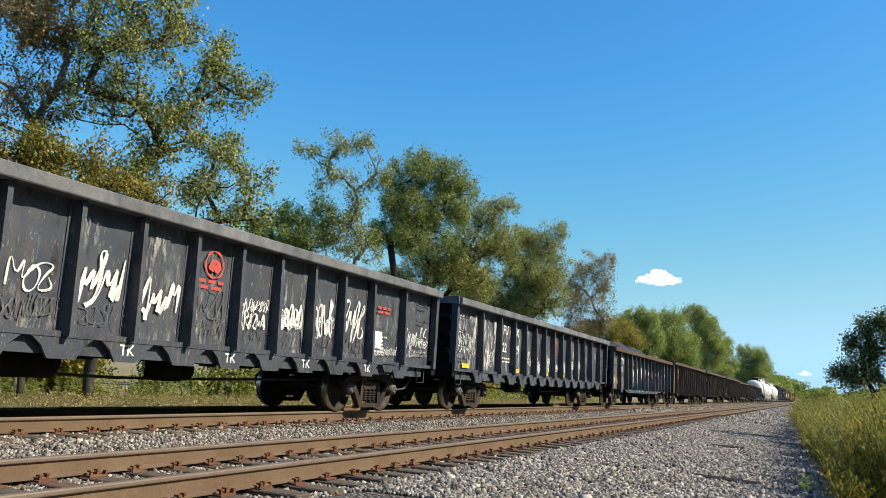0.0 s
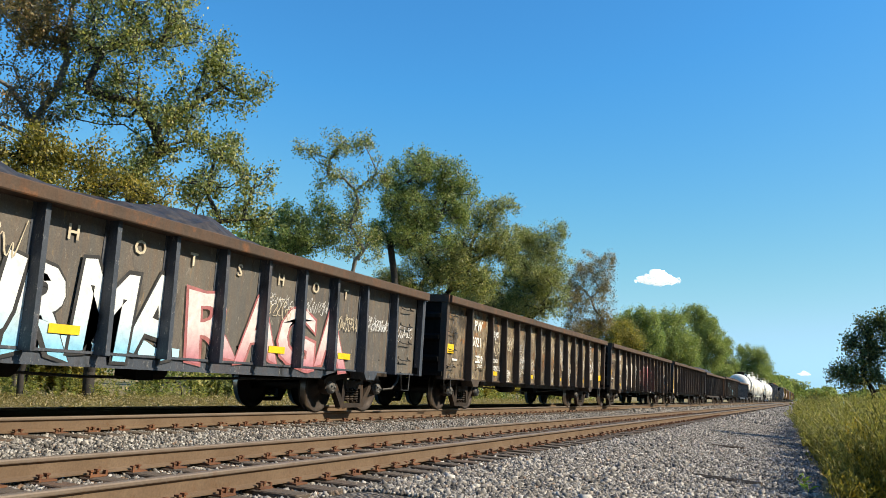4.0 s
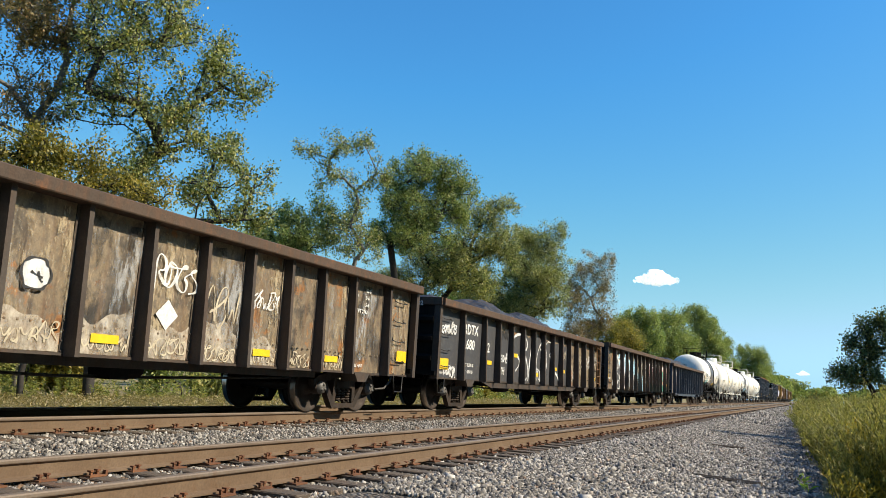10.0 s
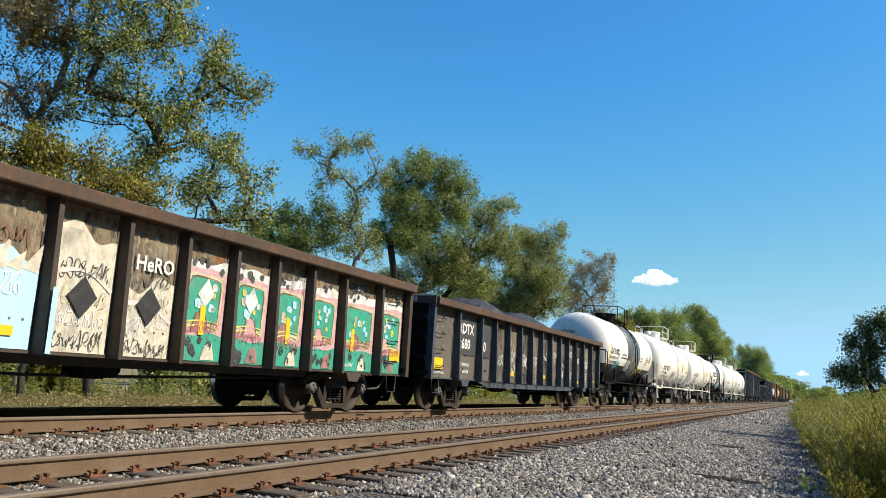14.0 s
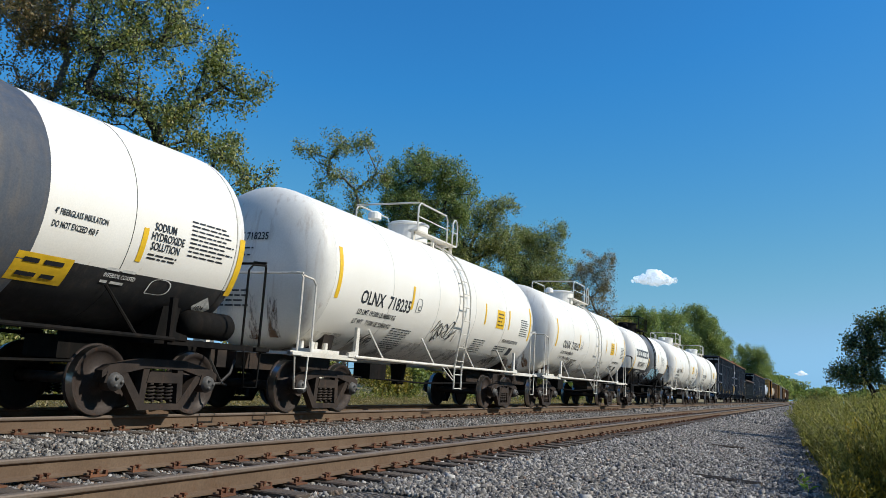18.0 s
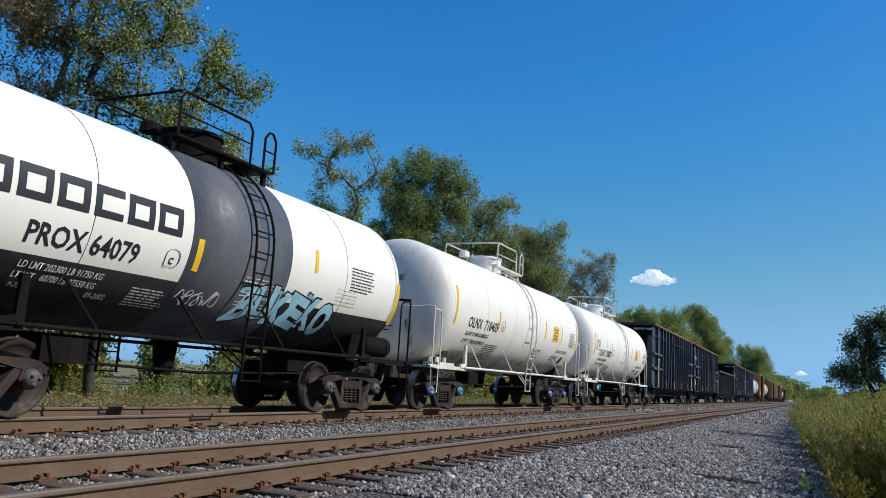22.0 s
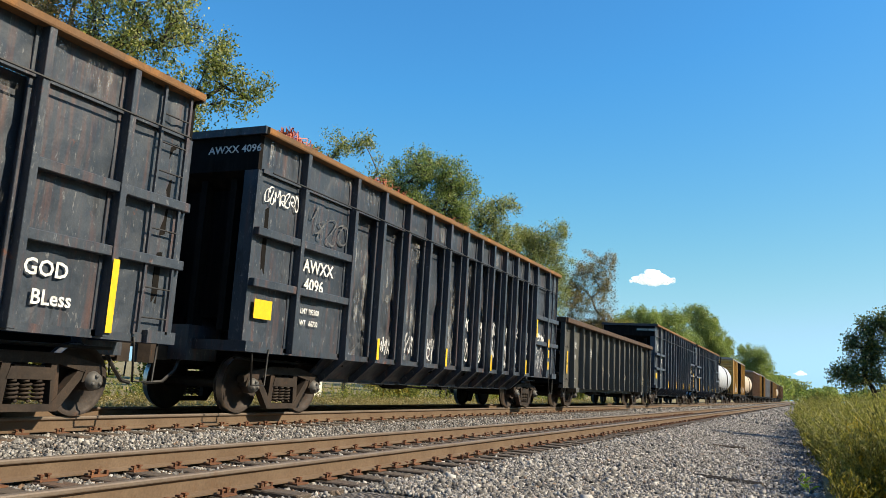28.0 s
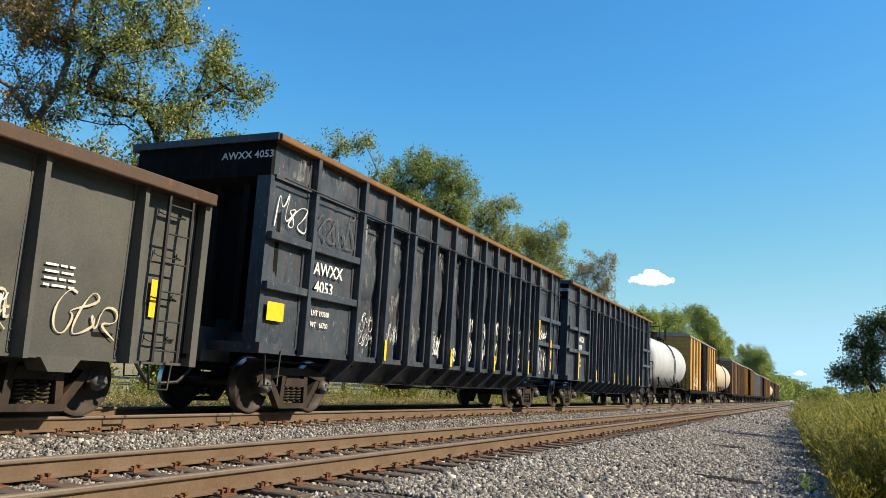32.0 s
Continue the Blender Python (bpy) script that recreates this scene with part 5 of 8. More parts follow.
class Face:
    """A side to write on: flat at x, or round a tank of the given radius and centre height."""

    def __init__(self, car, x, radius=None, zc=0.0):
        self.car, self.x, self.r, self.zc, self.drop, self.floor = car, x, radius, zc, 0.0, -9.0

    def at(self, y, z, d):
        if not self.r:
            return (self.x + d, y, max(z, self.floor))
        a = (z - self.drop - self.zc) / self.r
        return ((self.r + d) * math.cos(a), y, self.zc + (self.r + d) * math.sin(a))

    def text(self, body, y, z, size, mat, wide=1.0, d=0.004, slant=0.0, spacing=1.0):
        """Letters with their left foot at y, z."""
        cu = bpy.data.curves.new("lettering", "FONT")
        cu.body, cu.size, cu.resolution_u, cu.space_character = body, size, 2, spacing
        cu.offset = 0.02 * size
        ob = bpy.data.objects.new("lettering", cu)
        me = bpy.data.meshes.new_from_object(ob)
        bpy.data.objects.remove(ob)
        if self.r and size > 0.25:
            bm = bmesh.new()
            bm.from_mesh(me)
            bmesh.ops.triangulate(bm, faces=bm.faces[:])
            for _ in range(2):
                bmesh.ops.subdivide_edges(bm, edges=[e for e in bm.edges if e.calc_length() > 0.07], cuts=1)
            bm.to_mesh(me)
            bm.free()
        elif self.r:
            d = d + size * size / (7 * self.r)
        for v in me.vertices:
            a, b = v.co.x * wide, v.co.y
            v.co = self.at(y + a, z + b + slant * a, d)
        me.materials.clear()
        me.materials.append(mat)
        return part("lettering", me, None, self.car)

    def quad_strip(self, bm, ring, d):
        bm.faces.new([bm.verts.new(self.at(a, b, d)) for a, b in ring])

    def tape(self, y0, y1, z0, z1, mat=None, d=None, name="reflective_tape"):
        d = d or (0.006 if self.r else 0.022)
        bm = bmesh.new()
        n = 6 if self.r else 1
        for k in range(n):
            a, b = z0 + (z1 - z0) * k / n, z0 + (z1 - z0) * (k + 1) / n
            self.quad_strip(bm, [(y0, a), (y1, a), (y1, b), (y0, b)], d)
        bmesh.ops.remove_doubles(bm, verts=bm.verts, dist=1e-4)
        return part(name, bm, mat or M["yellow"], self.car, "yellow reflective tape" if mat is None else "")

    def bars(self, y, z, width, rows, mat, size=0.03, gap=0.055, seed=1, d=0.005, indent=0.0):
        """Small print too fine to read: one bar for each word."""
        rng = random.Random(seed)
        bm = bmesh.new()
        for r in range(rows):
            a, zz = y + rng.uniform(0, indent), z - r * gap
            end = y + width * rng.uniform(0.72, 1.0)
            while a < end - 0.03:
                b = min(end, a + rng.uniform(0.08, 0.24) * size / 0.03)
                self.quad_strip(bm, [(a, zz), (b, zz), (b, zz + size), (a, zz + size)], d)
                a = b + 0.035 * size / 0.03
        return part("small_print", bm, mat, self.car)

    def ribbon(self, bm, pts, w, d, step=0.0003):
        for _ in range(2):
            q = [pts[0]]
            for a, b in zip(pts, pts[1:]):
                q += [(a[0] * 0.75 + b[0] * 0.25, a[1] * 0.75 + b[1] * 0.25), (a[0] * 0.25 + b[0] * 0.75, a[1] * 0.25 + b[1] * 0.75)]
            pts = q + [pts[-1]]
        left, right = [], []
        for i, p in enumerate(pts):
            a, b = pts[max(0, i - 1)], pts[min(len(pts) - 1, i + 1)]
            dx, dz = b[0] - a[0], b[1] - a[1]
            l = math.hypot(dx, dz) or 1
            ww = w * (0.8 + 0.4 * math.sin(i * 0.7)) / 2
            left.append(bm.verts.new(self.at(p[0] - dz / l * ww, p[1] + dx / l * ww, d + step * i)))
            right.append(bm.verts.new(self.at(p[0] + dz / l * ww, p[1] - dx / l * ww, d + step * i)))
        for i in range(len(pts) - 1):
            bm.faces.new((left[i], right[i], right[i + 1], left[i + 1]))

    def scrawl(self, y0, y1, z0, z1, mat, seed, w=0.035, d=0.006, tall=0.75, name="graffiti_tag"):
        rng = random.Random(seed)
        bm = bmesh.new()
        n = max(3, round(1.35 * (y1 - y0) / ((z1 - z0) * tall)))
        line = []
        cell, slope, lean = (y1 - y0) / n, rng.uniform(-0.10, 0.14), rng.uniform(-0.05, 0.35)
        for k in range(n):
            a, cw, hh, kind = y0 + k * cell, cell * rng.uniform(0.95, 1.35), (z1 - z0) * rng.uniform(0.75, 1.15), rng.randint(0, 8)
            j = lambda q: q + rng.uniform(-0.13, 0.13)
            shape = (((0.1, 0), (0.05, 0.95), (0.5, 0.3), (0.95, 1.0), (0.85, 0)), ((0.9, 0.85), (0.4, 1.05), (0, 0.6), (0.1, 0.05), (0.6, -0.05), (0.95, 0.35), (0.5, 0.5)),
                     ((0, 0.9), (0.9, 0.95), (0.45, 0.5), (0.05, 0.1), (1.0, 0.0), (0.7, 0.6)), ((0.15, 0), (0.1, 1.0), (0.85, 0.95), (0.8, 0.5), (0.15, 0.45), (0.95, 0.0)),
                     ((0.5, 1.1), (0.1, 0.5), (0.3, 0.0), (0.8, 0.1), (0.9, 0.7), (0.45, 0.9), (0.2, 0.6)), ((0.0, 1.0), (0.3, -0.1), (0.5, 0.7), (0.7, -0.1), (1.1, 1.1)),
                     ((0.9, 1.0), (0.2, 0.8), (0.7, 0.45), (0.8, 0.1), (0.0, 0.0)), ((0.1, -0.1), (0.15, 1.1), (0.2, 0.5), (0.8, 1.0), (0.3, 0.45), (0.9, -0.15)),
                     ((0.0, 0.3), (0.5, 1.1), (0.9, -0.2), (0.6, 0.3), (0.2, 0.25)))[kind]
            line += [(min(y1, max(y0, a + cw * u_ + lean * hh * (v_ - 0.5) * 0.6)), z0 + hh * v_ + slope * (a - y0)) for u_, v_ in ((j(p), j(q)) for p, q in shape)]
        self.ribbon(bm, line, w, d, 0.00006)
        return part(name, bm, mat, self.car)

    def blob(self, cy, cz, ry, rz, fill, rim, seed, d=0.006, w=0.05, n=14, rough=0.25):
        """One fat letter of a large piece: filled shape with a painted rim."""
        rng = random.Random(seed)
        pts = []
        for k in range(n):
            a = 2 * math.pi * k / n
            f = 1 + rng.uniform(-rough, rough)
            c, s = math.cos(a), math.sin(a)
            pts.append((cy + ry * f * math.copysign(abs(c) ** 0.6, c), cz + rz * f * math.copysign(abs(s) ** 0.6, s)))
        bm = bmesh.new()
        mid = bm.verts.new(self.at(cy, cz, d))
        ring = [bm.verts.new(self.at(a, b, d)) for a, b in pts]
        for k in range(n):
            bm.faces.new((mid, ring[k], ring[(k + 1) % n]))
        part("graffiti_fill", bm, fill, self.car)
        bm = bmesh.new()
        self.ribbon(bm, pts + pts[:2], w, d + 0.004, 0.0001)
        for _ in range(2):
            a, b = rng.uniform(-0.5, 0.5), rng.uniform(-0.5, 0.5)
            self.ribbon(bm, [(cy + ry * a, cz + rz * b), (cy + ry * (a + 0.2), cz + rz * rng.uniform(-0.5, 0.6)), (cy + ry * rng.uniform(-0.4, 0.6), cz + rz * rng.uniform(-0.5, 0.5))], w * 0.7, d + 0.008, 0.0001)
        part("graffiti_outline", bm, rim, self.car)

    def piece(self, body, y, z, height, width, fill, rim, seed=1, fat=0.05, edge=0.045, d=0.006, lean=0.0, drop=0.0, overlap=0.94):
        """Fat sprayed letters in a row, each with a rim of another colour, crowding one another."""
        rng = random.Random(seed)
        step = width / len(body)
        for k, ch in enumerate(body):
            hh, tilt = height * rng.uniform(0.92, 1.08), rng.uniform(-0.10, 0.10) + lean
            layers = [(fat + edge, rim, d + 0.0030 * (k % 2)), (fat, fill, d + 0.0030 * (k % 2) + 0.0015)]
            for grow, mat, dd in layers:
                cu = bpy.data.curves.new("graffiti_letter", "FONT")
                cu.body, cu.size, cu.resolution_u, cu.offset = ch, 1.0, 3, grow / max(0.3, height)
                ob = bpy.data.objects.new("graffiti_letter", cu)
                me = bpy.data.meshes.new_from_object(ob)
                bpy.data.objects.remove(ob)
                if not me.vertices:
                    continue
                xs = [v.co.x for v in me.vertices]
                mid, wide_ = (min(xs) + max(xs)) / 2, max(0.2, max(xs) - min(xs) - 2 * grow / max(0.3, height))
                for v in me.vertices:
                    a = (v.co.x - mid) / wide_ * step * overlap
                    b = v.co.y / 0.72 * hh
                    v.co = self.at(y + step * (k + 0.5) + a + tilt * (b - hh / 2), z - drop * k + b + 0.05 * math.sin(k * 2.1) + 0.06 * math.sin(a * 5 + k), dd)
                me.materials.clear()
                me.materials.append(mat)
                part("graffiti_letter" if mat is fill else "graffiti_outline", me, None, self.car)

    def field(self, y0, y1, z0, z1, mat, seed, d=0.003, wave=0.12):
        """A painted ground with an uneven upper edge."""
        rng = random.Random(seed)
        bm = bmesh.new()
        n = 18
        p1, p2, q1 = rng.uniform(0, 6.3), rng.uniform(0, 6.3), rng.uniform(2.5, 5.0)
        tops = [z1 + wave * (0.7 * math.sin(p1 + q1 * k / n) + 0.3 * math.sin(p2 + 11 * k / n)) for k in range(n + 1)]
        for k in range(n):
            a, b = y0 + (y1 - y0) * k / n, y0 + (y1 - y0) * (k + 1) / n
            m = 10 if self.r else 1
            for i in range(m):
                p, q = i / m, (i + 1) / m
                self.quad_strip(bm, [(a, z0 + (tops[k] - z0) * p), (b, z0 + (tops[k + 1] - z0) * p), (b, z0 + (tops[k + 1] - z0) * q), (a, z0 + (tops[k] - z0) * q)], d)
        bmesh.ops.remove_doubles(bm, verts=bm.verts, dist=1e-4)
        part("graffiti_ground" if mat not in STAINS else "stain", bm, mat, self.car)


class EndFace(Face):
    """The leading end of a car, on which y runs across."""

    def at(self, y, z, d):
        return (y, self.x - d, z)


WIDE, OFF = 1.33, 0.018
WL, DL, Y_ = M["white_letter"], M["dark_letter"], M["yellow"]


def bays(posts, length, inset=0.14):
    ys = [0.1] + list(posts) + [length - 0.1]
    return [(a + inset, b - inset) for a, b in zip(ys, ys[1:])]


def tagging(face, cells, z0, z1, seed, colours, share=0.9, w=0.035, big=0.55):
    rng = random.Random(seed)
    for k, (a, b) in enumerate(cells):
        if rng.random() < share:
            h = rng.uniform(0.25, big)
            zz = rng.uniform(z0, max(z0 + 0.01, z1 - h))
            face.scrawl(a + rng.uniform(0, 0.08), b - rng.uniform(0, 0.08), zz, zz + h, G[rng.choice(colours)], seed * 31 + k, w * rng.uniform(0.5, 1.2), 0.006, rng.uniform(0.35, 0.8))
        if rng.random() < share * 0.6:
            h = rng.uniform(0.15, 0.3)
            zz = rng.uniform(z0, z1 - h)
            face.scrawl(a, b, zz, zz + h, G[rng.choice(colours)], seed * 57 + k, w * 0.5, 0.012, rng.uniform(0.4, 0.9))


def tape_row(face, cells, picks, z, h=0.11, w=0.44):
    for k in picks:
        a, b = cells[k]
        m = (a + b) / 2
        face.tape(m - w / 2, m + w / 2, z, z + h)


def long_mural(f, car, cells, z):
    """Bulging black letters with white rims on a blue ground, then two pale bays with black diamonds, then a row of green windows."""

    def line(pts, w, colour, d, name="graffiti_outline"):
        bm = bmesh.new()
        f.ribbon(bm, [(y, z + h) for y, h in pts], w, d, 0.00005)
        part(name, bm, G[colour], car)

    def fat(pts, w, d=0.006, fill="char", rim="white"):
        line(pts, 1.25 * w + 0.12, rim, d)
        line(pts, 1.25 * w, fill, d + 0.003, "graffiti_fill")

    def patch(pts, colour, d):
        bm = bmesh.new()
        f.quad_strip(bm, [(y, z + h) for y, h in pts], d)
        part("graffiti_fill", bm, G[colour], car)

    for k, top, colour in ((1, 1.30, "white"), (2, 1.52, "sky"), (3, 1.50, "sky"), (4, 1.30, "sky"), (5, 1.02, "sky")):
        f.field(cells[k][0] - 0.06, cells[k][1] + 0.06, z + 0.03, z + top, G[colour], 100 + k, 0.0025, 0.14)
    for k in (2, 3):
        f.field(cells[k][0] - 0.06, cells[k][1] + 0.06, z + 0.03, z + 1.02, G["white"], 110 + k, 0.0035, 0.16)
    for k in (2, 3, 4):
        f.field(cells[k][0] - 0.06, cells[k][1] + 0.06, z + 0.03, z + 0.13, G["cream"], 115 + k, 0.0042, 0.05)
    a, b = cells[1]
    fat([(a + 0.08, 0.14), (a + 0.05, 0.7), (a + 0.12, 1.12), (a + 0.7, 1.22), (b - 0.10, 0.95), (b - 0.35, 0.72), (a + 0.35, 0.66)], 0.36)
    fat([(a + 0.3, 0.58), (b - 0.22, 0.52), (b - 0.08, 0.34), (b - 0.3, 0.16), (a + 0.2, 0.16)], 0.24, 0.012)
    for q in (0.30, 0.55, 0.80):
        line([(a + q + 0.09 * math.cos(t), 1.06 + 0.13 * math.sin(t)) for t in np.linspace(0, 2 * math.pi, 10)], 0.035, "white", 0.020)
    for q, h, r in ((b - 0.2, 1.52, 0.10), (b - 0.34, 1.42, 0.05), (b - 0.12, 1.22, 0.08)):
        f.blob(q, z + h, r, r, G["sky"], G["sky"], 575, 0.007, 0.02, 10, 0.08)
    a, b = cells[2]
    fat([(a + 0.16, 0.14), (a + 0.20, 0.75), (a + 0.45, 1.12), (b - 0.30, 1.05), (b - 0.16, 0.72), (b - 0.22, 0.14)], 0.38)
    fat([(a + 0.25, 0.52), (b - 0.3, 0.46)], 0.16, 0.014)
    patch([(a + 0.40, 0.88), (a + 0.56, 0.80), (a + 0.50, 1.10)], "white", 0.019)
    line([(a, 1.20), (a + 0.4, 1.40), (b - 0.1, 1.32)], 0.05, "rosy", 0.011)
    f.blob(b - 0.16, z + 1.40, 0.10, 0.10, G["white"], G["sky"], 576, 0.007, 0.02, 10, 0.1)
    line([(a + 0.1, 1.46), (a + 0.45, 1.52), (a + 0.6, 1.48)], 0.05, "white", 0.007)
    a, b = cells[3]
    fat([(a + 0.08, 0.14), (a + 0.14, 0.85), (a + 0.42, 1.18), (a + 0.62, 1.02), (a + 0.52, 0.66), (b - 0.28, 0.40), (b - 0.22, 0.14)], 0.30)
    fat([(b - 0.10, 0.95), (b - 0.2, 0.72), (a + 0.5, 0.58)], 0.17, 0.013)
    f.scrawl(a + 0.05, b - 0.25, z + 1.42, z + 1.62, G["char"], 577, 0.028, 0.008, 0.9)
    a, b = cells[4]
    fat([(b - 0.18, 0.18), (b - 0.22, 0.85), (a + 0.52, 1.12), (a + 0.30, 0.92), (a + 0.42, 0.64), (a + 0.30, 0.36), (a + 0.10, 0.14)], 0.34)
    patch([(a + 0.40, 0.50), (a + 0.56, 0.34), (a + 0.74, 0.54), (a + 0.66, 0.84), (a + 0.54, 0.66)], "white", 0.018)
    for q, h, r in ((a + 0.10, 1.30, 0.07), (b - 0.2, 1.36, 0.06)):
        f.blob(q, z + h, r, r, G["white"], G["sky"], 578, 0.007, 0.02, 10, 0.1)
    a, b = cells[5]
    fat([(a - 0.02, 0.95), (a + 0.18, 0.82), (a + 0.08, 0.6), (a - 0.04, 0.5)], 0.13)
    fat([(a - 0.02, 0.14), (a + 0.14, 0.3), (a + 0.22, 0.5), (a + 0.06, 0.62)], 0.10, 0.012)
    for q in (0.1, 0.3, 0.5, 0.72):
        patch([(a + q - 0.1, 0.92), (a + q + 0.12, 0.88), (a + q + 0.16, 1.22 + 0.1 * math.sin(9 * q))], "ivory", 0.006 + 0.002 * q)
    f.scrawl(a + 0.3, b - 0.15, z + 0.62, z + 0.86, G["white"], 579, 0.022, 0.010, 0.6)
    f.scrawl(a + 0.05, b - 0.1, z + 1.2, z + 1.4, G["brown"], 580, 0.014, 0.010, 0.6)
    # two pale bays
    for k, top, mat in ((6, 1.48, "ivory"), (7, 0.98, "ivory")):
        a, b = cells[k]
        m = (a + b) / 2
        f.field(a - 0.05, b + 0.05, z + 0.03, z + top, G[mat], 140 + k, 0.0015, 0.16)
        f.field(a - 0.05, b + 0.05, z + 0.03, z + 1.5, G["smear"], 144 + k, 0.0024, 0.05)
        patch([(m - 0.22, 0.70), (m, 0.44), (m + 0.22, 0.70), (m, 0.95)], "black", 0.03)
        for i in range(4):
            f.scrawl(a + 0.02, b - 0.02, z + 0.08 + 0.27 * i, z + 0.30 + 0.27 * i, G[("char", "white", "cream", "char")[i]], 590 + 10 * k + i, 0.012, 0.006, 0.6)
        line([(a - 0.04, 0.95 - 0.25 * (k - 6)), (m, 1.05 - 0.3 * (k - 6)), (b + 0.04, 0.8 - 0.3 * (k - 6))], 0.05, "rosy", 0.011)
    f.text("HeRO", cells[7][0] + 0.10, z + 1.16, 0.28, WL, 0.95, 0.014)
    # green windows
    for k in range(8, len(cells)):
        a, b = cells[k]
        w, rng = b - a, random.Random(900 + k)
        f.field(a - 0.06, b + 0.06, z + 0.03, z + 1.46, G["white"], 140 + k, 0.0012, 0.05)
        f.field(a - 0.06, b + 0.06, z + 0.03, z + 1.34, G["blush"], 145 + k, 0.0022, 0.03)
        f.field(a - 0.06, b + 0.06, z + 0.03, z + 0.40, G["green"], 150 + k, 0.0034, 0.04)
        patch([(a - 0.04, 0.50), (b - 0.02, 0.46), (b + 0.01, 1.26), (a + 0.03, 1.29)], "cream", 0.0046)
        patch([(a + 0.02, 0.60), (b - 0.08, 0.56), (b - 0.05, 1.20), (a + 0.09, 1.23)], "green", 0.0060)
        line([(a + 0.01, 0.58), (a + 0.03, 0.9), (a + 0.08, 1.24), (a + 0.4, 1.23), (b - 0.04, 1.21), (b - 0.06, 0.9), (b - 0.07, 0.56)], 0.022, "brown", 0.0072)
        for i in range(9):
            r = rng.uniform(0.03, 0.065)
            c = ("sky", "lime", "white", "sky", "cream")[i % 5]
            f.blob(a + w * rng.uniform(0.25, 0.78), z + rng.uniform(0.72, 1.14), r * 0.9, r, G[c], G[c], 700 + 10 * k + i, 0.0085 + 0.0004 * i, 0.012, 9, 0.12)
        for i in range(7):
            r = rng.uniform(0.03, 0.055)
            f.blob(a + w * rng.uniform(0.08, 0.92), z + rng.uniform(0.10, 0.36), r * 0.8, r * 1.1, G["green"], G["char"], 800 + 10 * k + i, 0.0065, 0.035, 9, 0.12)
        for i in range(5):
            r = rng.uniform(0.03, 0.06)
            f.blob(a + w * rng.uniform(0.05, 0.95), z + rng.uniform(1.34, 1.55), r * 0.9, r, G["grey"], G["grey"], 1000 + 10 * k + i, 0.0060, 0.012, 9, 0.2)
        u = a + w * rng.uniform(0.1, 0.4)
        patch([(u, 0.44), (u + 0.34, 0.46), (u + 0.24, 0.74), (u + 0.06, 0.72)], "blush" if k % 2 else "pink", 0.0150)
        line([(u, 0.44), (u + 0.06, 0.73), (u + 0.24, 0.75), (u + 0.34, 0.46)], 0.02, "brown", 0.0165)
        u = a + w * rng.uniform(0.45, 0.6)
        patch([(u, 0.05), (u + 0.3, 0.05), (u + 0.22, 0.30), (u + 0.08, 0.26)], "pink" if k % 2 else "ivory", 0.0135)
        for i in range(2):
            line([(a + 0.05, 0.50 + 0.07 * i), (a + w * 0.5, 0.56 + 0.06 * i), (b - 0.08, 0.50 + 0.08 * i)], 0.022, "lime", 0.0175)
        f.scrawl(a, b - 0.05, z + 0.40, z + 0.54, G["berry"], 460 + k, 0.018, 0.019)
        if k in (8, 9):
            m = a + w * 0.52
            patch([(m - 0.17, 0.98), (m, 0.80), (m + 0.17, 1.00), (m + 0.02, 1.22)], "white", 0.0205)
        if k % 2 == 0:
            f.tape(a + 0.32, a + 0.43, z + 0.40, z + 0.82, None, 0.0225)
    for k, low, high in ((1, 0.75, 1.62), (3, 0.75, 1.5), (5, 0.0, 0.75)):
        y = PW_POSTS[k] * 16.6 / 16.4
        Face(car, WIDE + 0.216).tape(y - 0.035, y + 0.035, z + low, z + high, G["sky"], name="graffiti_ground")


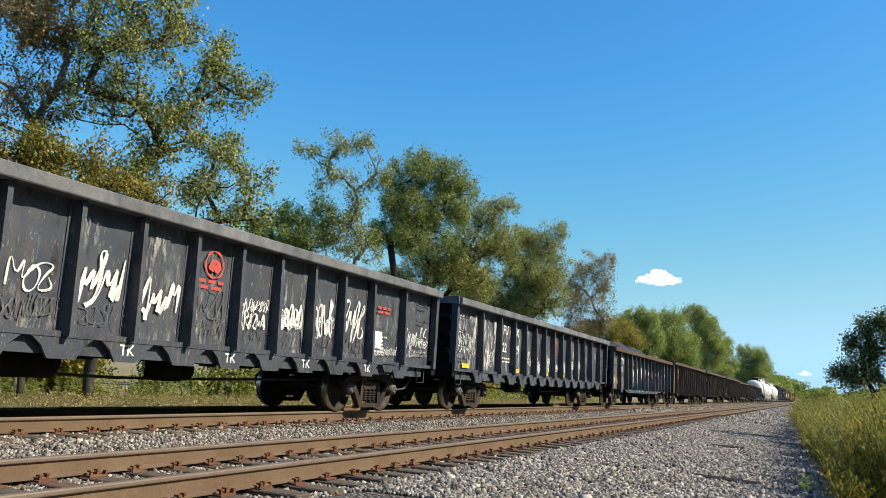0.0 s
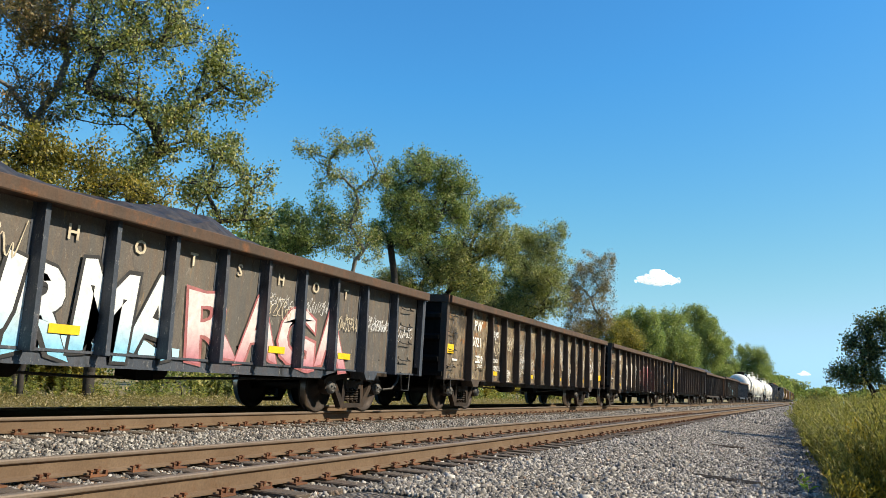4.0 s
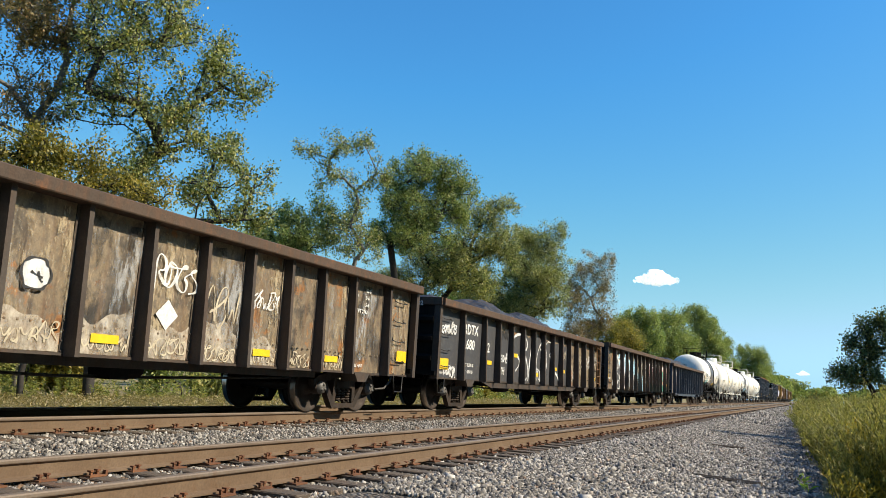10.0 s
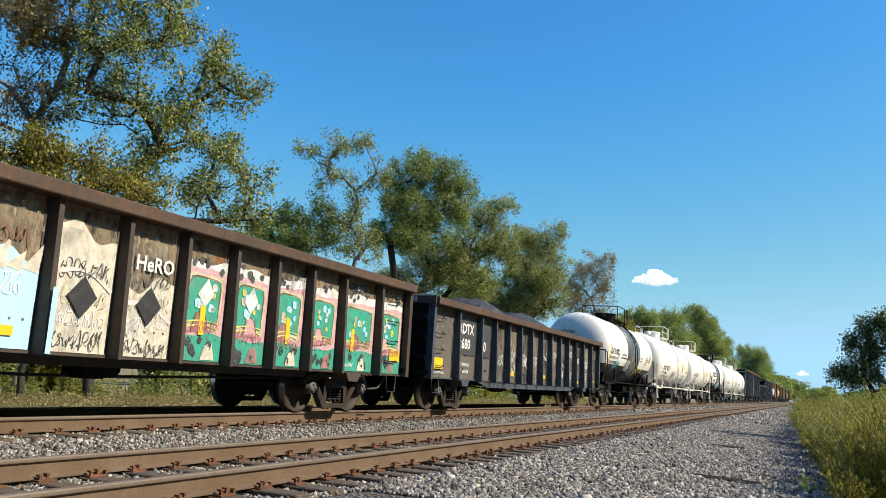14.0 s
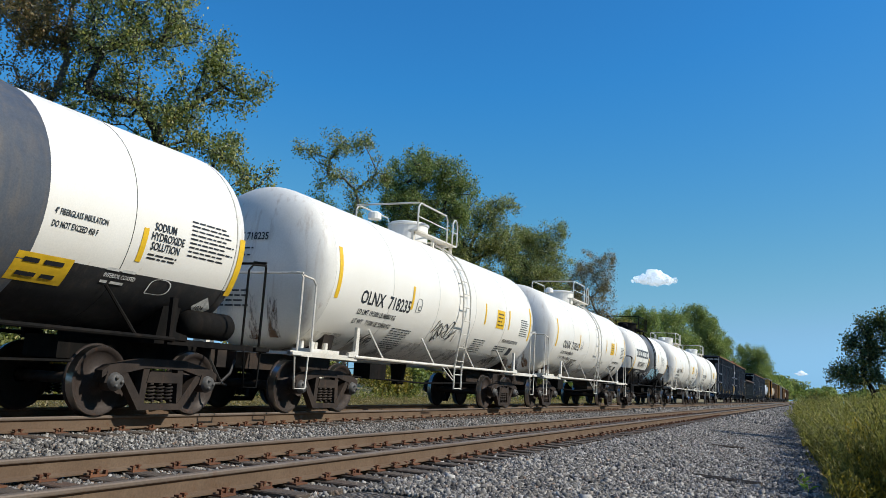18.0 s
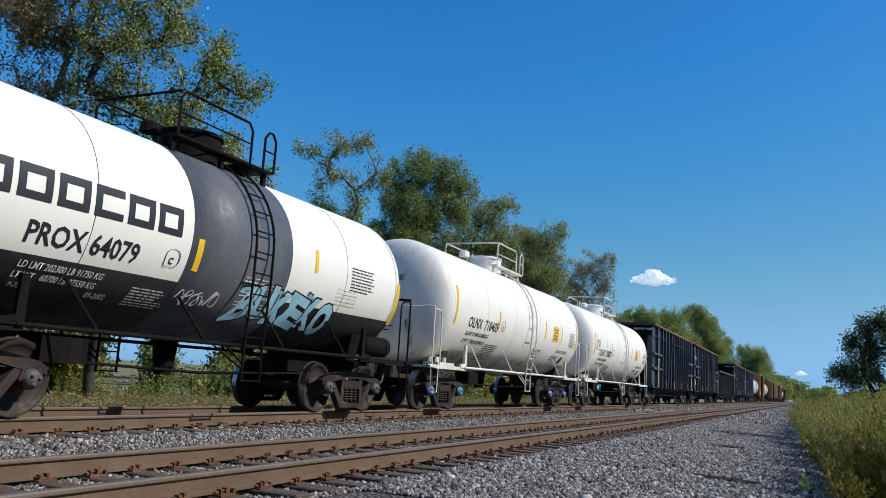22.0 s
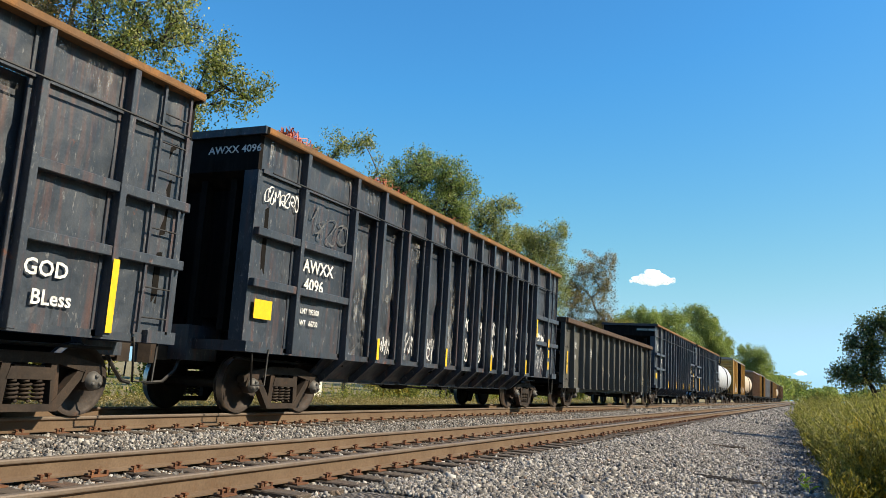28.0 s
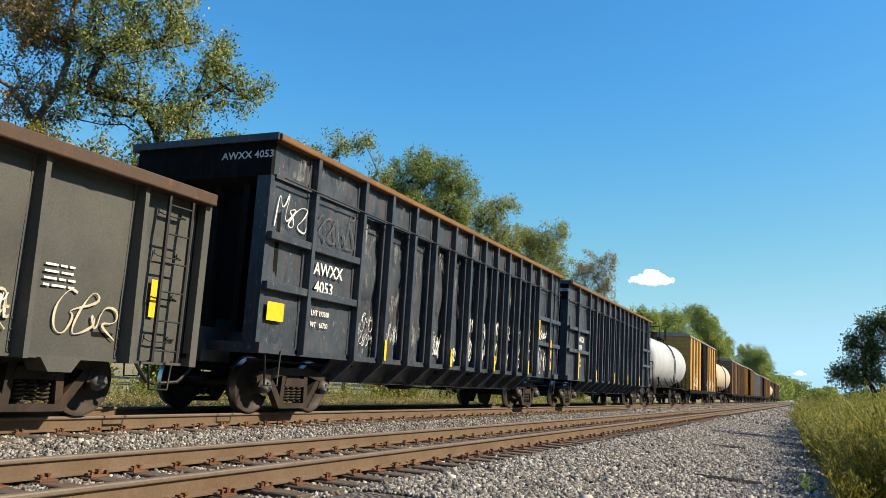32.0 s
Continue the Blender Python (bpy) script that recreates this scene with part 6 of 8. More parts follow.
def write_gondolas():
    x = WIDE + OFF
    # black gondolas
    f, cells = Face(c00, x), bays(BLACK_POSTS, 16.5)
    for k, (a, b) in enumerate(cells):
        f.field(a - 0.06, b + 0.06, 1.02, 2.42, G["drips" if k % 3 else "smear"], 500 + k, 0.002, 0.03)
    for k in (5, 6, 9, 10, 11):
        a, b = cells[k]
        f.scrawl(a + 0.03, b - 0.02, 1.30 + 0.12 * (k % 2), 1.85 + 0.1 * (k % 3), G["white"], 510 + k, 0.055, 0.006, 0.4)
    tagging(f, cells, 1.08, 1.9, 3, ["white", "white", "grey"], 0.9, 0.032, 0.5)
    tagging(f, cells[4:], 1.05, 1.5, 4, ["white", "grey"], 0.7, 0.02, 0.3)
    for k, q in enumerate(BLACK_POSTS):
        if k % 2:
            Face(c00, x + 0.074).text("TK", q - 0.14, 0.80, 0.19, WL, 1.0, 0.002)
    for k in (7, 12):
        m = sum(cells[k]) / 2
        f.bars(m - 0.3, 2.08 if k == 12 else 1.92, 0.55, 2, G["red"], 0.05, 0.09, 2)
    m = sum(cells[7]) / 2
    bm = bmesh.new()
    f.ribbon(bm, [(m + 0.2 * math.cos(a), 2.2 + 0.2 * math.sin(a)) for a in np.linspace(0, 2 * math.pi, 14)], 0.035, 0.008)
    f.ribbon(bm, [(m - 0.08, 2.10), (m - 0.02, 2.28), (m + 0.1, 2.2), (m, 2.1)], 0.12, 0.02)
    part("stencil_mark", bm, G["red"], c00, "red round stencil")
    f.bars(cells[12][0], 1.5, 0.7, 5, WL, 0.035, 0.075, 8)
    f.tape(cells[12][0] + 0.05, cells[12][0] + 0.45, 1.28, 1.62, WL, name="data_plate")
    f, cells = Face(c01, x), bays(BLACK_POSTS, 16.2)
    for k in range(13):
        f.field(cells[k][0] - 0.06, cells[k][1] + 0.06, 1.02, 2.44, G["smear" if k % 2 else "drips"], 520 + k, 0.002, 0.03)
    for k in (0, 1, 2, 4, 5, 9):
        f.field(cells[k][0] - 0.06, cells[k][1] + 0.06, 1.05, 2.40, G["pale" if k in (0, 1, 9) else "smear"], 5 + k, 0.0035, 0.05)
    m = sum(cells[7]) / 2
    bm = bmesh.new()
    f.ribbon(bm, [(m + 0.21 * math.cos(a), 2.15 + 0.21 * math.sin(a)) for a in np.linspace(0, 2 * math.pi, 14)], 0.03, 0.008)
    f.ribbon(bm, [(m - 0.12, 2.17), (m, 2.25), (m + 0.12, 2.17)], 0.16, 0.02)
    part("stencil_mark", bm, G["red"], c01, "red round stencil")
    f.bars(m - 0.3, 1.86, 0.55, 2, G["red"], 0.05, 0.09, 2)
    f.text("FU", cells[2][0] + 0.35, 2.12, 0.36, WL)
    f.text("RX", cells[3][0] + 0.05, 2.12, 0.36, WL)
    f.text("322", cells[2][0] + 0.15, 1.62, 0.36, WL)
    f.text("429", cells[3][0] + 0.05, 1.62, 0.36, WL)
    f.bars(cells[2][0] + 0.3, 1.42, 1.0, 2, WL, 0.04, 0.10, 9)
    tagging(f, cells[:2], 1.1, 2.0, 5, ["white", "white", "white"], 0.95, 0.035, 0.5)
    tagging(f, cells[4:11], 1.1, 1.9, 7, ["white", "white", "grey"], 0.9, 0.032, 0.5)
    tagging(f, cells[4:11], 1.15, 1.7, 6, ["white", "white"], 0.6, 0.045, 0.55)
    tape_row(f, cells, (0, 3, 6, 8, 10), 1.06)
    for k, word in enumerate(("DO", "NOT", "HUMP")):
        f.text(word, cells[11][0] + 0.06 + 0.1 * (k == 0), 2.2 - 0.2 * k, 0.17, WL)
    f.tape(cells[12][0] - 0.05, cells[12][0] + 0.5, 1.05, 1.33)
    EndFace(c01, -0.06).text("429", 0.75, 2.55, 0.16, WL)
    # scrap gondolas
    for car, posts, length, z, num, seed in ((c02, scaled(RD_POSTS, 16.15, 16.15), 16.15, 0.80, "04", 11), (c06, scaled(RD_POSTS, 16.15, 16.1), 16.1, 0.76, "02", 12),
                                            (c08, scaled(RD_POSTS, 16.15, 16.2), 16.2, 0.76, "20", 13)):
        f, cells = Face(car, x), bays(posts, length)
        f.field(cells[1][0], cells[1][1], z + 0.62, z + 1.56, G["char"], seed, 0.003, 0.03)
        f.text("RDTX", cells[1][0] + 0.10, z + 1.16, 0.36, WL, 1.0, 0.008)
        f.text("2680", cells[1][0] + 0.10, z + 0.78, 0.36, WL, 1.05, 0.008)
        if num != "04":
            f.field(cells[2][0], cells[2][1], z + 0.62, z + 1.5, G["char"], seed + 1, 0.003, 0.03)
        f.text(num, cells[2][0] + 0.10, z + 0.78, 0.36, WL, 1.0, 0.008)
        f.text("LD LMT 202500 LB", cells[1][0] + 0.04, z + 0.34, 0.115, WL, 0.86)
        f.text("LT WT   65500 LB", cells[1][0] + 0.04, z + 0.17, 0.115, WL, 0.86)
        f.tape(0.35, 0.85, z + 0.22, z + 0.48)
        f.text("2 INCH HF COMP SHOES", 0.3, z + 0.11, 0.075, WL, 0.8)
        for k, q in {"04": ((3, 0.2), (5, 0.2), (9, 0.2), (11, 0.2)), "02": ((2, 0.45), (4, 0.75), (6, 0.25), (8, 0.5), (9, 0.45), (13, 0.3)), "20": ((4, 0.2), (7, 0.2), (11, 0.12), (13, 0.2))}[num]:
            tape_row(f, cells, (k,), z + q)
        EndFace(car, -0.06).text("RDTX 2680" + num, 0.15, 2.44 if car is c06 else 2.5, 0.15, WL)
        if car is c02:
            f.piece("BURMA", cells[3][0] + 0.10, z + 0.02, 1.00, 4.3, G["bubble"], G["black"], 51, 0.035, 0.035, lean=0.1)
            f.piece("RAGA", cells[7][0] + 0.35, z + 0.04, 0.92, 4.3, G["rosy"], G["berry"], 52, 0.02, 0.03)
            for k in range(6):
                q = cells[3][0] + 0.3 + 0.75 * k
                f.field(q - 0.42, q + 0.42, z + 0.0, z + 0.16, G["sky"], 540 + k, 0.003, 0.06)
            for k, ch in enumerate("HOTSHOT"):
                f.text(ch, cells[5 + min(k, 6)][0] + 0.25, z + 1.32, 0.26, G["cream"], 1.0, 0.008)
            f.scrawl(cells[3][0] + 0.1, cells[4][1], z + 1.05, z + 1.5, G["cream"], 14, 0.02, 0.006, 0.9)
            tagging(f, cells[9:], 1.5, 2.0, 19, ["white", "cream"], 0.7, 0.018, 0.3)
            tagging(f, cells[:3], 1.0, 1.6, 15, ["cream", "white"], 0.7, 0.02, 0.3)
        elif car is c06:
            for k in range(0, 10):
                a, b = cells[k]
                f.field(a - 0.1, b + 0.1, z + 0.02, z + (1.45 if k > 2 else 1.7), G["char"], 80 + k, 0.0015, 0.1)
            a, b, c_ = cells[4][0], cells[5][0] + 0.9, cells[7][0] + 0.1
            for ring in (((a, z + 0.06), (a + 0.2, z + 0.7), (a + 0.05, z + 1.3), (a + 0.8, z + 1.5), (a + 1.5, z + 1.35), (a + 1.5, z + 1.0), (a + 0.9, z + 1.05), (a + 1.5, z + 0.75), (a + 1.7, z + 0.2), (a + 1.2, z + 0.04)),
                         ((a + 1.7, z + 0.08), (a + 1.9, z + 1.2), (a + 2.2, z + 1.4), (a + 2.3, z + 0.5), (a + 2.9, z + 0.45), (a + 2.9, z + 0.08)),
                         ((b + 0.6, z + 0.1), (b + 0.5, z + 0.8), (b + 0.9, z + 1.35), (b + 1.5, z + 1.3), (b + 1.7, z + 0.7), (b + 1.4, z + 0.2), (b + 0.8, z + 0.1), (b + 0.6, z + 0.5)),
                         ((c_ + 0.1, z + 0.05), (c_ + 0.1, z + 1.45), (c_ + 1.1, z + 1.4), (c_ + 1.1, z + 1.1), (c_ + 0.5, z + 1.0), (c_ + 1.2, z + 0.8), (c_ + 0.6, z + 0.6), (c_ + 1.6, z + 0.4), (c_ + 1.9, z + 0.05)),
                         ((a + 0.6, z + 0.85), (a + 0.9, z + 0.6), (a + 0.5, z + 0.35)), ((b + 1.0, z + 0.9), (b + 1.2, z + 0.7), (b + 1.0, z + 0.5)), ((b + 1.55, z + 0.4), (c_ - 0.1, z + 0.95), (c_ - 0.35, z + 1.15))):
                bm = bmesh.new()
                f.ribbon(bm, list(ring), 0.075, 0.008)
                part("graffiti_outline", bm, G["white"], car)
            tagging(f, cells[9:], z + 0.15, z + 1.2, 17, ["white", "white", "cream"], 0.9, 0.03, 0.4)
            f.scrawl(0.35, 1.25, z + 1.08, z + 1.32, G["white"], 551, 0.05, 0.008, 0.9)
            f.scrawl(0.6, 1.3, z + 0.10, z + 0.34, G["white"], 552, 0.05, 0.008, 0.7)
            f.scrawl(cells[3][0] + 0.02, cells[3][1], z + 0.55, z + 0.78, G["white"], 553, 0.045, 0.008, 0.8)
            f.text("WH", cells[3][0] + 0.1, z + 0.22, 0.30, WL, 1.0, 0.008)
            f.scrawl(cells[3][0] + 0.02, cells[3][1], z + 1.22, z + 1.5, G["black"], 554, 0.05, 0.008, 0.8)
        else:
            for k in range(3, 14):
                f.field(cells[k][0] - 0.06, cells[k][1] + 0.06, z + 0.03, z + 1.6, G["soot" if k % 2 else "dust"], 580 + k, 0.002, 0.03)
            tagging(f, cells[3:10], z + 0.15, z + 1.2, 18, ["white", "white"], 0.9, 0.03, 0.4)
            f.text("HERO", cells[10][0] + 0.08, z + 1.05, 0.27, G["white"], 0.95, 0.010)
            f.text("HOLE", cells[11][0] + 0.08, z + 0.88, 0.25, G["white"], 0.95, 0.010)
            f.text("NEMO", cells[10][0] - 0.05, z + 0.36, 0.29, G["white"], 0.95, 0.010, -0.12)
            f.text("NEMO", cells[13][0] - 0.05, z + 0.42, 0.30, G["white"], 0.8, 0.010)
            f.scrawl(cells[12][0] + 0.1, cells[12][1] - 0.1, z + 0.75, z + 1.1, G["white"], 592, 0.03, 0.008, 0.5)
            f.tape(cells[11][0] + 0.12, cells[11][1] - 0.12, z + 0.24, z + 0.62, G["char"], 0.014, "data_plate")
            f.bars(cells[11][0] + 0.16, z + 0.52, 0.5, 3, WL, 0.03, 0.09, 593, 0.02)
            f.bars(cells[12][0] + 0.1, z + 0.48, 0.7, 4, WL, 0.04, 0.09, 594)
    # brown gondolas
    for car, length, num, seed in ((c03, 16.4, "30021", 21), (c04, 16.5, "30009", 22), (c05, 16.4, "30136", 23), (c07, 16.6, "", 24)):
        f, cells, z = Face(car, x), bays(scaled(PW_POSTS, 16.4, length), length), 0.76
        f.text("PW", cells[1][0] + 0.32, z + 1.30, 0.36, WL)
        if num:
            f.text(num, cells[1][0] + 0.02, z + 0.88, 0.35, WL, 0.98)
            if car is not c05:
                f.bars(cells[1][0] + 0.5, z + 0.6, 0.5, 2, WL, 0.05, 0.14, seed)
            EndFace(car, -0.06).text("PW " + num, 0.35, 2.56, 0.15, WL)
        for k, (a_, b_) in enumerate(cells):
            f.field(a_ - 0.06, b_ + 0.06, z + 0.03, z + 1.72, G["dust" if k % 2 else "soot"], seed * 3 + k, 0.0010, 0.03)
            if (k + seed) % 3 and 2 < k:
                f.field(a_ - 0.06, b_ + 0.06, z + 0.25, z + 1.55, G["drips" if k % 2 else "smear"], seed * 5 + k, 0.0022, 0.04)
        for k, (a_, b_) in enumerate((("IL", "52-6"), ("IW", "9-6"), ("IH", "5-6"))):
            f.text(a_, cells[12][0] + 0.02, z + 1.58 - 0.14 * k, 0.11, WL)
            f.text(b_, cells[12][0] + 0.45, z + 1.58 - 0.14 * k, 0.11, WL)
        f.text("CU FT 2743", cells[12][0], z + 1.16, 0.11, WL)
        f.text("PULL HERE", cells[12][0] + 0.1, z + 0.12, 0.08, WL)
        f.bars(cells[0][0] + 0.5, z + 0.45, 0.5, 1, WL, 0.05, 0.1, seed + 7)
        tape_row(f, cells, {21: (2, 5, 8, 11), 22: (1, 3, 5, 7, 9, 11), 23: (1, 4, 6, 9, 11), 24: (5,)}[seed], z + 0.17)
        f.tape(cells[13][1] - 0.42, cells[13][1] + 0.02, z + 0.28, z + 0.52) if len(cells) > 13 else f.tape(cells[12][1] - 0.45, cells[12][1], z + 0.28, z + 0.52)
        if car is c05:
            Face(car, WIDE + 0.164).tape(-0.02, 0.1, z + 0.02, z + 0.95)
        elif car is not c07:
            f.tape(0.25, 0.75, z + 0.62, z + 0.84)
        if car is c03:
            a, q = cells[12][0] + 0.05, z + 0.62
            bm = bmesh.new()
            for ring in (((a + 0.3, q + 0.48), (a, q + 0.5), (a + 0.02, q), (a + 0.3, q + 0.02)), ((a, q + 0.26), (a + 0.24, q + 0.28)),
                         ((a + 0.66, q + 0.46), (a + 0.42, q + 0.52), (a + 0.40, q + 0.28), (a + 0.66, q + 0.2), (a + 0.62, q - 0.02), (a + 0.38, q + 0.02)),
                         ((a + 0.76, q), (a + 0.9, q + 0.52), (a + 1.02, q)), ((a + 0.78, q + 0.18), (a + 1.0, q + 0.18))):
                f.ribbon(bm, list(ring), 0.06, 0.012)
            part("graffiti_tag", bm, G["white"], car, "white three-letter tag")
            f.field(a + 0.1, a + 0.95, q - 0.32, q - 0.02, G["cream"], 9, 0.004, 0.08)
            tagging(f, cells[2:12], z + 0.2, z + 1.5, seed, ["cream", "ivory", "white", "cream"], 0.95, 0.026, 0.6)
            tagging(f, cells[3:], z + 0.2, z + 1.3, seed + 40, ["cream", "ivory", "brown"], 0.9, 0.022, 0.5)
            for k in (4, 7, 8, 9):
                f.field(cells[k][0], cells[k][1], z + 0.1, z + 1.3, G["smear"], seed + k, 0.003, 0.15)
            f.text("Keys", cells[2][0], z + 1.22, 0.34, G["white"], 0.95, 0.010)
            f.text("ACEM", cells[3][0] + 0.05, z + 0.18, 0.24, WL, 0.95, 0.010)
            f.text("AGCO", cells[3][0] + 0.05, z + 0.02, 0.20, WL, 0.95, 0.010)
            f.piece("ASA", cells[8][0], z + 0.50, 0.90, 2.6, G["chalk"], G["chalk"], 71, 0.02, 0.0)
            f.text("220400", cells[2][0] + 0.25, z + 0.52, 0.15, WL, 0.9, 0.010)
            f.text("65900", cells[2][0] + 0.32, z + 0.33, 0.15, WL, 0.9, 0.010)
            f.text("LD LMT", cells[1][1] - 0.6, z + 0.52, 0.13, WL, 0.9, 0.010)
            f.text("LT WT", cells[1][1] - 0.6, z + 0.33, 0.13, WL, 0.9, 0.010)
        if car is c04:
            for k, c in ((2, "chalk"), (3, "chalk"), (4, "chalk"), (6, "maroon"), (7, "pink"), (8, "pink"), (10, "chalk")):
                f.field(cells[k][0] - 0.03, cells[k][1] + 0.03, z + 0.05, z + (1.25 if k < 9 else 0.95), G[c], seed + k, 0.0015, 0.2)
            for k in (2, 3, 4, 10):
                bm = bmesh.new()
                a, b = cells[k]
                f.ribbon(bm, [(a, z + 0.1), (a + 0.08, z + 0.9), (a + 0.4, z + 1.2), (b - 0.05, z + 0.8), (b - 0.15, z + 0.3), (a + 0.3, z + 0.15)], 0.035, 0.008)
                f.ribbon(bm, [(a + 0.3, z + 0.9), (a + 0.42, z + 0.5), (a + 0.3, z + 0.35)], 0.03, 0.016)
                part("graffiti_outline", bm, G["brown"], car)
            f.piece("RMS", cells[5][0] + 0.35, z + 0.10, 1.05, 3.9, G["berry"], G["white"], 72, 0.045, 0.028, lean=0.12)
            f.piece("O0", cells[2][0] - 0.1, z + 0.08, 1.15, 2.3, G["ivory"], G["char"], 73, 0.05, 0.02)
            f.text("PHD", cells[4][0] + 0.1, z + 0.95, 0.36, WL, 1.1, 0.010)
            bm = bmesh.new()
            m = sum(cells[7]) / 2 + 0.15
            f.quad_strip(bm, [(m - 0.19, z + 0.6), (m, z + 0.41), (m + 0.19, z + 0.6), (m, z + 0.79)], 0.016)
            part("card_holder", bm, WL, car, "white diamond card")
            bm = bmesh.new()
            f.ribbon(bm, [(cells[4][1] - 0.2, z + 0.1), (cells[5][0] + 0.1, z + 0.38), (cells[5][1], z + 0.42), (cells[5][1] + 0.1, z + 0.75)], 0.04, 0.010)
            part("graffiti_outline", bm, G["white"], car)
            f.scrawl(cells[10][0], cells[10][1], z + 0.3, z + 1.2, G["white"], 451, 0.05, 0.006, 0.5)
            tagging(f, cells[:2] + cells[4:6] + cells[10:], z + 0.2, z + 1.4, seed, ["cream", "brown", "white"], 0.9, 0.025, 0.45)
        if car is c05:
            f.scrawl(0.55, 1.35, z + 0.75, z + 1.05, G["grey"], 441, 0.05, 0.006, 0.9)
            f.scrawl(0.3, 1.35, z + 0.08, z + 0.3, G["white"], 442, 0.035, 0.006, 0.8)
            for k in (1, 2):
                f.scrawl(cells[k][0] - 0.05, cells[k][1] + 0.05, z + 0.62, z + 1.05, G["cream"], 400 + k, 0.018, 0.006, 0.7)
                f.scrawl(cells[k][0], cells[k][1], z + 0.06, z + 0.30, G["cream"], 410 + k, 0.025)
            f.text("218900", cells[2][0] + 0.3, z + 0.62, 0.15, WL, 0.9, 0.010)
            f.text("66100", cells[2][0] + 0.4, z + 0.44, 0.15, WL, 0.9, 0.010)
            f.text("LD LMT", cells[1][1] - 0.6, z + 0.62, 0.13, WL, 0.9, 0.010)
            f.text("LT WT", cells[1][1] - 0.6, z + 0.44, 0.13, WL, 0.9, 0.010)
            f.scrawl(cells[4][0] + 0.05, cells[4][1], z + 1.10, z + 1.42, G["white"], 421, 0.04, 0.006, 0.55)
            f.scrawl(cells[7][0], cells[7][1] + 0.1, z + 0.98, z + 1.42, G["white"], 422, 0.045, 0.006, 0.6)
            f.scrawl(cells[8][0], cells[8][1], z + 0.6, z + 1.15, G["cream"], 423, 0.03)
            f.scrawl(cells[9][0], cells[9][1], z + 0.9, z + 1.2, G["white"], 424, 0.03)
            f.blob(sum(cells[5]) / 2, z + 0.88, 0.20, 0.17, G["white"], G["black"], 425, 0.008, 0.035)
            for k in range(3, 12):
                f.scrawl(cells[k][0], cells[k][1], z + 0.08, z + 0.3, G["cream"], 430 + k, 0.022)
            for k in range(3, 10):
                f.field(cells[k][0] - 0.02, cells[k][1] + 0.02, z + 0.03, z + (0.52 if 5 < k < 9 else 0.38), G["chalk"], seed + k, 0.002, 0.14)
            a, q = sum(cells[7]) / 2 - 0.05, z + 0.62
            bm = bmesh.new()
            f.quad_strip(bm, [(a - 0.21, q), (a, q - 0.21), (a + 0.21, q), (a, q + 0.21)], 0.012)
            part("card_holder", bm, WL, car, "white diamond card")
        if car is c07:
            f.tape(0.55, 0.65, z + 0.45, z + 1.4)
            long_mural(f, car, cells, z)
    # the last low gondola
    f, z = Face(c17, x), 0.72
    cells = bays(SLATE_POSTS, 16.9)
    f.text("JTIX", cells[1][0] + 0.15, z + 1.45, 0.30, WL)
    f.text("109", cells[1][0] + 0.15, z + 1.02, 0.30, WL)
    f.bars(cells[1][0], z + 0.32, 0.8, 2, WL, 0.05, 0.12, 3)
    a = cells[3][0] + 0.35
    bm = bmesh.new()
    f.ribbon(bm, [(a, z + 1.2), (a, z + 1.55), (a + 0.32, z + 1.55), (a + 0.32, z + 1.2), (a, z + 1.2)], 0.03, 0.006)
    part("plate_frame", bm, WL, c17)
    f.text("PLATE", a + 0.045, z + 1.42, 0.085, WL)
    f.text("C", a + 0.11, z + 1.25, 0.17, WL)
    for k, lo, hi in ((6, 0.55, 0.95), (10, 0.55, 0.95), (12, 0.5, 0.9), (14, 0.6, 1.1)):
        f.tape(cells[k][0] + 0.22, cells[k][0] + 0.33, z + lo, z + hi)
    f.tape(0.75, 0.88, z + 0.5, z + 1.3)
    tagging(f, cells[5:13], z + 0.2, z + 0.9, 27, ["cream", "white"], 0.6, 0.02, 0.5)
    f.scrawl(cells[5][0] + 0.15, cells[5][1] - 0.1, z + 0.55, z + 0.95, G["cream"], 596, 0.03, 0.008, 0.45)
    f.scrawl(cells[5][0] + 0.2, cells[5][1] - 0.15, z + 0.98, z + 1.12, G["cream"], 597, 0.02, 0.008, 0.8)
    f.text("Hobet", cells[12][0] + 0.05, z + 0.40, 0.30, G["cream"], 0.9, 0.010)
    f.scrawl(cells[12][0], cells[12][1], z + 0.25, z + 0.75, G["cream"], 7, 0.03)
    f.scrawl(cells[13][0] + 0.3, cells[13][1], z + 0.3, z + 0.8, G["cream"], 8, 0.03)
    f.bars(cells[13][0] + 0.1, z + 1.05, 0.5, 4, WL, 0.028, 0.08, 12)
    EndFace(c17, -0.06).text("109", 0.9, 2.85, 0.15, WL)
    # tall gondolas
    for car, num, length, seed in ((a15, "4080", 16.5, 61), (a16, "4096", 16.5, 62), (a18, "4053", 16.4, 63), (a19, "4078", 16.2, 64)):
        f = Face(car, 1.44 + 0.035)
        ys = [y * length / 16.55 for y in (0.08, 1.20, 2.87, 3.99, 5.10, 6.20, 7.28, 8.32, 9.28, 10.20, 11.18, 12.15, 13.10, 14.05, 15.33, 16.4)]
        cells = [(a + 0.14, b - 0.14) for a, b in zip(ys, ys[1:])]
        f.text("AWXX", cells[1][0] + 0.08, 2.42, 0.30, WL)
        f.text(num, cells[1][0] + 0.14, 2.10, 0.30, WL)
        f.text("LMT 193300", cells[1][0] + 0.1, 1.70, 0.13, WL, 0.85)
        f.text("WT   66700", cells[1][0] + 0.1, 1.50, 0.13, WL, 0.85)
        EndFace(car, 0.0).text("AWXX " + num, 0.42, 4.12, 0.17, WL, 1.15)
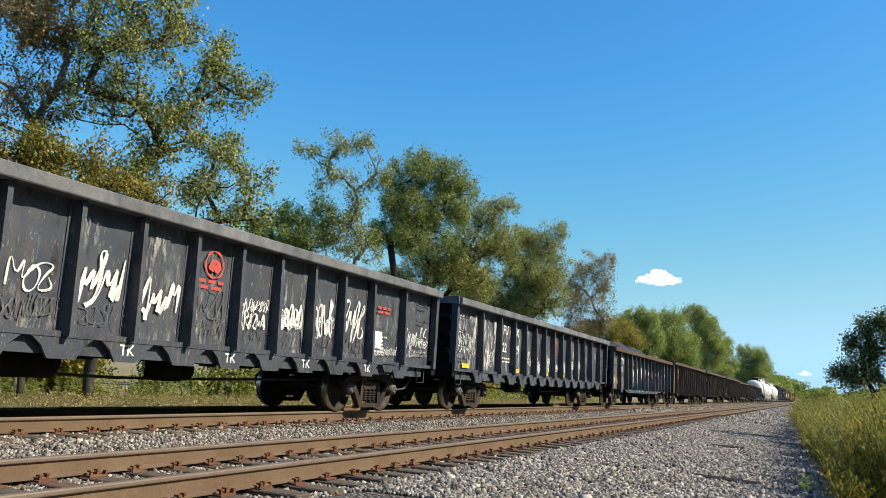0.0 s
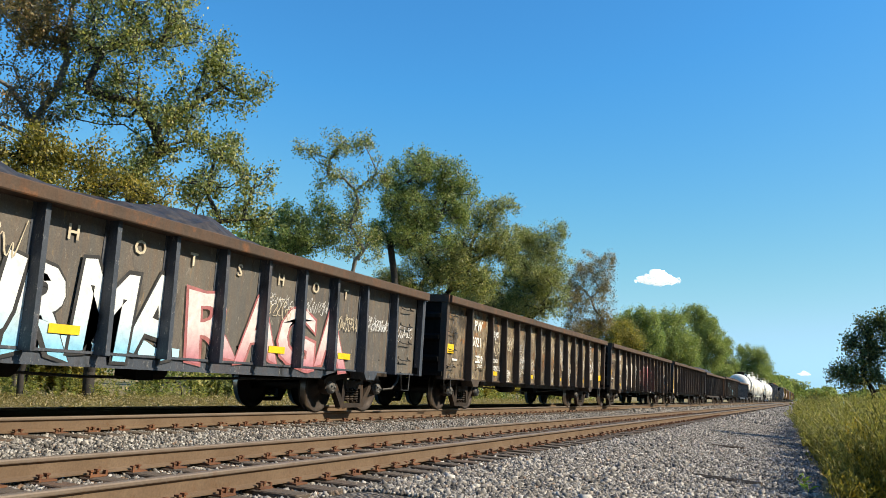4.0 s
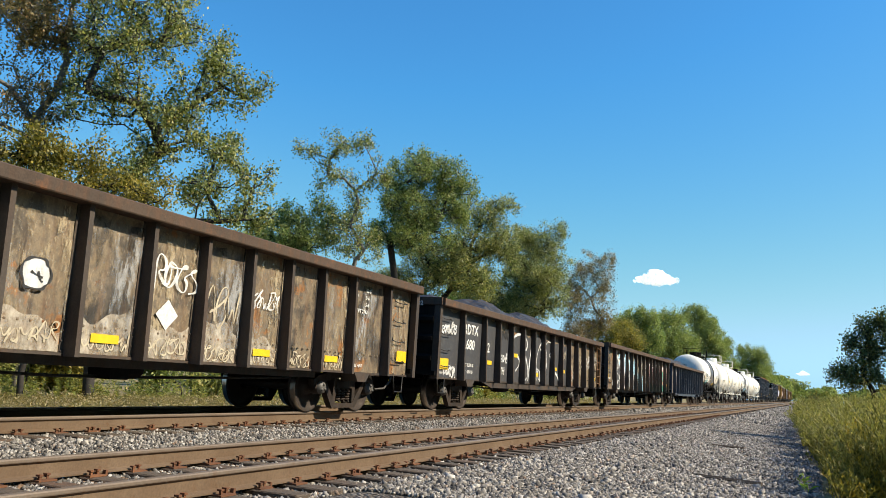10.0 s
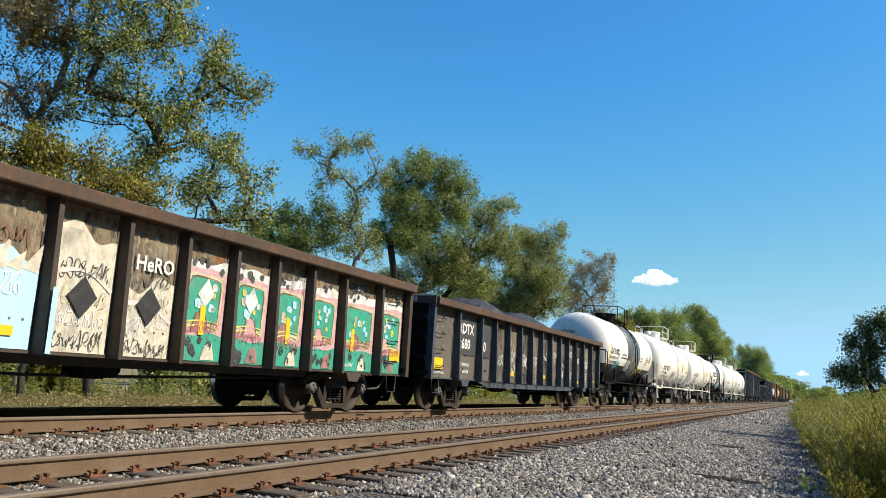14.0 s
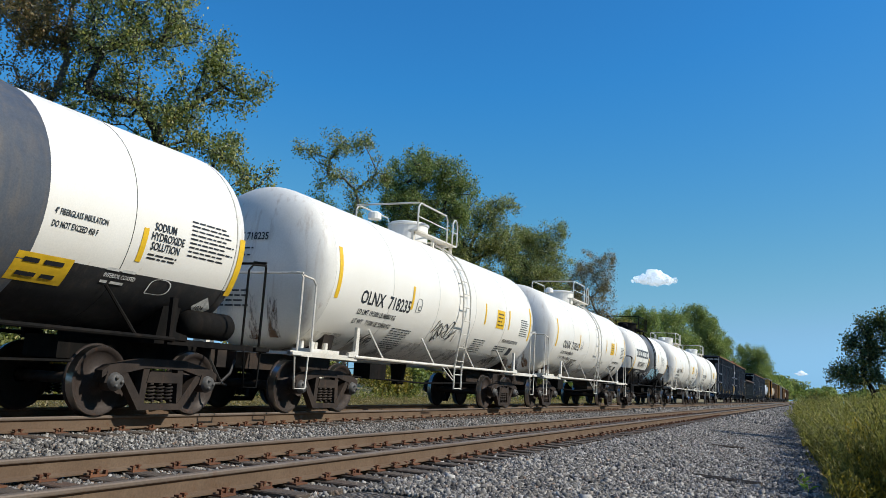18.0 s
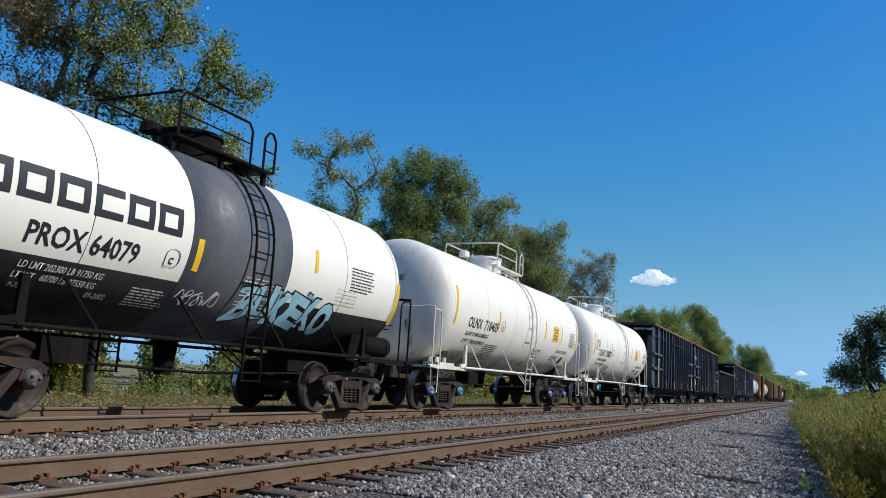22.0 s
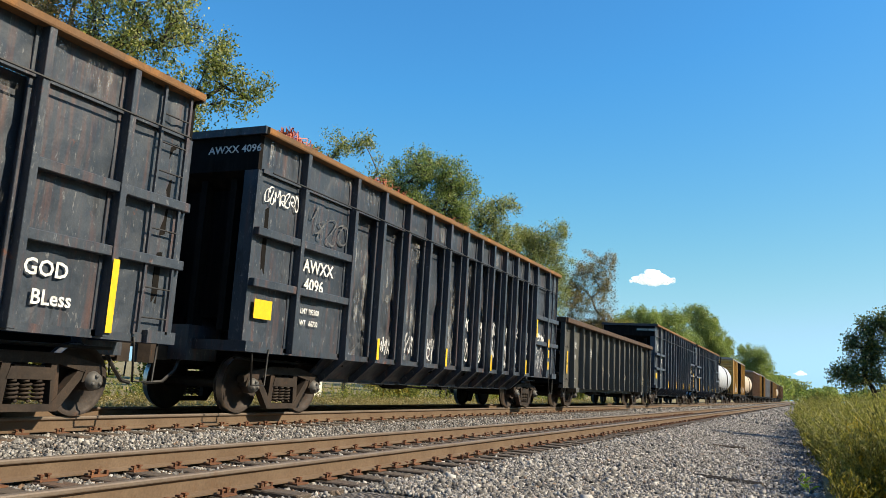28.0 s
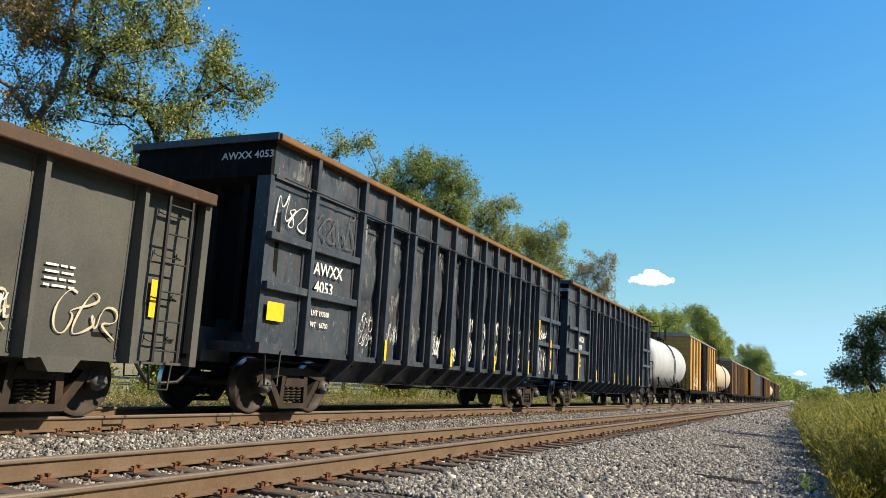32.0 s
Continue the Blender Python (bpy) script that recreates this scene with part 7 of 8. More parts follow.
        tagging(Face(car, 1.34), cells[2:13], 1.1, 1.9, seed, ["white", "grey", "white"], 0.75 if car is not a19 else 0.3, 0.03, 0.5)
        for k in range(2, 13):
            Face(car, 1.352).field(cells[k][0], cells[k][1], 1.1, 3.7, G["drips" if k % 2 else "smear"], seed * 5 + k, 0.002, 0.03)
        for k in range(15):
            f.field(cells[k][0], cells[k][1], 3.9, 4.35, G["drips"], seed * 7 + k, 0.004, 0.02)
        g = Face(car, 1.44 + 0.155)
        for k in (3, 6, 9, 12):
            g.tape(ys[k] - 0.045, ys[k] + 0.045, 1.04, 1.45)
        if car is a16 or car is a18:
            f.scrawl(cells[0][0] - 0.05, cells[0][1] + 0.05, 3.05 if car is a18 else 3.35, 3.6, G["white"], seed + 1, 0.03)
            f.scrawl(cells[1][0], cells[1][1], 3.0, 3.6, G["grey"], seed + 2, 0.03)
            f.tape(cells[0][0] - 0.05, cells[0][0] + 0.4, 1.5, 1.8)
        else:
            g.tape(ys[1] - 0.05, ys[1] + 0.05, 1.05, 2.0)
        if car is a16 or car is a18:
            lower = Face(car, 1.345)
            for k in range(7, 13):
                lower.scrawl(cells[k][0] - 0.02, cells[k][1] + 0.02, 1.95 + 0.1 * (k % 2), 2.4, G["white"], seed + 20 + k, 0.05, 0.006, 0.8)
                lower.scrawl(cells[k][0] - 0.02, cells[k][1] + 0.02, 1.25, 1.75, G["white"], seed + 40 + k, 0.04, 0.012, 0.7)
            f.scrawl(cells[13][0], cells[13][1], 2.16, 2.4, G["white"], seed + 5, 0.045, 0.012, 0.9)
            f.scrawl(cells[13][0], cells[13][1], 1.15, 1.85, G["white"], seed + 6, 0.025, 0.012, 0.5)
            g.tape(ys[13] - 0.05, ys[13] + 0.05, 2.2, 2.75)
            for q in (1.25, 1.62, 1.96):
                g.tape(ys[14] - 0.05, ys[14] + 0.06, q, q + 0.26)
        if car is a15:
            f.text("GOD", cells[13][0] - 0.02, 1.62, 0.26, WL)
            f.text("BLess", cells[13][0] + 0.12, 1.30, 0.24, WL)
            g.tape(ys[14] - 0.05, ys[14] + 0.05, 1.05, 1.95)
            Face(car, 1.34).text("HOT", cells[10][0], 1.55, 0.34, WL, 0.9)
            Face(car, 1.34).text("HOT", cells[11][0], 1.45, 0.34, WL, 0.9)
            EndFace(car, 0.0).text("AWXX4080", 0.3, 2.62, 0.16, WL, 1.1)


def write_tanks():
    for car, length, num, seed in ((t10, 13.35, "718235", 31), (t11, 13.3, "718212", 32), (t13, 13.4, "718405", 33), (t14, 13.25, "718058", 34)):
        f = Face(car, 0, 1.56, 2.60)
        f.drop = 0.27
        f.text("OLNX  " + num, 2.05, 2.36, 0.37, DL, 0.90)
        f.text("LD LMT 191500 LB 86850 KG", 2.1, 2.14, 0.15, DL, 0.84)
        f.text("LT WT   71500 LB 32450 KG", 2.1, 1.93, 0.15, DL, 0.84)
        f.bars(3.75, 1.95, 1.0, 10, DL, 0.022, 0.062, seed + 2)
        f.tape(1.12, 1.24, 2.35, 3.30)
        for y, z0, z1 in ((4.15, 2.45, 2.95), (8.45, 2.5, 3.05), (10.3, 2.5, 3.05)):
            f.tape(y, y + 0.09, z0, z1)
        f.tape(length - 1.2, length - 1.08, 2.3, 3.3)
        f.tape(9.35, 9.95, 2.48, 2.98, name="hazard_placard")
        f.bars(9.42, 2.86, 0.46, 4, DL, 0.03, 0.10, seed + 3, 0.010)
        if car in (t11, t13):
            for k, row in enumerate(("CONDUCTIVITY TESTED", "AT EACH LOADING", "PRE SHIPPERS RECORDS")):
                f.text(row, 7.75, 2.02 - 0.13 * k, 0.105, DL, 0.72)
        else:
            f.bars(8.25, 2.05, 0.85, 7, DL, 0.022, 0.065, seed + 4)
        f.text("SODIUM HYPOCHLORITE SOLUTION", 10.2, 2.12, 0.14, DL, 0.55)
        f.bars(9.9, 1.95, 1.0, 3, DL, 0.03, 0.07, seed + 5)
        f.bars(11.35, 2.86, 0.75, 8, DL, 0.025, 0.065, seed + 6)
        f.tape(11.05, 11.35, 1.72, 1.98, DL, name="data_plate")
        bm = bmesh.new()
        f.ribbon(bm, [(4.42, 2.42), (4.42, 2.72), (4.66, 2.72), (4.66, 2.42), (4.42, 2.42)], 0.018, 0.006)
        part("plate_frame", bm, DL, car)
        f.text("C", 4.50, 2.46, 0.15, DL)
        e = HeadFace(car, 0.5, 1.56, 2.60)
        e.text("OLNX " + num, -0.55, 3.05, 0.19, DL, 0.85)
        e.bars(-0.5, 2.88, 0.75, 2, DL, 0.03, 0.13, seed + 7)
        e.bars(-0.6, 2.1, 0.85, 4, DL, 0.03, 0.09, seed + 8)
        if car is not t13:
            e.field(0.02, 0.34, 1.25, 2.15, G["stain"], seed + 9, 0.002, 0.15)
        e.field(0.50, 0.70, 1.3, 2.05, G["stain"], seed + 10, 0.002, 0.1)
        if car is t11:
            for q in (0.004, 0.006):
                e.field(0.16, 0.52, 1.2, 2.40, G["stain"], seed + 11 + int(q * 1000), q, 0.12)
            e.field(-1.05, -0.75, 1.5, 2.40, G["stain"], seed + 14, 0.002, 0.12)
        # belly film: brown dirt together with the underside's shade, painted as one colour
        f.field(1.1, length - 1.1, 2.60 - 1.30 * 1.56 + 0.27, 2.60 - 0.80 * 1.56 + 0.27, G["grime"], seed + 12, 0.003, 0.05)
        if car is t10:
            f.scrawl(5.6, 6.9, 1.85, 2.35, G["black"], 5, 0.035)
            f.scrawl(9.9, 10.7, 1.25, 1.6, G["black"], 6, 0.03)
            f.scrawl(2.6, 3.3, 1.4, 1.75, G["black"], 9, 0.03)
        if car is t11:
            f.scrawl(3.3, 4.2, 1.45, 1.85, G["black"], 15, 0.035)
        if car is t14:
            f.scrawl(1.3, 2.0, 2.6, 3.2, G["black"], 16, 0.03)
    for car, length, radius, zc, mark, num in ((t09, 12.15, 1.46, 2.58, "GATX", "90822"), (t12, 11.8, 1.46, 2.58, "PROX", "64079")):
        f = Face(car, 0, radius, zc)
        y = 1.2 if mark == "GATX" else 2.10
        f.text(mark + " " + num, y, 2.30 if mark == "GATX" else 1.97, 0.38 if mark == "GATX" else 0.37, DL, 0.85 if mark == "GATX" else 0.84)
        for k, row in enumerate(("LD LMT 203000 LB 92100 KG", "LT WT   60000 LB 27200 KG") if mark == "GATX" else ("LD LMT 202300 LB 91750 KG", "LT WT   60700 LB 27550 KG")):
            f.text(row, 1.15 if mark == "GATX" else 2.2, (2.10 if mark == "GATX" else 1.66) - (0.21 if mark == "GATX" else 0.15) * k, 0.16 if mark == "GATX" else 0.135, DL if mark == "GATX" else WL, 0.85 if mark == "GATX" else 0.72, 0.008)
        f.tape(1.09, 1.22, 1.52, 2.47) if mark == "PROX" else f.tape(1.09, 1.22, 1.7, 2.75)
        f.tape(length - 0.95, length - 0.83, 1.75, 2.65)
        if mark == "PROX":
            f.tape(4.78, 4.90, 2.03, 2.5, d=0.012)
            f.tape(7.75, 7.85, 2.45, 2.85)
            f.bars(6.0, 2.1, 0.9, 9, WL, 0.022, 0.06, 42)
            f.bars(9.0, 2.7, 0.9, 8, DL, 0.022, 0.06, 43)
        e = HeadFace(car, 0.5, radius, zc)
        e.text(mark + " " + num, -0.66, 3.10, 0.17, DL, 0.72)
        e.bars(-0.6, 3.0, 0.55, 5, DL, 0.03, 0.06, 44)
        if mark == "GATX":
            f.scrawl(2.3, 3.4, 1.88, 2.06, G["teal"], 45, 0.04)
            f.scrawl(2.5, 3.2, 1.62, 1.78, G["teal"], 46, 0.035)
            f.text("CONSULT OWNER BEFORE", 3.45, 2.33, 0.115, DL, 0.78)
            f.text("CLEANING OR REPAIRING TANK", 3.45, 2.18, 0.115, DL, 0.74)
            f.text("ZZLTO", 4.42, 1.90, 0.11, DL, 0.8)
            f.bars(4.86, 2.12, 0.95, 11, WL, 0.028, 0.054, 47, 0.008)
            f.tape(6.0, 6.13, 1.90, 2.40)
            f.scrawl(6.25, 6.5, 1.72, 1.95, G["cream"], 52, 0.03, 0.010)
            f.text("VENT TANK", 6.1, 1.66, 0.07, WL, 0.8, 0.008)
            f.text('4" FIBERGLASS INSULATION', 7.92, 2.36, 0.105, DL, 0.6)
            f.text("DO NOT EXCEED 450 F", 7.92, 2.21, 0.105, DL, 0.6)
            f.tape(9.28, 9.37, 2.00, 2.46)
            for k, word in enumerate(("SODIUM", "HYDROXIDE", "SOLUTION")):
                f.text(word, 9.46 - 0.03 * (k == 1), 2.46 - 0.13 * k, 0.15, DL, 0.72)
            f.bars(9.45, 2.12, 0.55, 2, DL, 0.022, 0.05, 53)
            f.bars(10.15, 2.70, 0.95, 9, DL, 0.022, 0.06, 54)
            f.tape(7.66, 8.42, 1.47, 1.86, name="hazard_placard")
            f.bars(7.76, 1.74, 0.55, 2, DL, 0.06, 0.19, 55, 0.012)
            f.text("INTERIOR COATED", 8.92, 1.72, 0.085, WL, 0.7, 0.008)
            f.bars(8.92, 1.82, 0.55, 1, WL, 0.04, 0.1, 56, 0.008)
            f.bars(8.92, 1.63, 0.5, 1, WL, 0.04, 0.1, 57, 0.008)
            bm = bmesh.new()
            f.ribbon(bm, [(9.72, 1.58), (9.72, 1.82), (10.1, 1.82), (10.1, 1.58), (9.72, 1.58)], 0.02, 0.008)
            part("plate_frame", bm, WL, car)
            bm = bmesh.new()
            f.quad_strip(bm, [(10.72, 1.48), (10.92, 1.28), (11.12, 1.48), (10.92, 1.68)], 0.012)
            part("hazard_placard", bm, WL, car, "white diamond hazard placard")
            f.text("1824", 10.78, 1.43, 0.12, DL, 0.8, 0.018)
        else:
            # the maker's name as plain blocks
            for k in range(6):
                a, o = 1.34 + 0.53 * k, 0.45
                f.tape(a, a + o, 2.45, 2.54, DL, name="name_block")
                f.tape(a, a + o, 2.74, 2.84, DL, name="name_block")
                f.tape(a, a + 0.10, 2.54, 2.74, DL, name="name_block")
                if k != 3:
                    f.tape(a + o - 0.10, a + o, 2.54, 2.74, DL, name="name_block")
            bm = bmesh.new()
            f.ribbon(bm, [(4.24, 2.02), (4.24, 2.27), (4.5, 2.27), (4.5, 2.02), (4.24, 2.02)], 0.014, 0.006)
            part("plate_frame", bm, DL, car)
            f.text("C", 4.31, 2.06, 0.13, DL)
            f.text("P-75", 2.25, 1.36, 0.11, WL, 0.8, 0.008)
            f.text("09-2002", 3.32, 1.36, 0.13, WL, 0.75, 0.008)
            f.bars(3.95, 1.62, 0.75, 7, WL, 0.022, 0.05, 58, 0.008)
            e.field(0.56, 0.74, 1.90, 2.38, G["stain"], 59, 0.001, 0.08)
            e.field(-1.10, -0.96, 1.90, 2.3, G["stain"], 60, 0.001, 0.08)
            f.piece("BUKEKO", 6.0, 1.38, 0.62, 2.7, G["sky"], G["black"], 76, 0.035, 0.022, 0.020)
            f.scrawl(4.75, 5.6, 1.5, 1.78, G["white"], 48, 0.03, 0.012)
            f.bars(8.6, 2.25, 0.8, 5, WL, 0.03, 0.07, 49)


class HeadFace(Face):
    """The dished leading head of a tank."""

    def at(self, y, z, d):
        r = min(self.r * 0.999, math.hypot(y, z - self.zc))
        return (y, 1.0 - 0.56 * max(0, 1 - (r / self.r) ** 2.5) ** 0.4 - d - 0.02, z)


write_gondolas()
write_tanks()
f_ = Face(b21, 1.55)
for k_ in (2, 3, 10, 12, 14):
    f_.scrawl(k_ + 0.1, k_ + 1.1, 1.3, 2.0, G["white"], 300 + k_, 0.07)


# ---- vegetation ----
def leaf_cards(centres, size, rng, long=1.35, flat=0.5):
    """Small pointed leaves, folded along the middle, at the given centres."""
    n = len(centres)
    d = rng.normal(size=(n, 3))
    d[:, 2] -= 0.5
    d /= np.linalg.norm(d, axis=1)[:, None]
    s = np.cross(d, rng.normal(size=(n, 3)))
    s /= np.linalg.norm(s, axis=1)[:, None] + 1e-9
    u = np.cross(d, s)
    l = (size * rng.lognormal(0, 0.25, n))[:, None]
    if size > 0.12:
        v = np.stack([centres - d * l * long * 0.6, centres + s * l * 0.62 + d * l * 0.35, centres - s * l * 0.62 + d * l * 0.35], 1).reshape(-1, 3)
        return v, np.arange(3 * n).reshape(n, 3)
    v = np.stack([centres - d * l * long * 0.55, centres + s * l * 0.42 + u * l * 0.1, centres + d * l * long * 0.55, centres - s * l * 0.42 + u * l * 0.1], 1).reshape(-1, 3)
    return v, np.arange(4 * n).reshape(n, 4)


def tree(name, label, x, y, height, radius, leaf, per_tip, size, seed, bark="bark", levels=5, low=0.28, fluff=0.42, bare=0.0, thin=0.0, spread=1.0):
    rng = np.random.default_rng(seed)
    segs, tips = [], []

    def branch(p, d, length, rad, level):
        pts = [p]
        for _ in range(4):
            d = d + rng.normal(0, 0.23, 3) + np.array([0, 0, 0.04])
            d = d / np.linalg.norm(d)
            p = p + d * length / 4
            pts.append(p)
        segs.append((pts, rad, rad * 0.62))
        if level >= levels - 1:
            tips.extend(pts[1:] if level == levels else pts[3:])
        if level == levels:
            return
        for j in range(int(rng.integers(2, 4)) + (1 if level == 0 else 0)):
            start = pts[int(rng.integers(2, 5))] if level else pts[4 - (j % 2)]
            a = np.cross(d, rng.normal(size=3))
            a /= np.linalg.norm(a)
            t = radians(rng.uniform(30, 66) * spread)
            nd = d * math.cos(t) + a * math.sin(t)
            branch(start, nd, length * rng.uniform(0.58, 0.86), rad * 0.52, level + 1)
        branch(pts[-1], d + rng.normal(0, 0.12, 3), length * rng.uniform(0.7, 0.85), rad * 0.62, level + 1)

    branch(np.zeros(3), np.array([0.04, 0.02, 1.0]), 1.0, 0.042, 0)
    tips = np.array(tips)
    top, wide = np.percentile(tips[:, 2], 99.5), np.percentile(np.hypot(tips[:, 0], tips[:, 1]), 96)
    k = np.array([radius / wide, radius / wide, height / top])
    thing = tagged(new(name), label, "tree" if height > 5 else "shrub", "trees along the railway")
    thing.location = (x, y, ground_z(x) - 0.05)
    bm = bmesh.new()
    for pts, r0, r1 in segs:
        if r0 * height / top > thin:
            tube(bm, [p * k for p in (pts if r0 * height / top > 0.04 else pts[::2])], max(0.012, r0 * height / top), 5 if r0 * height / top > 0.05 else 3, max(0.010, r1 * height / top), False)
    part("trunk", bm, M[bark], thing, smooth=True)
    keep = tips[rng.random(len(tips)) > bare] * k
    many = np.maximum(1, (per_tip * rng.lognormal(0, 0.5, len(keep))).astype(int))
    c = np.repeat(keep, many, 0)
    c = c + np.clip(rng.normal(0, fluff, c.shape), -1.6 * fluff, 1.6 * fluff) * np.array([1, 1, 0.7])
    c = c[c[:, 2] > height * low * 0.5]
    v, f = leaf_cards(c, size, rng)
    part("crown", raw_mesh("crown", v, f, M[leaf]), None, thing)
    return thing


def crowned(name, label, x, y, leaf, size, seed, dense, bark, lobes):
    """A tree from the lobes of its crown (offset east and north, height, half width, half height, leafiness): limbs grow from the trunk
    to clumps of leaves in every lobe, each from the nearest limb below it."""
    rng = np.random.default_rng(seed)
    spray = 4.2 * size
    nodes, parent = [np.zeros(3)], [-1]
    low = min(l[2] - l[4] for l in lobes)
    top = max(l[2] for l in lobes)
    for k in range(1, 6):
        nodes.append(np.array([rng.normal(0, 0.02 * low), rng.normal(0, 0.02 * low), low * 0.85 * k / 5]))
        parent.append(k - 1)

    def grow(goal, step, wander):
        p = np.array(nodes)
        d = np.linalg.norm(p - goal, axis=1) + 1.2 * np.maximum(0, p[:, 2] - goal[2] + 0.25 * step)
        at = int(np.argmin(d))
        start, way = nodes[at], goal - nodes[at]
        n = max(1, int(np.linalg.norm(way) / step))
        sag = rng.normal(0, wander, 3) * np.linalg.norm(way)
        for k in range(1, n + 1):
            t = k / n
            nodes.append(start + way * t + sag * math.sin(math.pi * t) + np.array([0, 0, 0.06 * np.linalg.norm(way) * math.sin(math.pi * t)]))
            parent.append(at if k == 1 else len(nodes) - 2)

    for l in sorted(lobes, key=lambda l: l[2] + 0.5 * math.hypot(l[0], l[1])):
        grow(np.array([l[0], l[1], l[2] - 0.35 * l[4]]), 0.06 * top, 0.10)
    clumps = []
    tufts = list(lobes)
    for dx, dy, z, r, rz, d in lobes:
        for _ in range(3):
            v = rng.normal(size=3)
            v[2] -= 0.25
            v /= np.linalg.norm(v)
            k = rng.uniform(0.35, 0.6)
            tufts.append((dx + v[0] * r, dy + v[1] * r, z + v[2] * rz, r * k, rz * k * 1.3, d * rng.uniform(0.5, 1.1)))
    for dx, dy, z, r, rz, d in tufts:
        n = max(5, int(4.6 * dense * d * (r * r * rz) ** (2 / 3) / spray ** 2))
        v = rng.normal(size=(n, 3))
        v = v / np.linalg.norm(v, axis=1)[:, None] * (rng.uniform(0.10, 1.0, n) ** 0.5 * rng.uniform(0.8, 1.22, n))[:, None]
        c = np.array([dx, dy, z]) + v * np.array([r, r, rz])
        for q in c[np.argsort(np.linalg.norm(v, axis=1))]:
            grow(q, max(0.25, 0.03 * top), 0.08)
            clumps.append(nodes[-1])
    p, par = np.array(nodes), np.array(parent)
    load = np.ones(len(p))
    for k in range(len(p) - 1, 0, -1):
        load[par[k]] += load[k]
    rad = np.maximum(0.008, 0.011 * load ** 0.42 * (top / 14) ** 0.5)
    thing = tagged(new(name), label, "shrub" if name == "shrub" else "tree", "trees along the railway")
    thing.location = (x, y, ground_z(x) - 0.05)
    # limbs: one tapered prism for each length
    keep = np.arange(1, len(p))
    keep = keep[rad[keep] > 0.12 * size]
    a, b, ra, rb = p[par[keep]], p[keep], np.minimum(rad[par[keep]], rad[keep] * 1.5), rad[keep]
    w = (b - a) / (np.linalg.norm(b - a, axis=1)[:, None] + 1e-9)
    s = np.cross(w, np.array([0.31, 0.83, 0.2]))
    s /= np.linalg.norm(s, axis=1)[:, None]
    u = np.cross(w, s)
    n, m = 5, len(keep)
    ring = [s * math.cos(2 * math.pi * i / n) + u * math.sin(2 * math.pi * i / n) for i in range(n)]
    verts = np.stack([a + q * ra[:, None] for q in ring] + [b + w * rb[:, None] * 0.3 + q * rb[:, None] for q in ring], 1).reshape(-1, 3)
    quads = np.array([(i, (i + 1) % n, n + (i + 1) % n, n + i) for i in range(n)])
    faces = (np.arange(m)[:, None, None] * 2 * n + quads[None]).reshape(-1, 4)
    me = raw_mesh("trunk", verts, faces, M[bark])
    me.shade_smooth()
    part("trunk", me, None, thing)
    clumps = np.array(clumps)
    many = np.maximum(3, (40 * rng.lognormal(0, 0.6, len(clumps))).astype(int))
    c = np.repeat(clumps, many, 0)
    c = c + np.clip(rng.normal(0, 0.62 * spray, c.shape), -1.5 * spray, 1.5 * spray) * np.array([0.9, 0.9, 1.05]) - np.array([0, 0, 0.25 * spray])
    v, f = leaf_cards(c, size, rng)
    part("crown", raw_mesh("crown", v, f, M[leaf]), None, thing)
    return thing


crowned("cottonwood_tree", "tall cottonwood with dark limbs and yellowing green leaves", -21.5, 19.6, "leaf", 0.072, 65, 0.62, "bark",
        [(-0.6, -0.7, 12.7, 1.38, 1.38, 0.9), (0.6, 0.7, 13.2, 1.21, 1.42, 0.9), (1.8, 1.9, 13.0, 0.83, 0.87, 0.8), (2.1, 2.3, 11.9, 0.93, 0.83, 0.9), (2.8, 3.0, 11.5, 0.5, 0.67, 0.8), (0.2, 0.3, 10.8, 1.29, 1.09, 1), (1.3, 1.4, 10.7, 1.11, 0.85, 1), (0.9, 1.0, 9.2, 1.29, 0.9, 1.1), (2.1, 2.4, 9.4, 1.02, 0.71, 0.8), (2.0, 2.2, 7.9, 1.11, 0.81, 0.9), (3.1, 3.4, 8.3, 0.87, 0.93, 0.9), (0.3, 0.3, 8.0, 1.17, 0.88, 1.1), (2.9, 3.2, 7.0, 1.12, 0.57, 0.9), (-0.9, -1.0, 10.9, 1.06, 1.06, 0.8), (-0.6, -0.7, 14.8, 1.59, 0.99, 0.8), (0.6, 0.7, 15.1, 0.92, 0.82, 0.8), (1.1, 1.2, 13.9, 0.41, 0.62, 0.6)])
crowned("cottonwood_tree", "half-bare cottonwood with brown and yellow leaves", -24.0, 18.8, "leaf_brown", 0.072, 66, 0.62, "pale_bark",
        [(-0.8, -1.0, 13.0, 1.48, 1.09, 1.2), (0.0, 0.0, 12.9, 0.91, 1.01, 0.8), (-0.9, -1.1, 10.9, 0.98, 1.07, 0.35), (-0.0, -0.1, 11.0, 1.0, 1.2, 0.3), (-0.4, -0.5, 9.8, 1.37, 0.88, 0.3), (-0.8, -1.0, 14.9, 1.8, 1.0, 0.8), (-1.8, -2.4, 12.1, 1.15, 1.34, 0.7), (-1.7, -2.2, 9.7, 1.13, 1.13, 0.6), (0.3, 0.4, 15.2, 0.82, 0.82, 0.6)])
crowned("shrub", "bushy yellow green thicket below the cottonwoods", -20.8, 16.5, "leaf_yellow", 0.066, 89, 1.0, "bark",
        [(-0.7, -0.9, 7.5, 0.84, 0.54, 1), (-0.1, -0.1, 7.6, 0.77, 0.55, 1.1), (0.5, 0.6, 7.5, 0.79, 0.52, 1), (-0.4, -0.5, 6.7, 1.01, 0.51, 1.2), (1.0, 1.2, 7.0, 0.7, 0.49, 1), (1.7, 2.1, 6.8, 0.81, 0.4, 1), (-1.3, -1.6, 7.3, 0.66, 0.66, 1)])
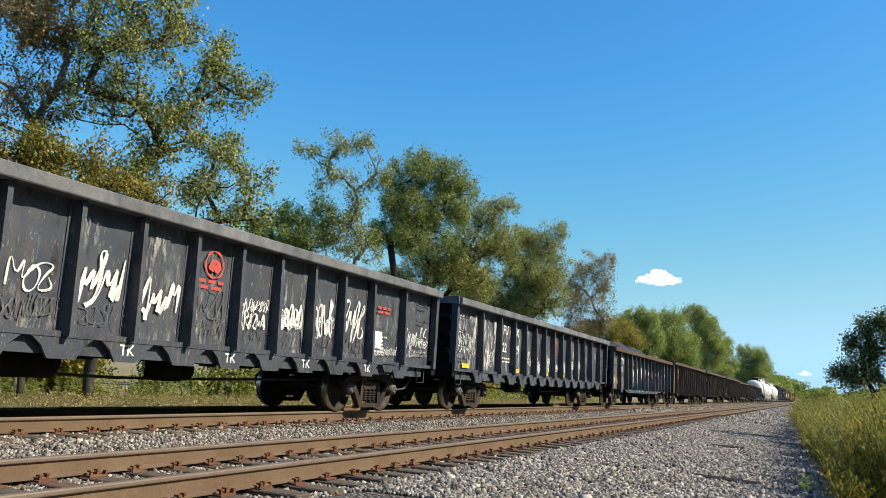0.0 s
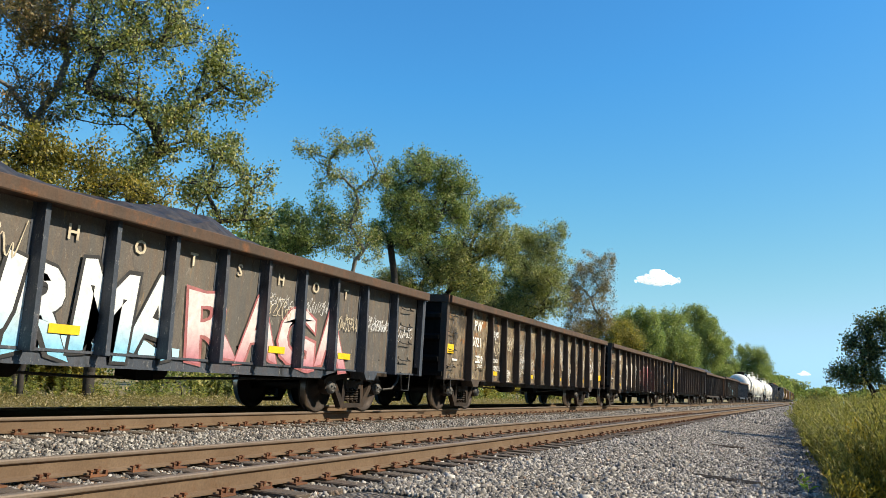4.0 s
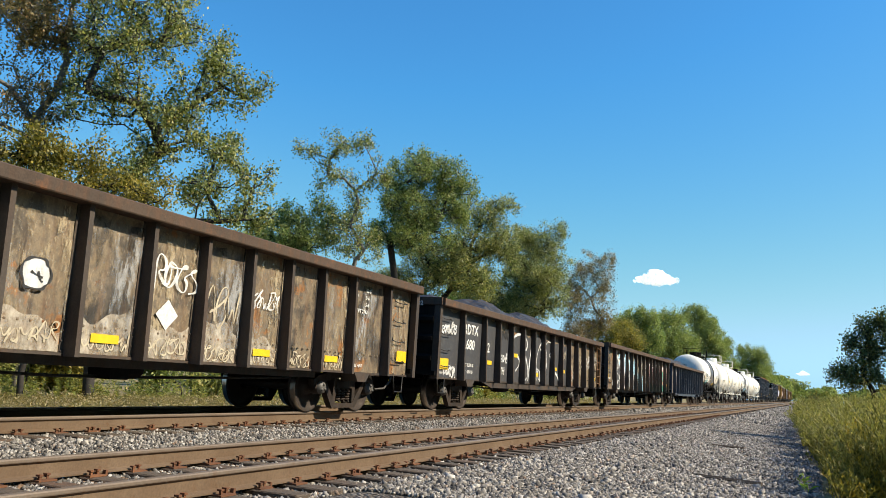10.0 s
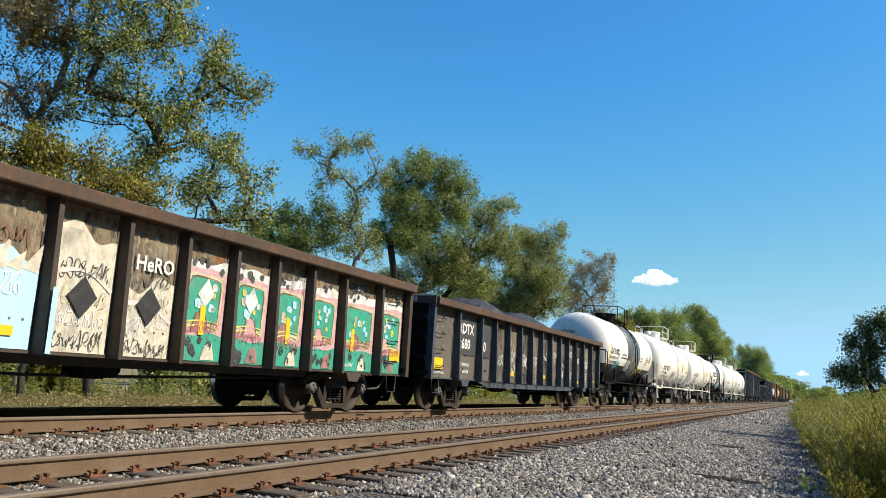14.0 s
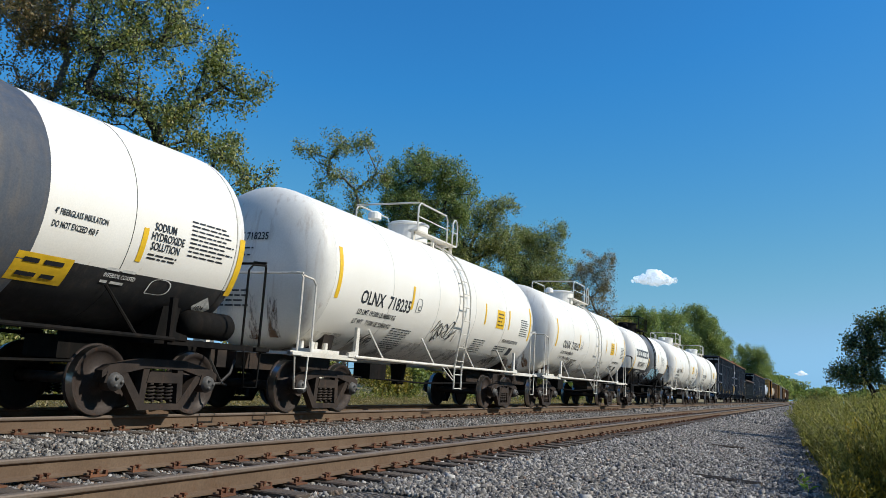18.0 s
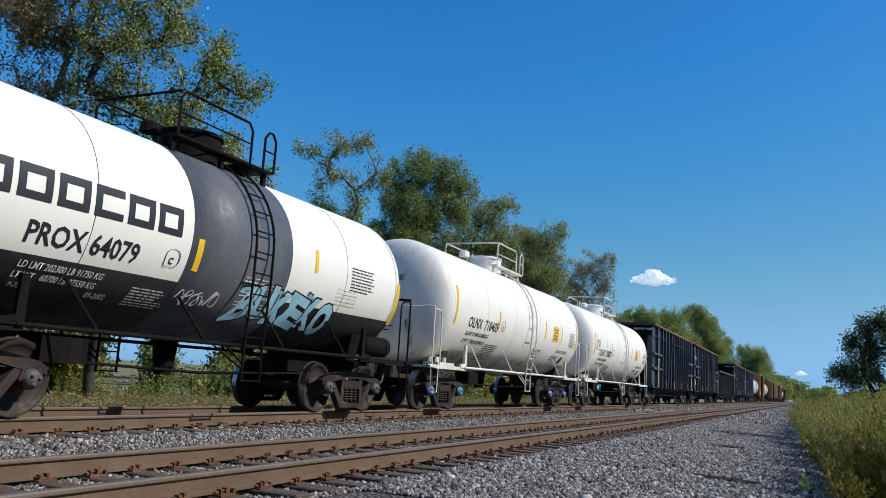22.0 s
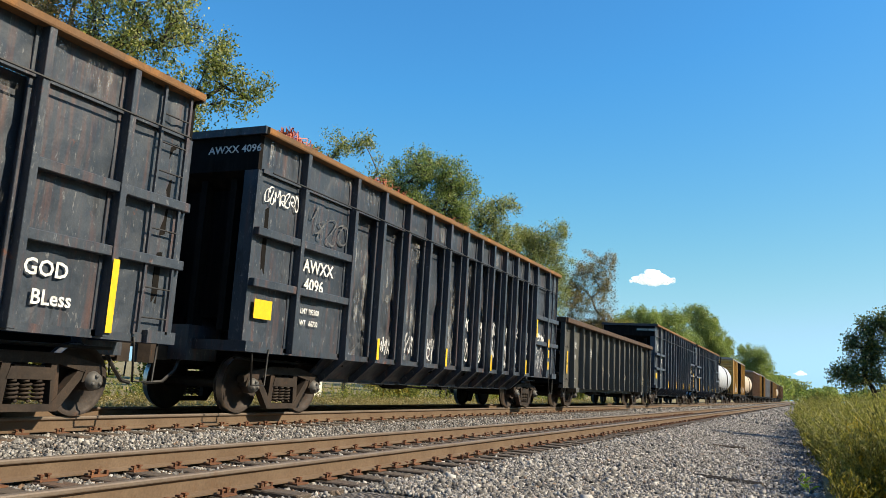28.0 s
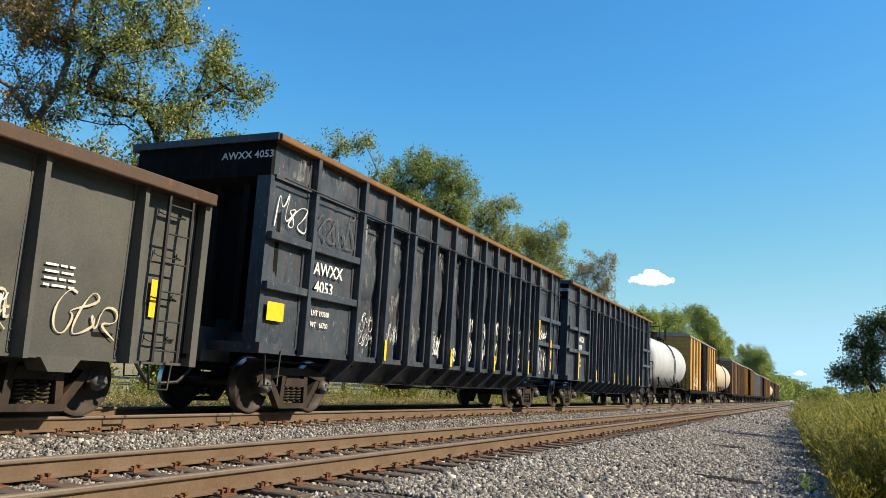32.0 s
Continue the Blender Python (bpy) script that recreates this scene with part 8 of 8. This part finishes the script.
crowned("cottonwood_tree", "slender cottonwood with pale limbs and thin foliage", -25.0, 41.3, "leaf", 0.078, 67, 0.5, "pale_bark",
        [(-1.2, -0.8, 15.5, 1.05, 0.63, 0.8), (-2.9, -1.8, 15.0, 0.69, 0.31, 0.6), (-1.7, -1.0, 13.7, 0.97, 0.69, 0.8), (0.1, 0.1, 15.7, 0.63, 0.49, 0.6), (0.9, 0.5, 14.1, 0.77, 0.77, 0.7), (-0.2, -0.1, 12.9, 1.04, 0.87, 0.5), (-0.3, -0.2, 10.9, 1.1, 1.38, 1), (0.5, 0.3, 9.4, 1.2, 1.2, 1.2)])
crowned("cottonwood_tree", "low bushy tree with grey green leaves", -27.5, 41.1, "leaf_far", 0.085, 20, 1.1, "bark",
        [(-1.4, -0.9, 11.0, 1.12, 0.91, 1), (0.5, 0.3, 11.0, 1.34, 1.06, 1), (-2.5, -1.7, 10.0, 0.9, 0.83, 0.8), (-0.6, -0.4, 9.7, 1.67, 0.98, 1.2), (-1.8, -1.2, 8.8, 1.38, 0.87, 1.2)])
crowned("cottonwood_tree", "broad cottonwood with a dark green crown", -25.0, 47.0, "leaf_deep", 0.078, 68, 1.0, "bark",
        [(1.0, 0.5, 15.8, 1.74, 1.31, 1.1), (2.9, 1.5, 15.2, 1.47, 1.32, 1.1), (-0.5, -0.3, 14.7, 1.15, 1.08, 0.8), (0.3, 0.2, 13.2, 1.92, 1.38, 1.1), (2.5, 1.3, 13.1, 1.73, 1.23, 1.2), (-0.6, -0.3, 11.1, 1.52, 1.37, 1.1), (1.4, 0.8, 11.3, 2.1, 1.34, 0.9)])
crowned("cottonwood_tree", "spreading cottonwood with yellow green leaves", -24.0, 53.1, "leaf", 0.078, 21, 1.0, "bark",
        [(2.1, 1.0, 13.8, 1.76, 1.18, 0.8), (4.0, 1.8, 14.7, 0.84, 0.59, 0.6), (1.3, 0.6, 11.6, 2.3, 1.46, 0.9), (-1.4, -0.6, 10.6, 2.29, 1.46, 0.8), (3.5, 1.6, 11.7, 1.46, 1.46, 1), (1.0, 0.4, 9.2, 2.9, 1.49, 1.1), (-2.0, -0.9, 8.4, 2.07, 1.24, 1)])
crowned("cottonwood_tree", "rounded cottonwood with green and yellow leaves", -25.0, 74.2, "leaf", 0.085, 69, 1.1, "bark",
        [(-1.3, -0.4, 15.1, 2.01, 1.9, 1), (1.3, 0.5, 15.5, 2.0, 1.89, 1), (2.8, 0.9, 13.3, 1.44, 1.55, 0.8), (0.1, 0.0, 11.9, 3.05, 2.22, 1.1), (-3.2, -1.1, 9.8, 3.05, 1.66, 1.1), (1.7, 0.6, 9.8, 2.48, 1.87, 1), (-0.8, -0.3, 8.6, 2.75, 1.43, 1)])
crowned("cottonwood_tree", "thin tree with reddish brown turning leaves", -25.0, 97.1, "leaf_brown", 0.1, 70, 0.7, "pale_bark",
        [(0.7, 0.2, 16.6, 2.11, 1.83, 0.8), (2.4, 0.6, 14.6, 1.26, 1.82, 0.7), (-0.9, -0.2, 14.4, 1.83, 2.39, 0.8), (1.0, 0.3, 12.0, 2.23, 2.23, 0.7), (-1.8, -0.5, 11.2, 1.82, 2.24, 0.9), (-0.4, -0.1, 8.5, 2.5, 1.53, 1.1), (2.2, 0.6, 10.3, 0.97, 1.39, 0.5)])
crowned("cottonwood_tree", "bushy tree with yellow green leaves", -26.0, 123.5, "leaf_yellow", 0.13, 71, 1.2, "bark",
        [(0.3, 0.1, 10.3, 2.25, 1.91, 1.1), (-2.2, -0.5, 9.6, 2.09, 1.91, 1.1), (1.6, 0.3, 8.9, 2.24, 1.73, 1.2), (-1.3, -0.3, 7.9, 3.12, 1.39, 1.2)])
crowned("wood_tree", "dark green deciduous tree in a far wood", -31.0, 169.6, "leaf_far", 0.19, 24, 1.3, "bark",
        [(-3.6, -0.7, 16.3, 2.13, 1.9, 1), (-1.3, -0.2, 14.6, 3.07, 3.07, 1.2), (0.9, 0.2, 16.5, 2.36, 2.12, 1.1), (1.0, 0.2, 11.8, 3.52, 3.05, 1.2)])
crowned("wood_tree", "dark green deciduous tree in a far wood", -30.0, 201.0, "leaf_far", 0.2, 25, 1.3, "bark",
        [(-1.5, -0.2, 19.7, 3.04, 2.76, 1.1), (-0.1, -0.0, 15.9, 4.4, 3.57, 1.2), (-2.7, -0.4, 12.4, 4.68, 3.58, 1.2), (1.9, 0.3, 12.2, 4.1, 3.83, 1.2)])
crowned("wood_tree", "tall dark green deciduous tree in a far wood", -30.0, 250.2, "leaf_far", 0.21, 26, 1.3, "bark",
        [(-2.3, -0.3, 25.0, 3.4, 3.06, 1.1), (1.5, 0.2, 22.3, 4.05, 3.72, 1.2), (-0.6, -0.1, 18.0, 5.07, 4.39, 1.2), (4.2, 0.5, 18.2, 3.36, 4.03, 1.1), (-1.6, -0.2, 12.0, 5.05, 4.04, 1.2), (3.6, 0.4, 12.8, 4.35, 4.02, 1.2)])
crowned("wood_tree", "dark green deciduous tree in a far wood", -29.0, 306.9, "leaf_far", 0.22, 27, 1.3, "bark",
        [(0.5, 0.0, 21.0, 2.46, 3.27, 1), (0.9, 0.1, 15.9, 3.67, 4.08, 1.2), (-0.0, -0.0, 10.8, 4.89, 3.66, 1.2)])
crowned("wood_tree", "rounded green tree where the wood ends", -29.0, 479.4, "leaf_far", 0.34, 74, 1.3, "bark",
        [(-1.4, -0.1, 23.0, 6.92, 5.03, 1), (5.8, 0.4, 20.3, 5.62, 6.24, 1.1), (0.0, 0.0, 15.3, 9.39, 6.26, 1.2), (-7.3, -0.4, 13.4, 5.04, 5.04, 1.1), (7.3, 0.4, 12.6, 4.35, 4.98, 1.1)])
crowned("shrub", "dark green shrub with glossy leaves behind the weeds", 1.95, 29.0, "leaf_dark", 0.05, 83, 1.0, "bark",
        [(0.32, -0.0, 3.38, 0.58, 0.58, 1.2), (-0.38, 0.0, 3.01, 0.46, 0.46, 1.1), (-0.68, 0.1, 3.38, 0.13, 0.24, 0.5), (-0.28, 0.0, 3.95, 0.19, 0.29, 0.6), (0.52, -0.0, 4.23, 0.29, 0.32, 0.8), (0.12, 0.0, 4.14, 0.13, 0.24, 0.6), (-0.93, 0.1, 2.35, 0.32, 0.29, 1.1), (-0.38, 0.0, 2.26, 0.66, 0.32, 1.3), (1.22, -0.1, 3.48, 0.64, 0.76, 1.2), (0.92, -0.0, 2.07, 0.76, 0.38, 1.3)])
FAR = "dark green deciduous tree in a far wood"
for i_, (x_, y_, h_, r_) in enumerate(((-34, 660, 20, 18), (-30, 760, 19, 20), (-20, 880, 18, 22), (20, 1000, 16, 26), (60, 900, 14, 26), (110, 880, 15, 26))):
    tree("wood_tree", FAR, x_, y_, h_, r_, "leaf_far", 22, 1.1, 80 + i_, levels=4, fluff=3.0, low=0.05, thin=0.2)
# a second row closes the view under the crowns
for i_ in range(15):
    tree("wood_tree", "low dark green tree behind the first row", -44 - 6 * (i_ % 3), 24 + 11 * i_, 8.5 + 1.5 * (i_ % 4), 6.5, "leaf_far", 16, 0.34, 220 + i_, levels=4, fluff=0.8, low=0.0, thin=0.05)
# unseen woods on the camera's side, behind and right, added to block sky light
for i_, (x_, y_, h_) in enumerate(((-46, -22, 15), (-34, -20, 16), (-22, -19, 15), (-12, -21, 17), (-3, -19, 15), (7, -17, 16), (16, -16, 15), (25, -12, 16), (29, -2, 15), (31, 9, 14), (30, 20, 15), (32, 31, 14),
                                 (31, 43, 15), (33, 56, 14), (32, 70, 15), (34, 86, 15), (33, 104, 14))):
    tree("wood_tree", "unseen broad green tree added to block sky light", x_, y_, h_, 7.5, "leaf_far", 20, 0.55, 320 + i_, levels=4, fluff=1.2, low=0.0, thin=0.08)
# undergrowth below the trees
rng_ = random.Random(5)
for i_ in range(26):
    y_ = 9 + 3.3 * i_ + rng_.uniform(-1, 1)
    tree("shrub", "bushy green undergrowth below the trees", -22.6 - rng_.uniform(0, 4), y_, rng_.uniform(2.0, 4.6), rng_.uniform(1.6, 2.6),
         ("leaf", "leaf_yellow", "leaf_far")[i_ % 3], 12, 0.085 + 0.003 * i_, 120 + i_, levels=4, fluff=0.3, low=0.0, thin=0.015)


def blades(name, label, category, leaf, bases, heights, per, length, seed, lean=0.25, plume=0.0, material2=None):
    """Upright weeds: a thin stem with many narrow leaves along it."""
    rng = np.random.default_rng(seed)
    n = len(bases)
    tilt = np.clip(rng.normal(0, lean, (n, 2)), -1.4 * lean, 1.4 * lean)
    idx = np.repeat(np.arange(n), per)
    t = rng.random(n * per) ** 0.75
    h = heights[idx]
    p = bases[idx] + np.stack([tilt[idx, 0] * h * t ** 1.6, tilt[idx, 1] * h * t ** 1.6, h * t], 1)
    a = rng.random(n * per) * 2 * math.pi
    up = rng.uniform(0.35, 1.3, n * per)
    d = np.stack([np.cos(a), np.sin(a), up], 1)
    d /= np.linalg.norm(d, axis=1)[:, None]
    s = np.stack([-np.sin(a), np.cos(a), rng.normal(0, 0.3, n * per)], 1)
    l = (length * (1.15 - 0.75 * t) * rng.lognormal(0, 0.3, n * per))[:, None]
    w = l * 0.12
    v = np.stack([p, p + d * l * 0.45 + s * w, p + d * l - np.array([0, 0, 0.25]) * l, p + d * l * 0.45 - s * w], 1).reshape(-1, 3)
    st = np.array([0.006, 0, 0])
    tops = bases + np.stack([tilt[:, 0] * heights, tilt[:, 1] * heights, heights], 1)
    stems = np.stack([bases - st, bases + st, tops + st * 0.3, tops - st * 0.3], 1).reshape(-1, 3)
    v = np.concatenate([v, stems])
    return tagged(new(name, raw_mesh(name, v, np.arange(len(v)).reshape(-1, 4), M[leaf])), label, category, kind="stuff")


def scatter(n, x0, x1, y0, y1, seed, power=1.0):
    rng = np.random.default_rng(seed)
    x, y = x0 + (x1 - x0) * rng.random(n) ** power, y0 * (y1 / y0) ** rng.random(n)
    return np.stack([x, y, np.interp(x, [a for a, _ in PROFILE], [b for _, b in PROFILE]) - 0.02], 1), rng


def bushy_weeds(name, label, leaf, bases, heights, stems, sprigs, leaves, length, seed, lean=0.24):
    """Feathery plants: stems fan out of one root, sprigs of tiny narrow leaves along the upper part of each."""
    rng = np.random.default_rng(seed)
    n = len(bases) * stems
    root = np.repeat(bases, stems, 0) + rng.normal(0, 0.05, (n, 3)) * np.array([1, 1, 0])
    h = np.repeat(heights, stems) * rng.uniform(0.66, 1.0, n)
    tilt = np.clip(rng.normal(0, lean, (n, 2)), -2.2 * lean, 2.2 * lean)

    def along(i, t):
        return root[i] + np.stack([tilt[i, 0] * h[i] * t ** 1.7, tilt[i, 1] * h[i] * t ** 1.7, h[i] * t * (1 - 0.10 * np.hypot(tilt[i, 0], tilt[i, 1]) * t)], 1)

    i = np.repeat(np.arange(n), sprigs)
    t = rng.uniform(0.12, 1.0, n * sprigs) ** 0.7
    foot = along(i, t)
    a = rng.random(n * sprigs) * 2 * math.pi
    way = np.stack([np.cos(a), np.sin(a), rng.uniform(0.6, 1.8, n * sprigs)], 1)
    way /= np.linalg.norm(way, axis=1)[:, None]
    reach = h[i] * 0.21 * (1.25 - t) * rng.uniform(0.5, 1.3, n * sprigs)
    j = np.repeat(np.arange(n * sprigs), leaves)
    q = rng.random(len(j))
    p = foot[j] + way[j] * (reach[j] * q)[:, None] + rng.normal(0, 0.010, (len(j), 3))
    b = rng.random(len(j)) * 2 * math.pi
    d = np.stack([np.cos(b), np.sin(b), rng.uniform(0.2, 1.4, len(j))], 1) + way[j]
    d /= np.linalg.norm(d, axis=1)[:, None]
    s = np.cross(d, rng.normal(size=(len(j), 3)))
    s /= np.linalg.norm(s, axis=1)[:, None]
    l = (length * rng.lognormal(0, 0.3, len(j)))[:, None]
    v = np.stack([p, p + d * l * 0.5 + s * l * 0.16, p + d * l, p + d * l * 0.5 - s * l * 0.16], 1).reshape(-1, 3)
    every = np.arange(n)
    st = np.array([0.005, 0.003, 0])
    lines = [along(every, np.full(n, t_)) for t_ in (0.0, 0.35, 0.7, 1.0)]
    stalk = [np.stack([x0 - st, x0 + st, x1 + st * 0.8, x1 - st * 0.8], 1).reshape(-1, 3) for x0, x1 in zip(lines, lines[1:])]
    v = np.concatenate([v] + stalk)
    return tagged(new(name, raw_mesh(name, v, np.arange(len(v)).reshape(-1, 4), M[leaf])), label, "weeds", kind="stuff")


def verge(n, y0, y1, width, seed):
    """Roots along the edge of the ballast, which bends away from the track."""
    rng = np.random.default_rng(seed)
    y = y0 * (y1 / y0) ** rng.random(n)
    deep = width * rng.random(n) ** 1.3
    x = np.interp(y, [11, 15.5, 24, 32, 60], [0.42, 0.36, -0.02, -0.25, -0.45]) + deep
    return np.stack([x, y, np.interp(x, [a for a, _ in PROFILE], [b for _, b in PROFILE]) - 0.02], 1), deep, rng


b_, deep_, r_ = verge(250, 11.6, 36, 2.9, 31)
bushy_weeds("tall_weeds", "tall feathery yellow green weeds beside the ballast", "weed", b_, (0.95 + 0.52 * np.clip(deep_ / 0.7, 0, 1)) * np.clip(r_.normal(1, 0.09, len(b_)), 0.8, 1.15), 12, 16, 12, 0.034, 32, 0.34)
b_, deep_, r_ = verge(300, 34, 90, 2.6, 33)
bushy_weeds("far_weeds", "tall feathery weeds further along the ballast", "weed", b_, 1.1 * r_.normal(1, 0.1, len(b_)), 6, 9, 7, 0.10, 34)
b_, r_ = scatter(5, 0.52, 0.78, 12.2, 13.4, 35)
bushy_weeds("goldenrod", "goldenrod in bloom among the weeds", "weed_gold", b_, r_.normal(1.10, 0.06, len(b_)), 4, 10, 10, 0.028, 36, 0.12)
b_, r_ = scatter(16, 0.50, 1.25, 12.0, 12.9, 45)
bushy_weeds("withered_weeds", "withered yellow brown weeds in front of the green ones", "weed_gold", b_, r_.uniform(0.25, 0.5, len(b_)), 5, 6, 6, 0.035, 46, 0.3)
b_ = np.array([(0.0, 10.9, -0.48), (0.05, 10.7, -0.48), (-0.04, 11.05, -0.48)])
blades("green_sprig", "bright green leafy sprig in the gravel", "weeds", "sprig", b_ + np.array([-0.06, 1.5, 0]), np.array([0.26, 0.2, 0.18]), 7, 0.17, 47, 0.2)
b_, deep_, r_ = verge(260, 11.2, 26, 1.2, 37)
bushy_weeds("low_weeds", "low green weeds at the edge of the gravel", "leaf_yellow", b_ - np.array([0.08, 0, 0]), r_.uniform(0.15, 0.6, len(b_)), 5, 6, 6, 0.045, 38, 0.32)
b_, r_ = scatter(17000, -22.0, -13.6, 9, 95, 39)
blades("dry_grass", "dry meadow grass behind the train", "grass", "grass", b_, r_.uniform(0.15, 0.48, len(b_)), 7, 0.17, 40, 0.4)
b_, r_ = scatter(700, -23.0, -20.6, 9, 95, 41)
blades("meadow_weeds", "leafy green weeds below the trees", "weeds", "leaf", b_, r_.uniform(0.5, 1.2, len(b_)), 60, 0.16, 42, 0.2)

# ---- two splinters of old timber on the gravel ----
for y_, x_, l_, a_ in ((20.3, -1.75, 0.75, 0.55), (12.5, -1.05, 0.95, 0.8)):
    bm_ = bmesh.new()
    prism(bm_, [(-0.05, 0.0), (0.05, 0.0), (0.035, 0.045), (-0.02, 0.06), (-0.055, 0.03)], -l_ / 2, l_ / 2, "y")
    for v_ in bm_.verts:
        v_.co.x *= 1 - 0.5 * abs(v_.co.y) / l_
    ob_ = tagged(new("timber_splinter", mesh_of("timber_splinter", bm_, M["tie"])), "splinter of dark old timber lying on the gravel", "wood")
    ob_.location, ob_.rotation_euler[2] = (x_, y_, ground_z(x_) + 0.01), math.pi / 2 - a_ + 0.4

# ---- a white shed glimpsed through the weeds ----
shed = tagged(new("shed"), "small white metal shed half hidden by weeds", "shed")
shed.location = (-27.5, 39.0, ground_z(-27.5))
bm_ = bmesh.new()
box(bm_, -1.4, 1.4, -1.6, 1.6, 0, 2.0)
part("wall", bm_, M["white_pipe"], shed)
bm_ = bmesh.new()
prism(bm_, [(-1.6, 1.98), (1.6, 1.98), (0, 2.5)], -1.75, 1.75, "y")
part("roof", bm_, M["grey_box"], shed)
bm_ = bmesh.new()
box(bm_, 1.39, 1.43, -0.5, 0.5, 0.02, 1.85)
part("door", bm_, M["grey_box"], shed)

# ---- clouds ----
def cloud(direction, distance, width, height, seed):
    rng = random.Random(seed)
    bm = bmesh.new()
    for k in range(90):
        t = rng.gauss(0, 0.42)
        t = max(-1, min(1, t))
        r = height * rng.uniform(0.10, 0.30) * (1 - 0.6 * abs(t))
        m = Matrix.Translation((width * 0.5 * t, rng.uniform(-0.2, 0.2) * width, height * 0.35 * rng.uniform(-0.2, 1) * (1 - abs(t)))) @ Matrix.Diagonal((r * 1.5, r * 1.5, r * 1.1, 1))
        bmesh.ops.create_icosphere(bm, subdivisions=3, radius=1, matrix=m)
    for v in bm.verts:
        v.co += Vector((noise.noise(v.co * 0.12), noise.noise(v.co * 0.12 + Vector((9, 0, 0))), noise.noise(v.co * 0.12 + Vector((0, 9, 0))))) * height * 0.16
    ob = new("cloud", mesh_of("cloud", bm, M["cloud"], True))
    ob.location = Vector(EYE) + Vector(direction).normalized() * distance
    ob.rotation_euler[2] = math.atan2(direction[0], direction[1]) * -1
    return tagged(ob, "small white fair weather cloud in the sky", "cloud")


CLOUDS = [(cloud((-0.164, 0.9775, 0.1325), 1500, 74, 32, 1), (-0.164, 0.9775, 0.1325)), (cloud((-0.004, 0.9995, 0.0298), 2200, 30, 14, 2), (-0.004, 0.9995, 0.0298))]


def motions():
    for car, front in CARS:
        walk(car, [(t, pose(TRAIN_X, front - SPEED * t, 0)) for t in (0, 8, 16, 24, 32)])
    for ob, way in CLOUDS:
        at = ob.location.copy()
        turn = math.degrees(ob.rotation_euler[2])
        walk(ob, [(0, pose(at.x, at.y, at.z, 0, 0, turn)), (32, pose(at.x - 14, at.y, at.z, 0, 0, turn))])
    rate = math.degrees(SPEED / 0.457)
    for wheel, dy in WHEELS:
        walk(wheel, [(k / 15, pose(0, dy, 0.457, rate * k / 15)) for k in range(481)])


motions()
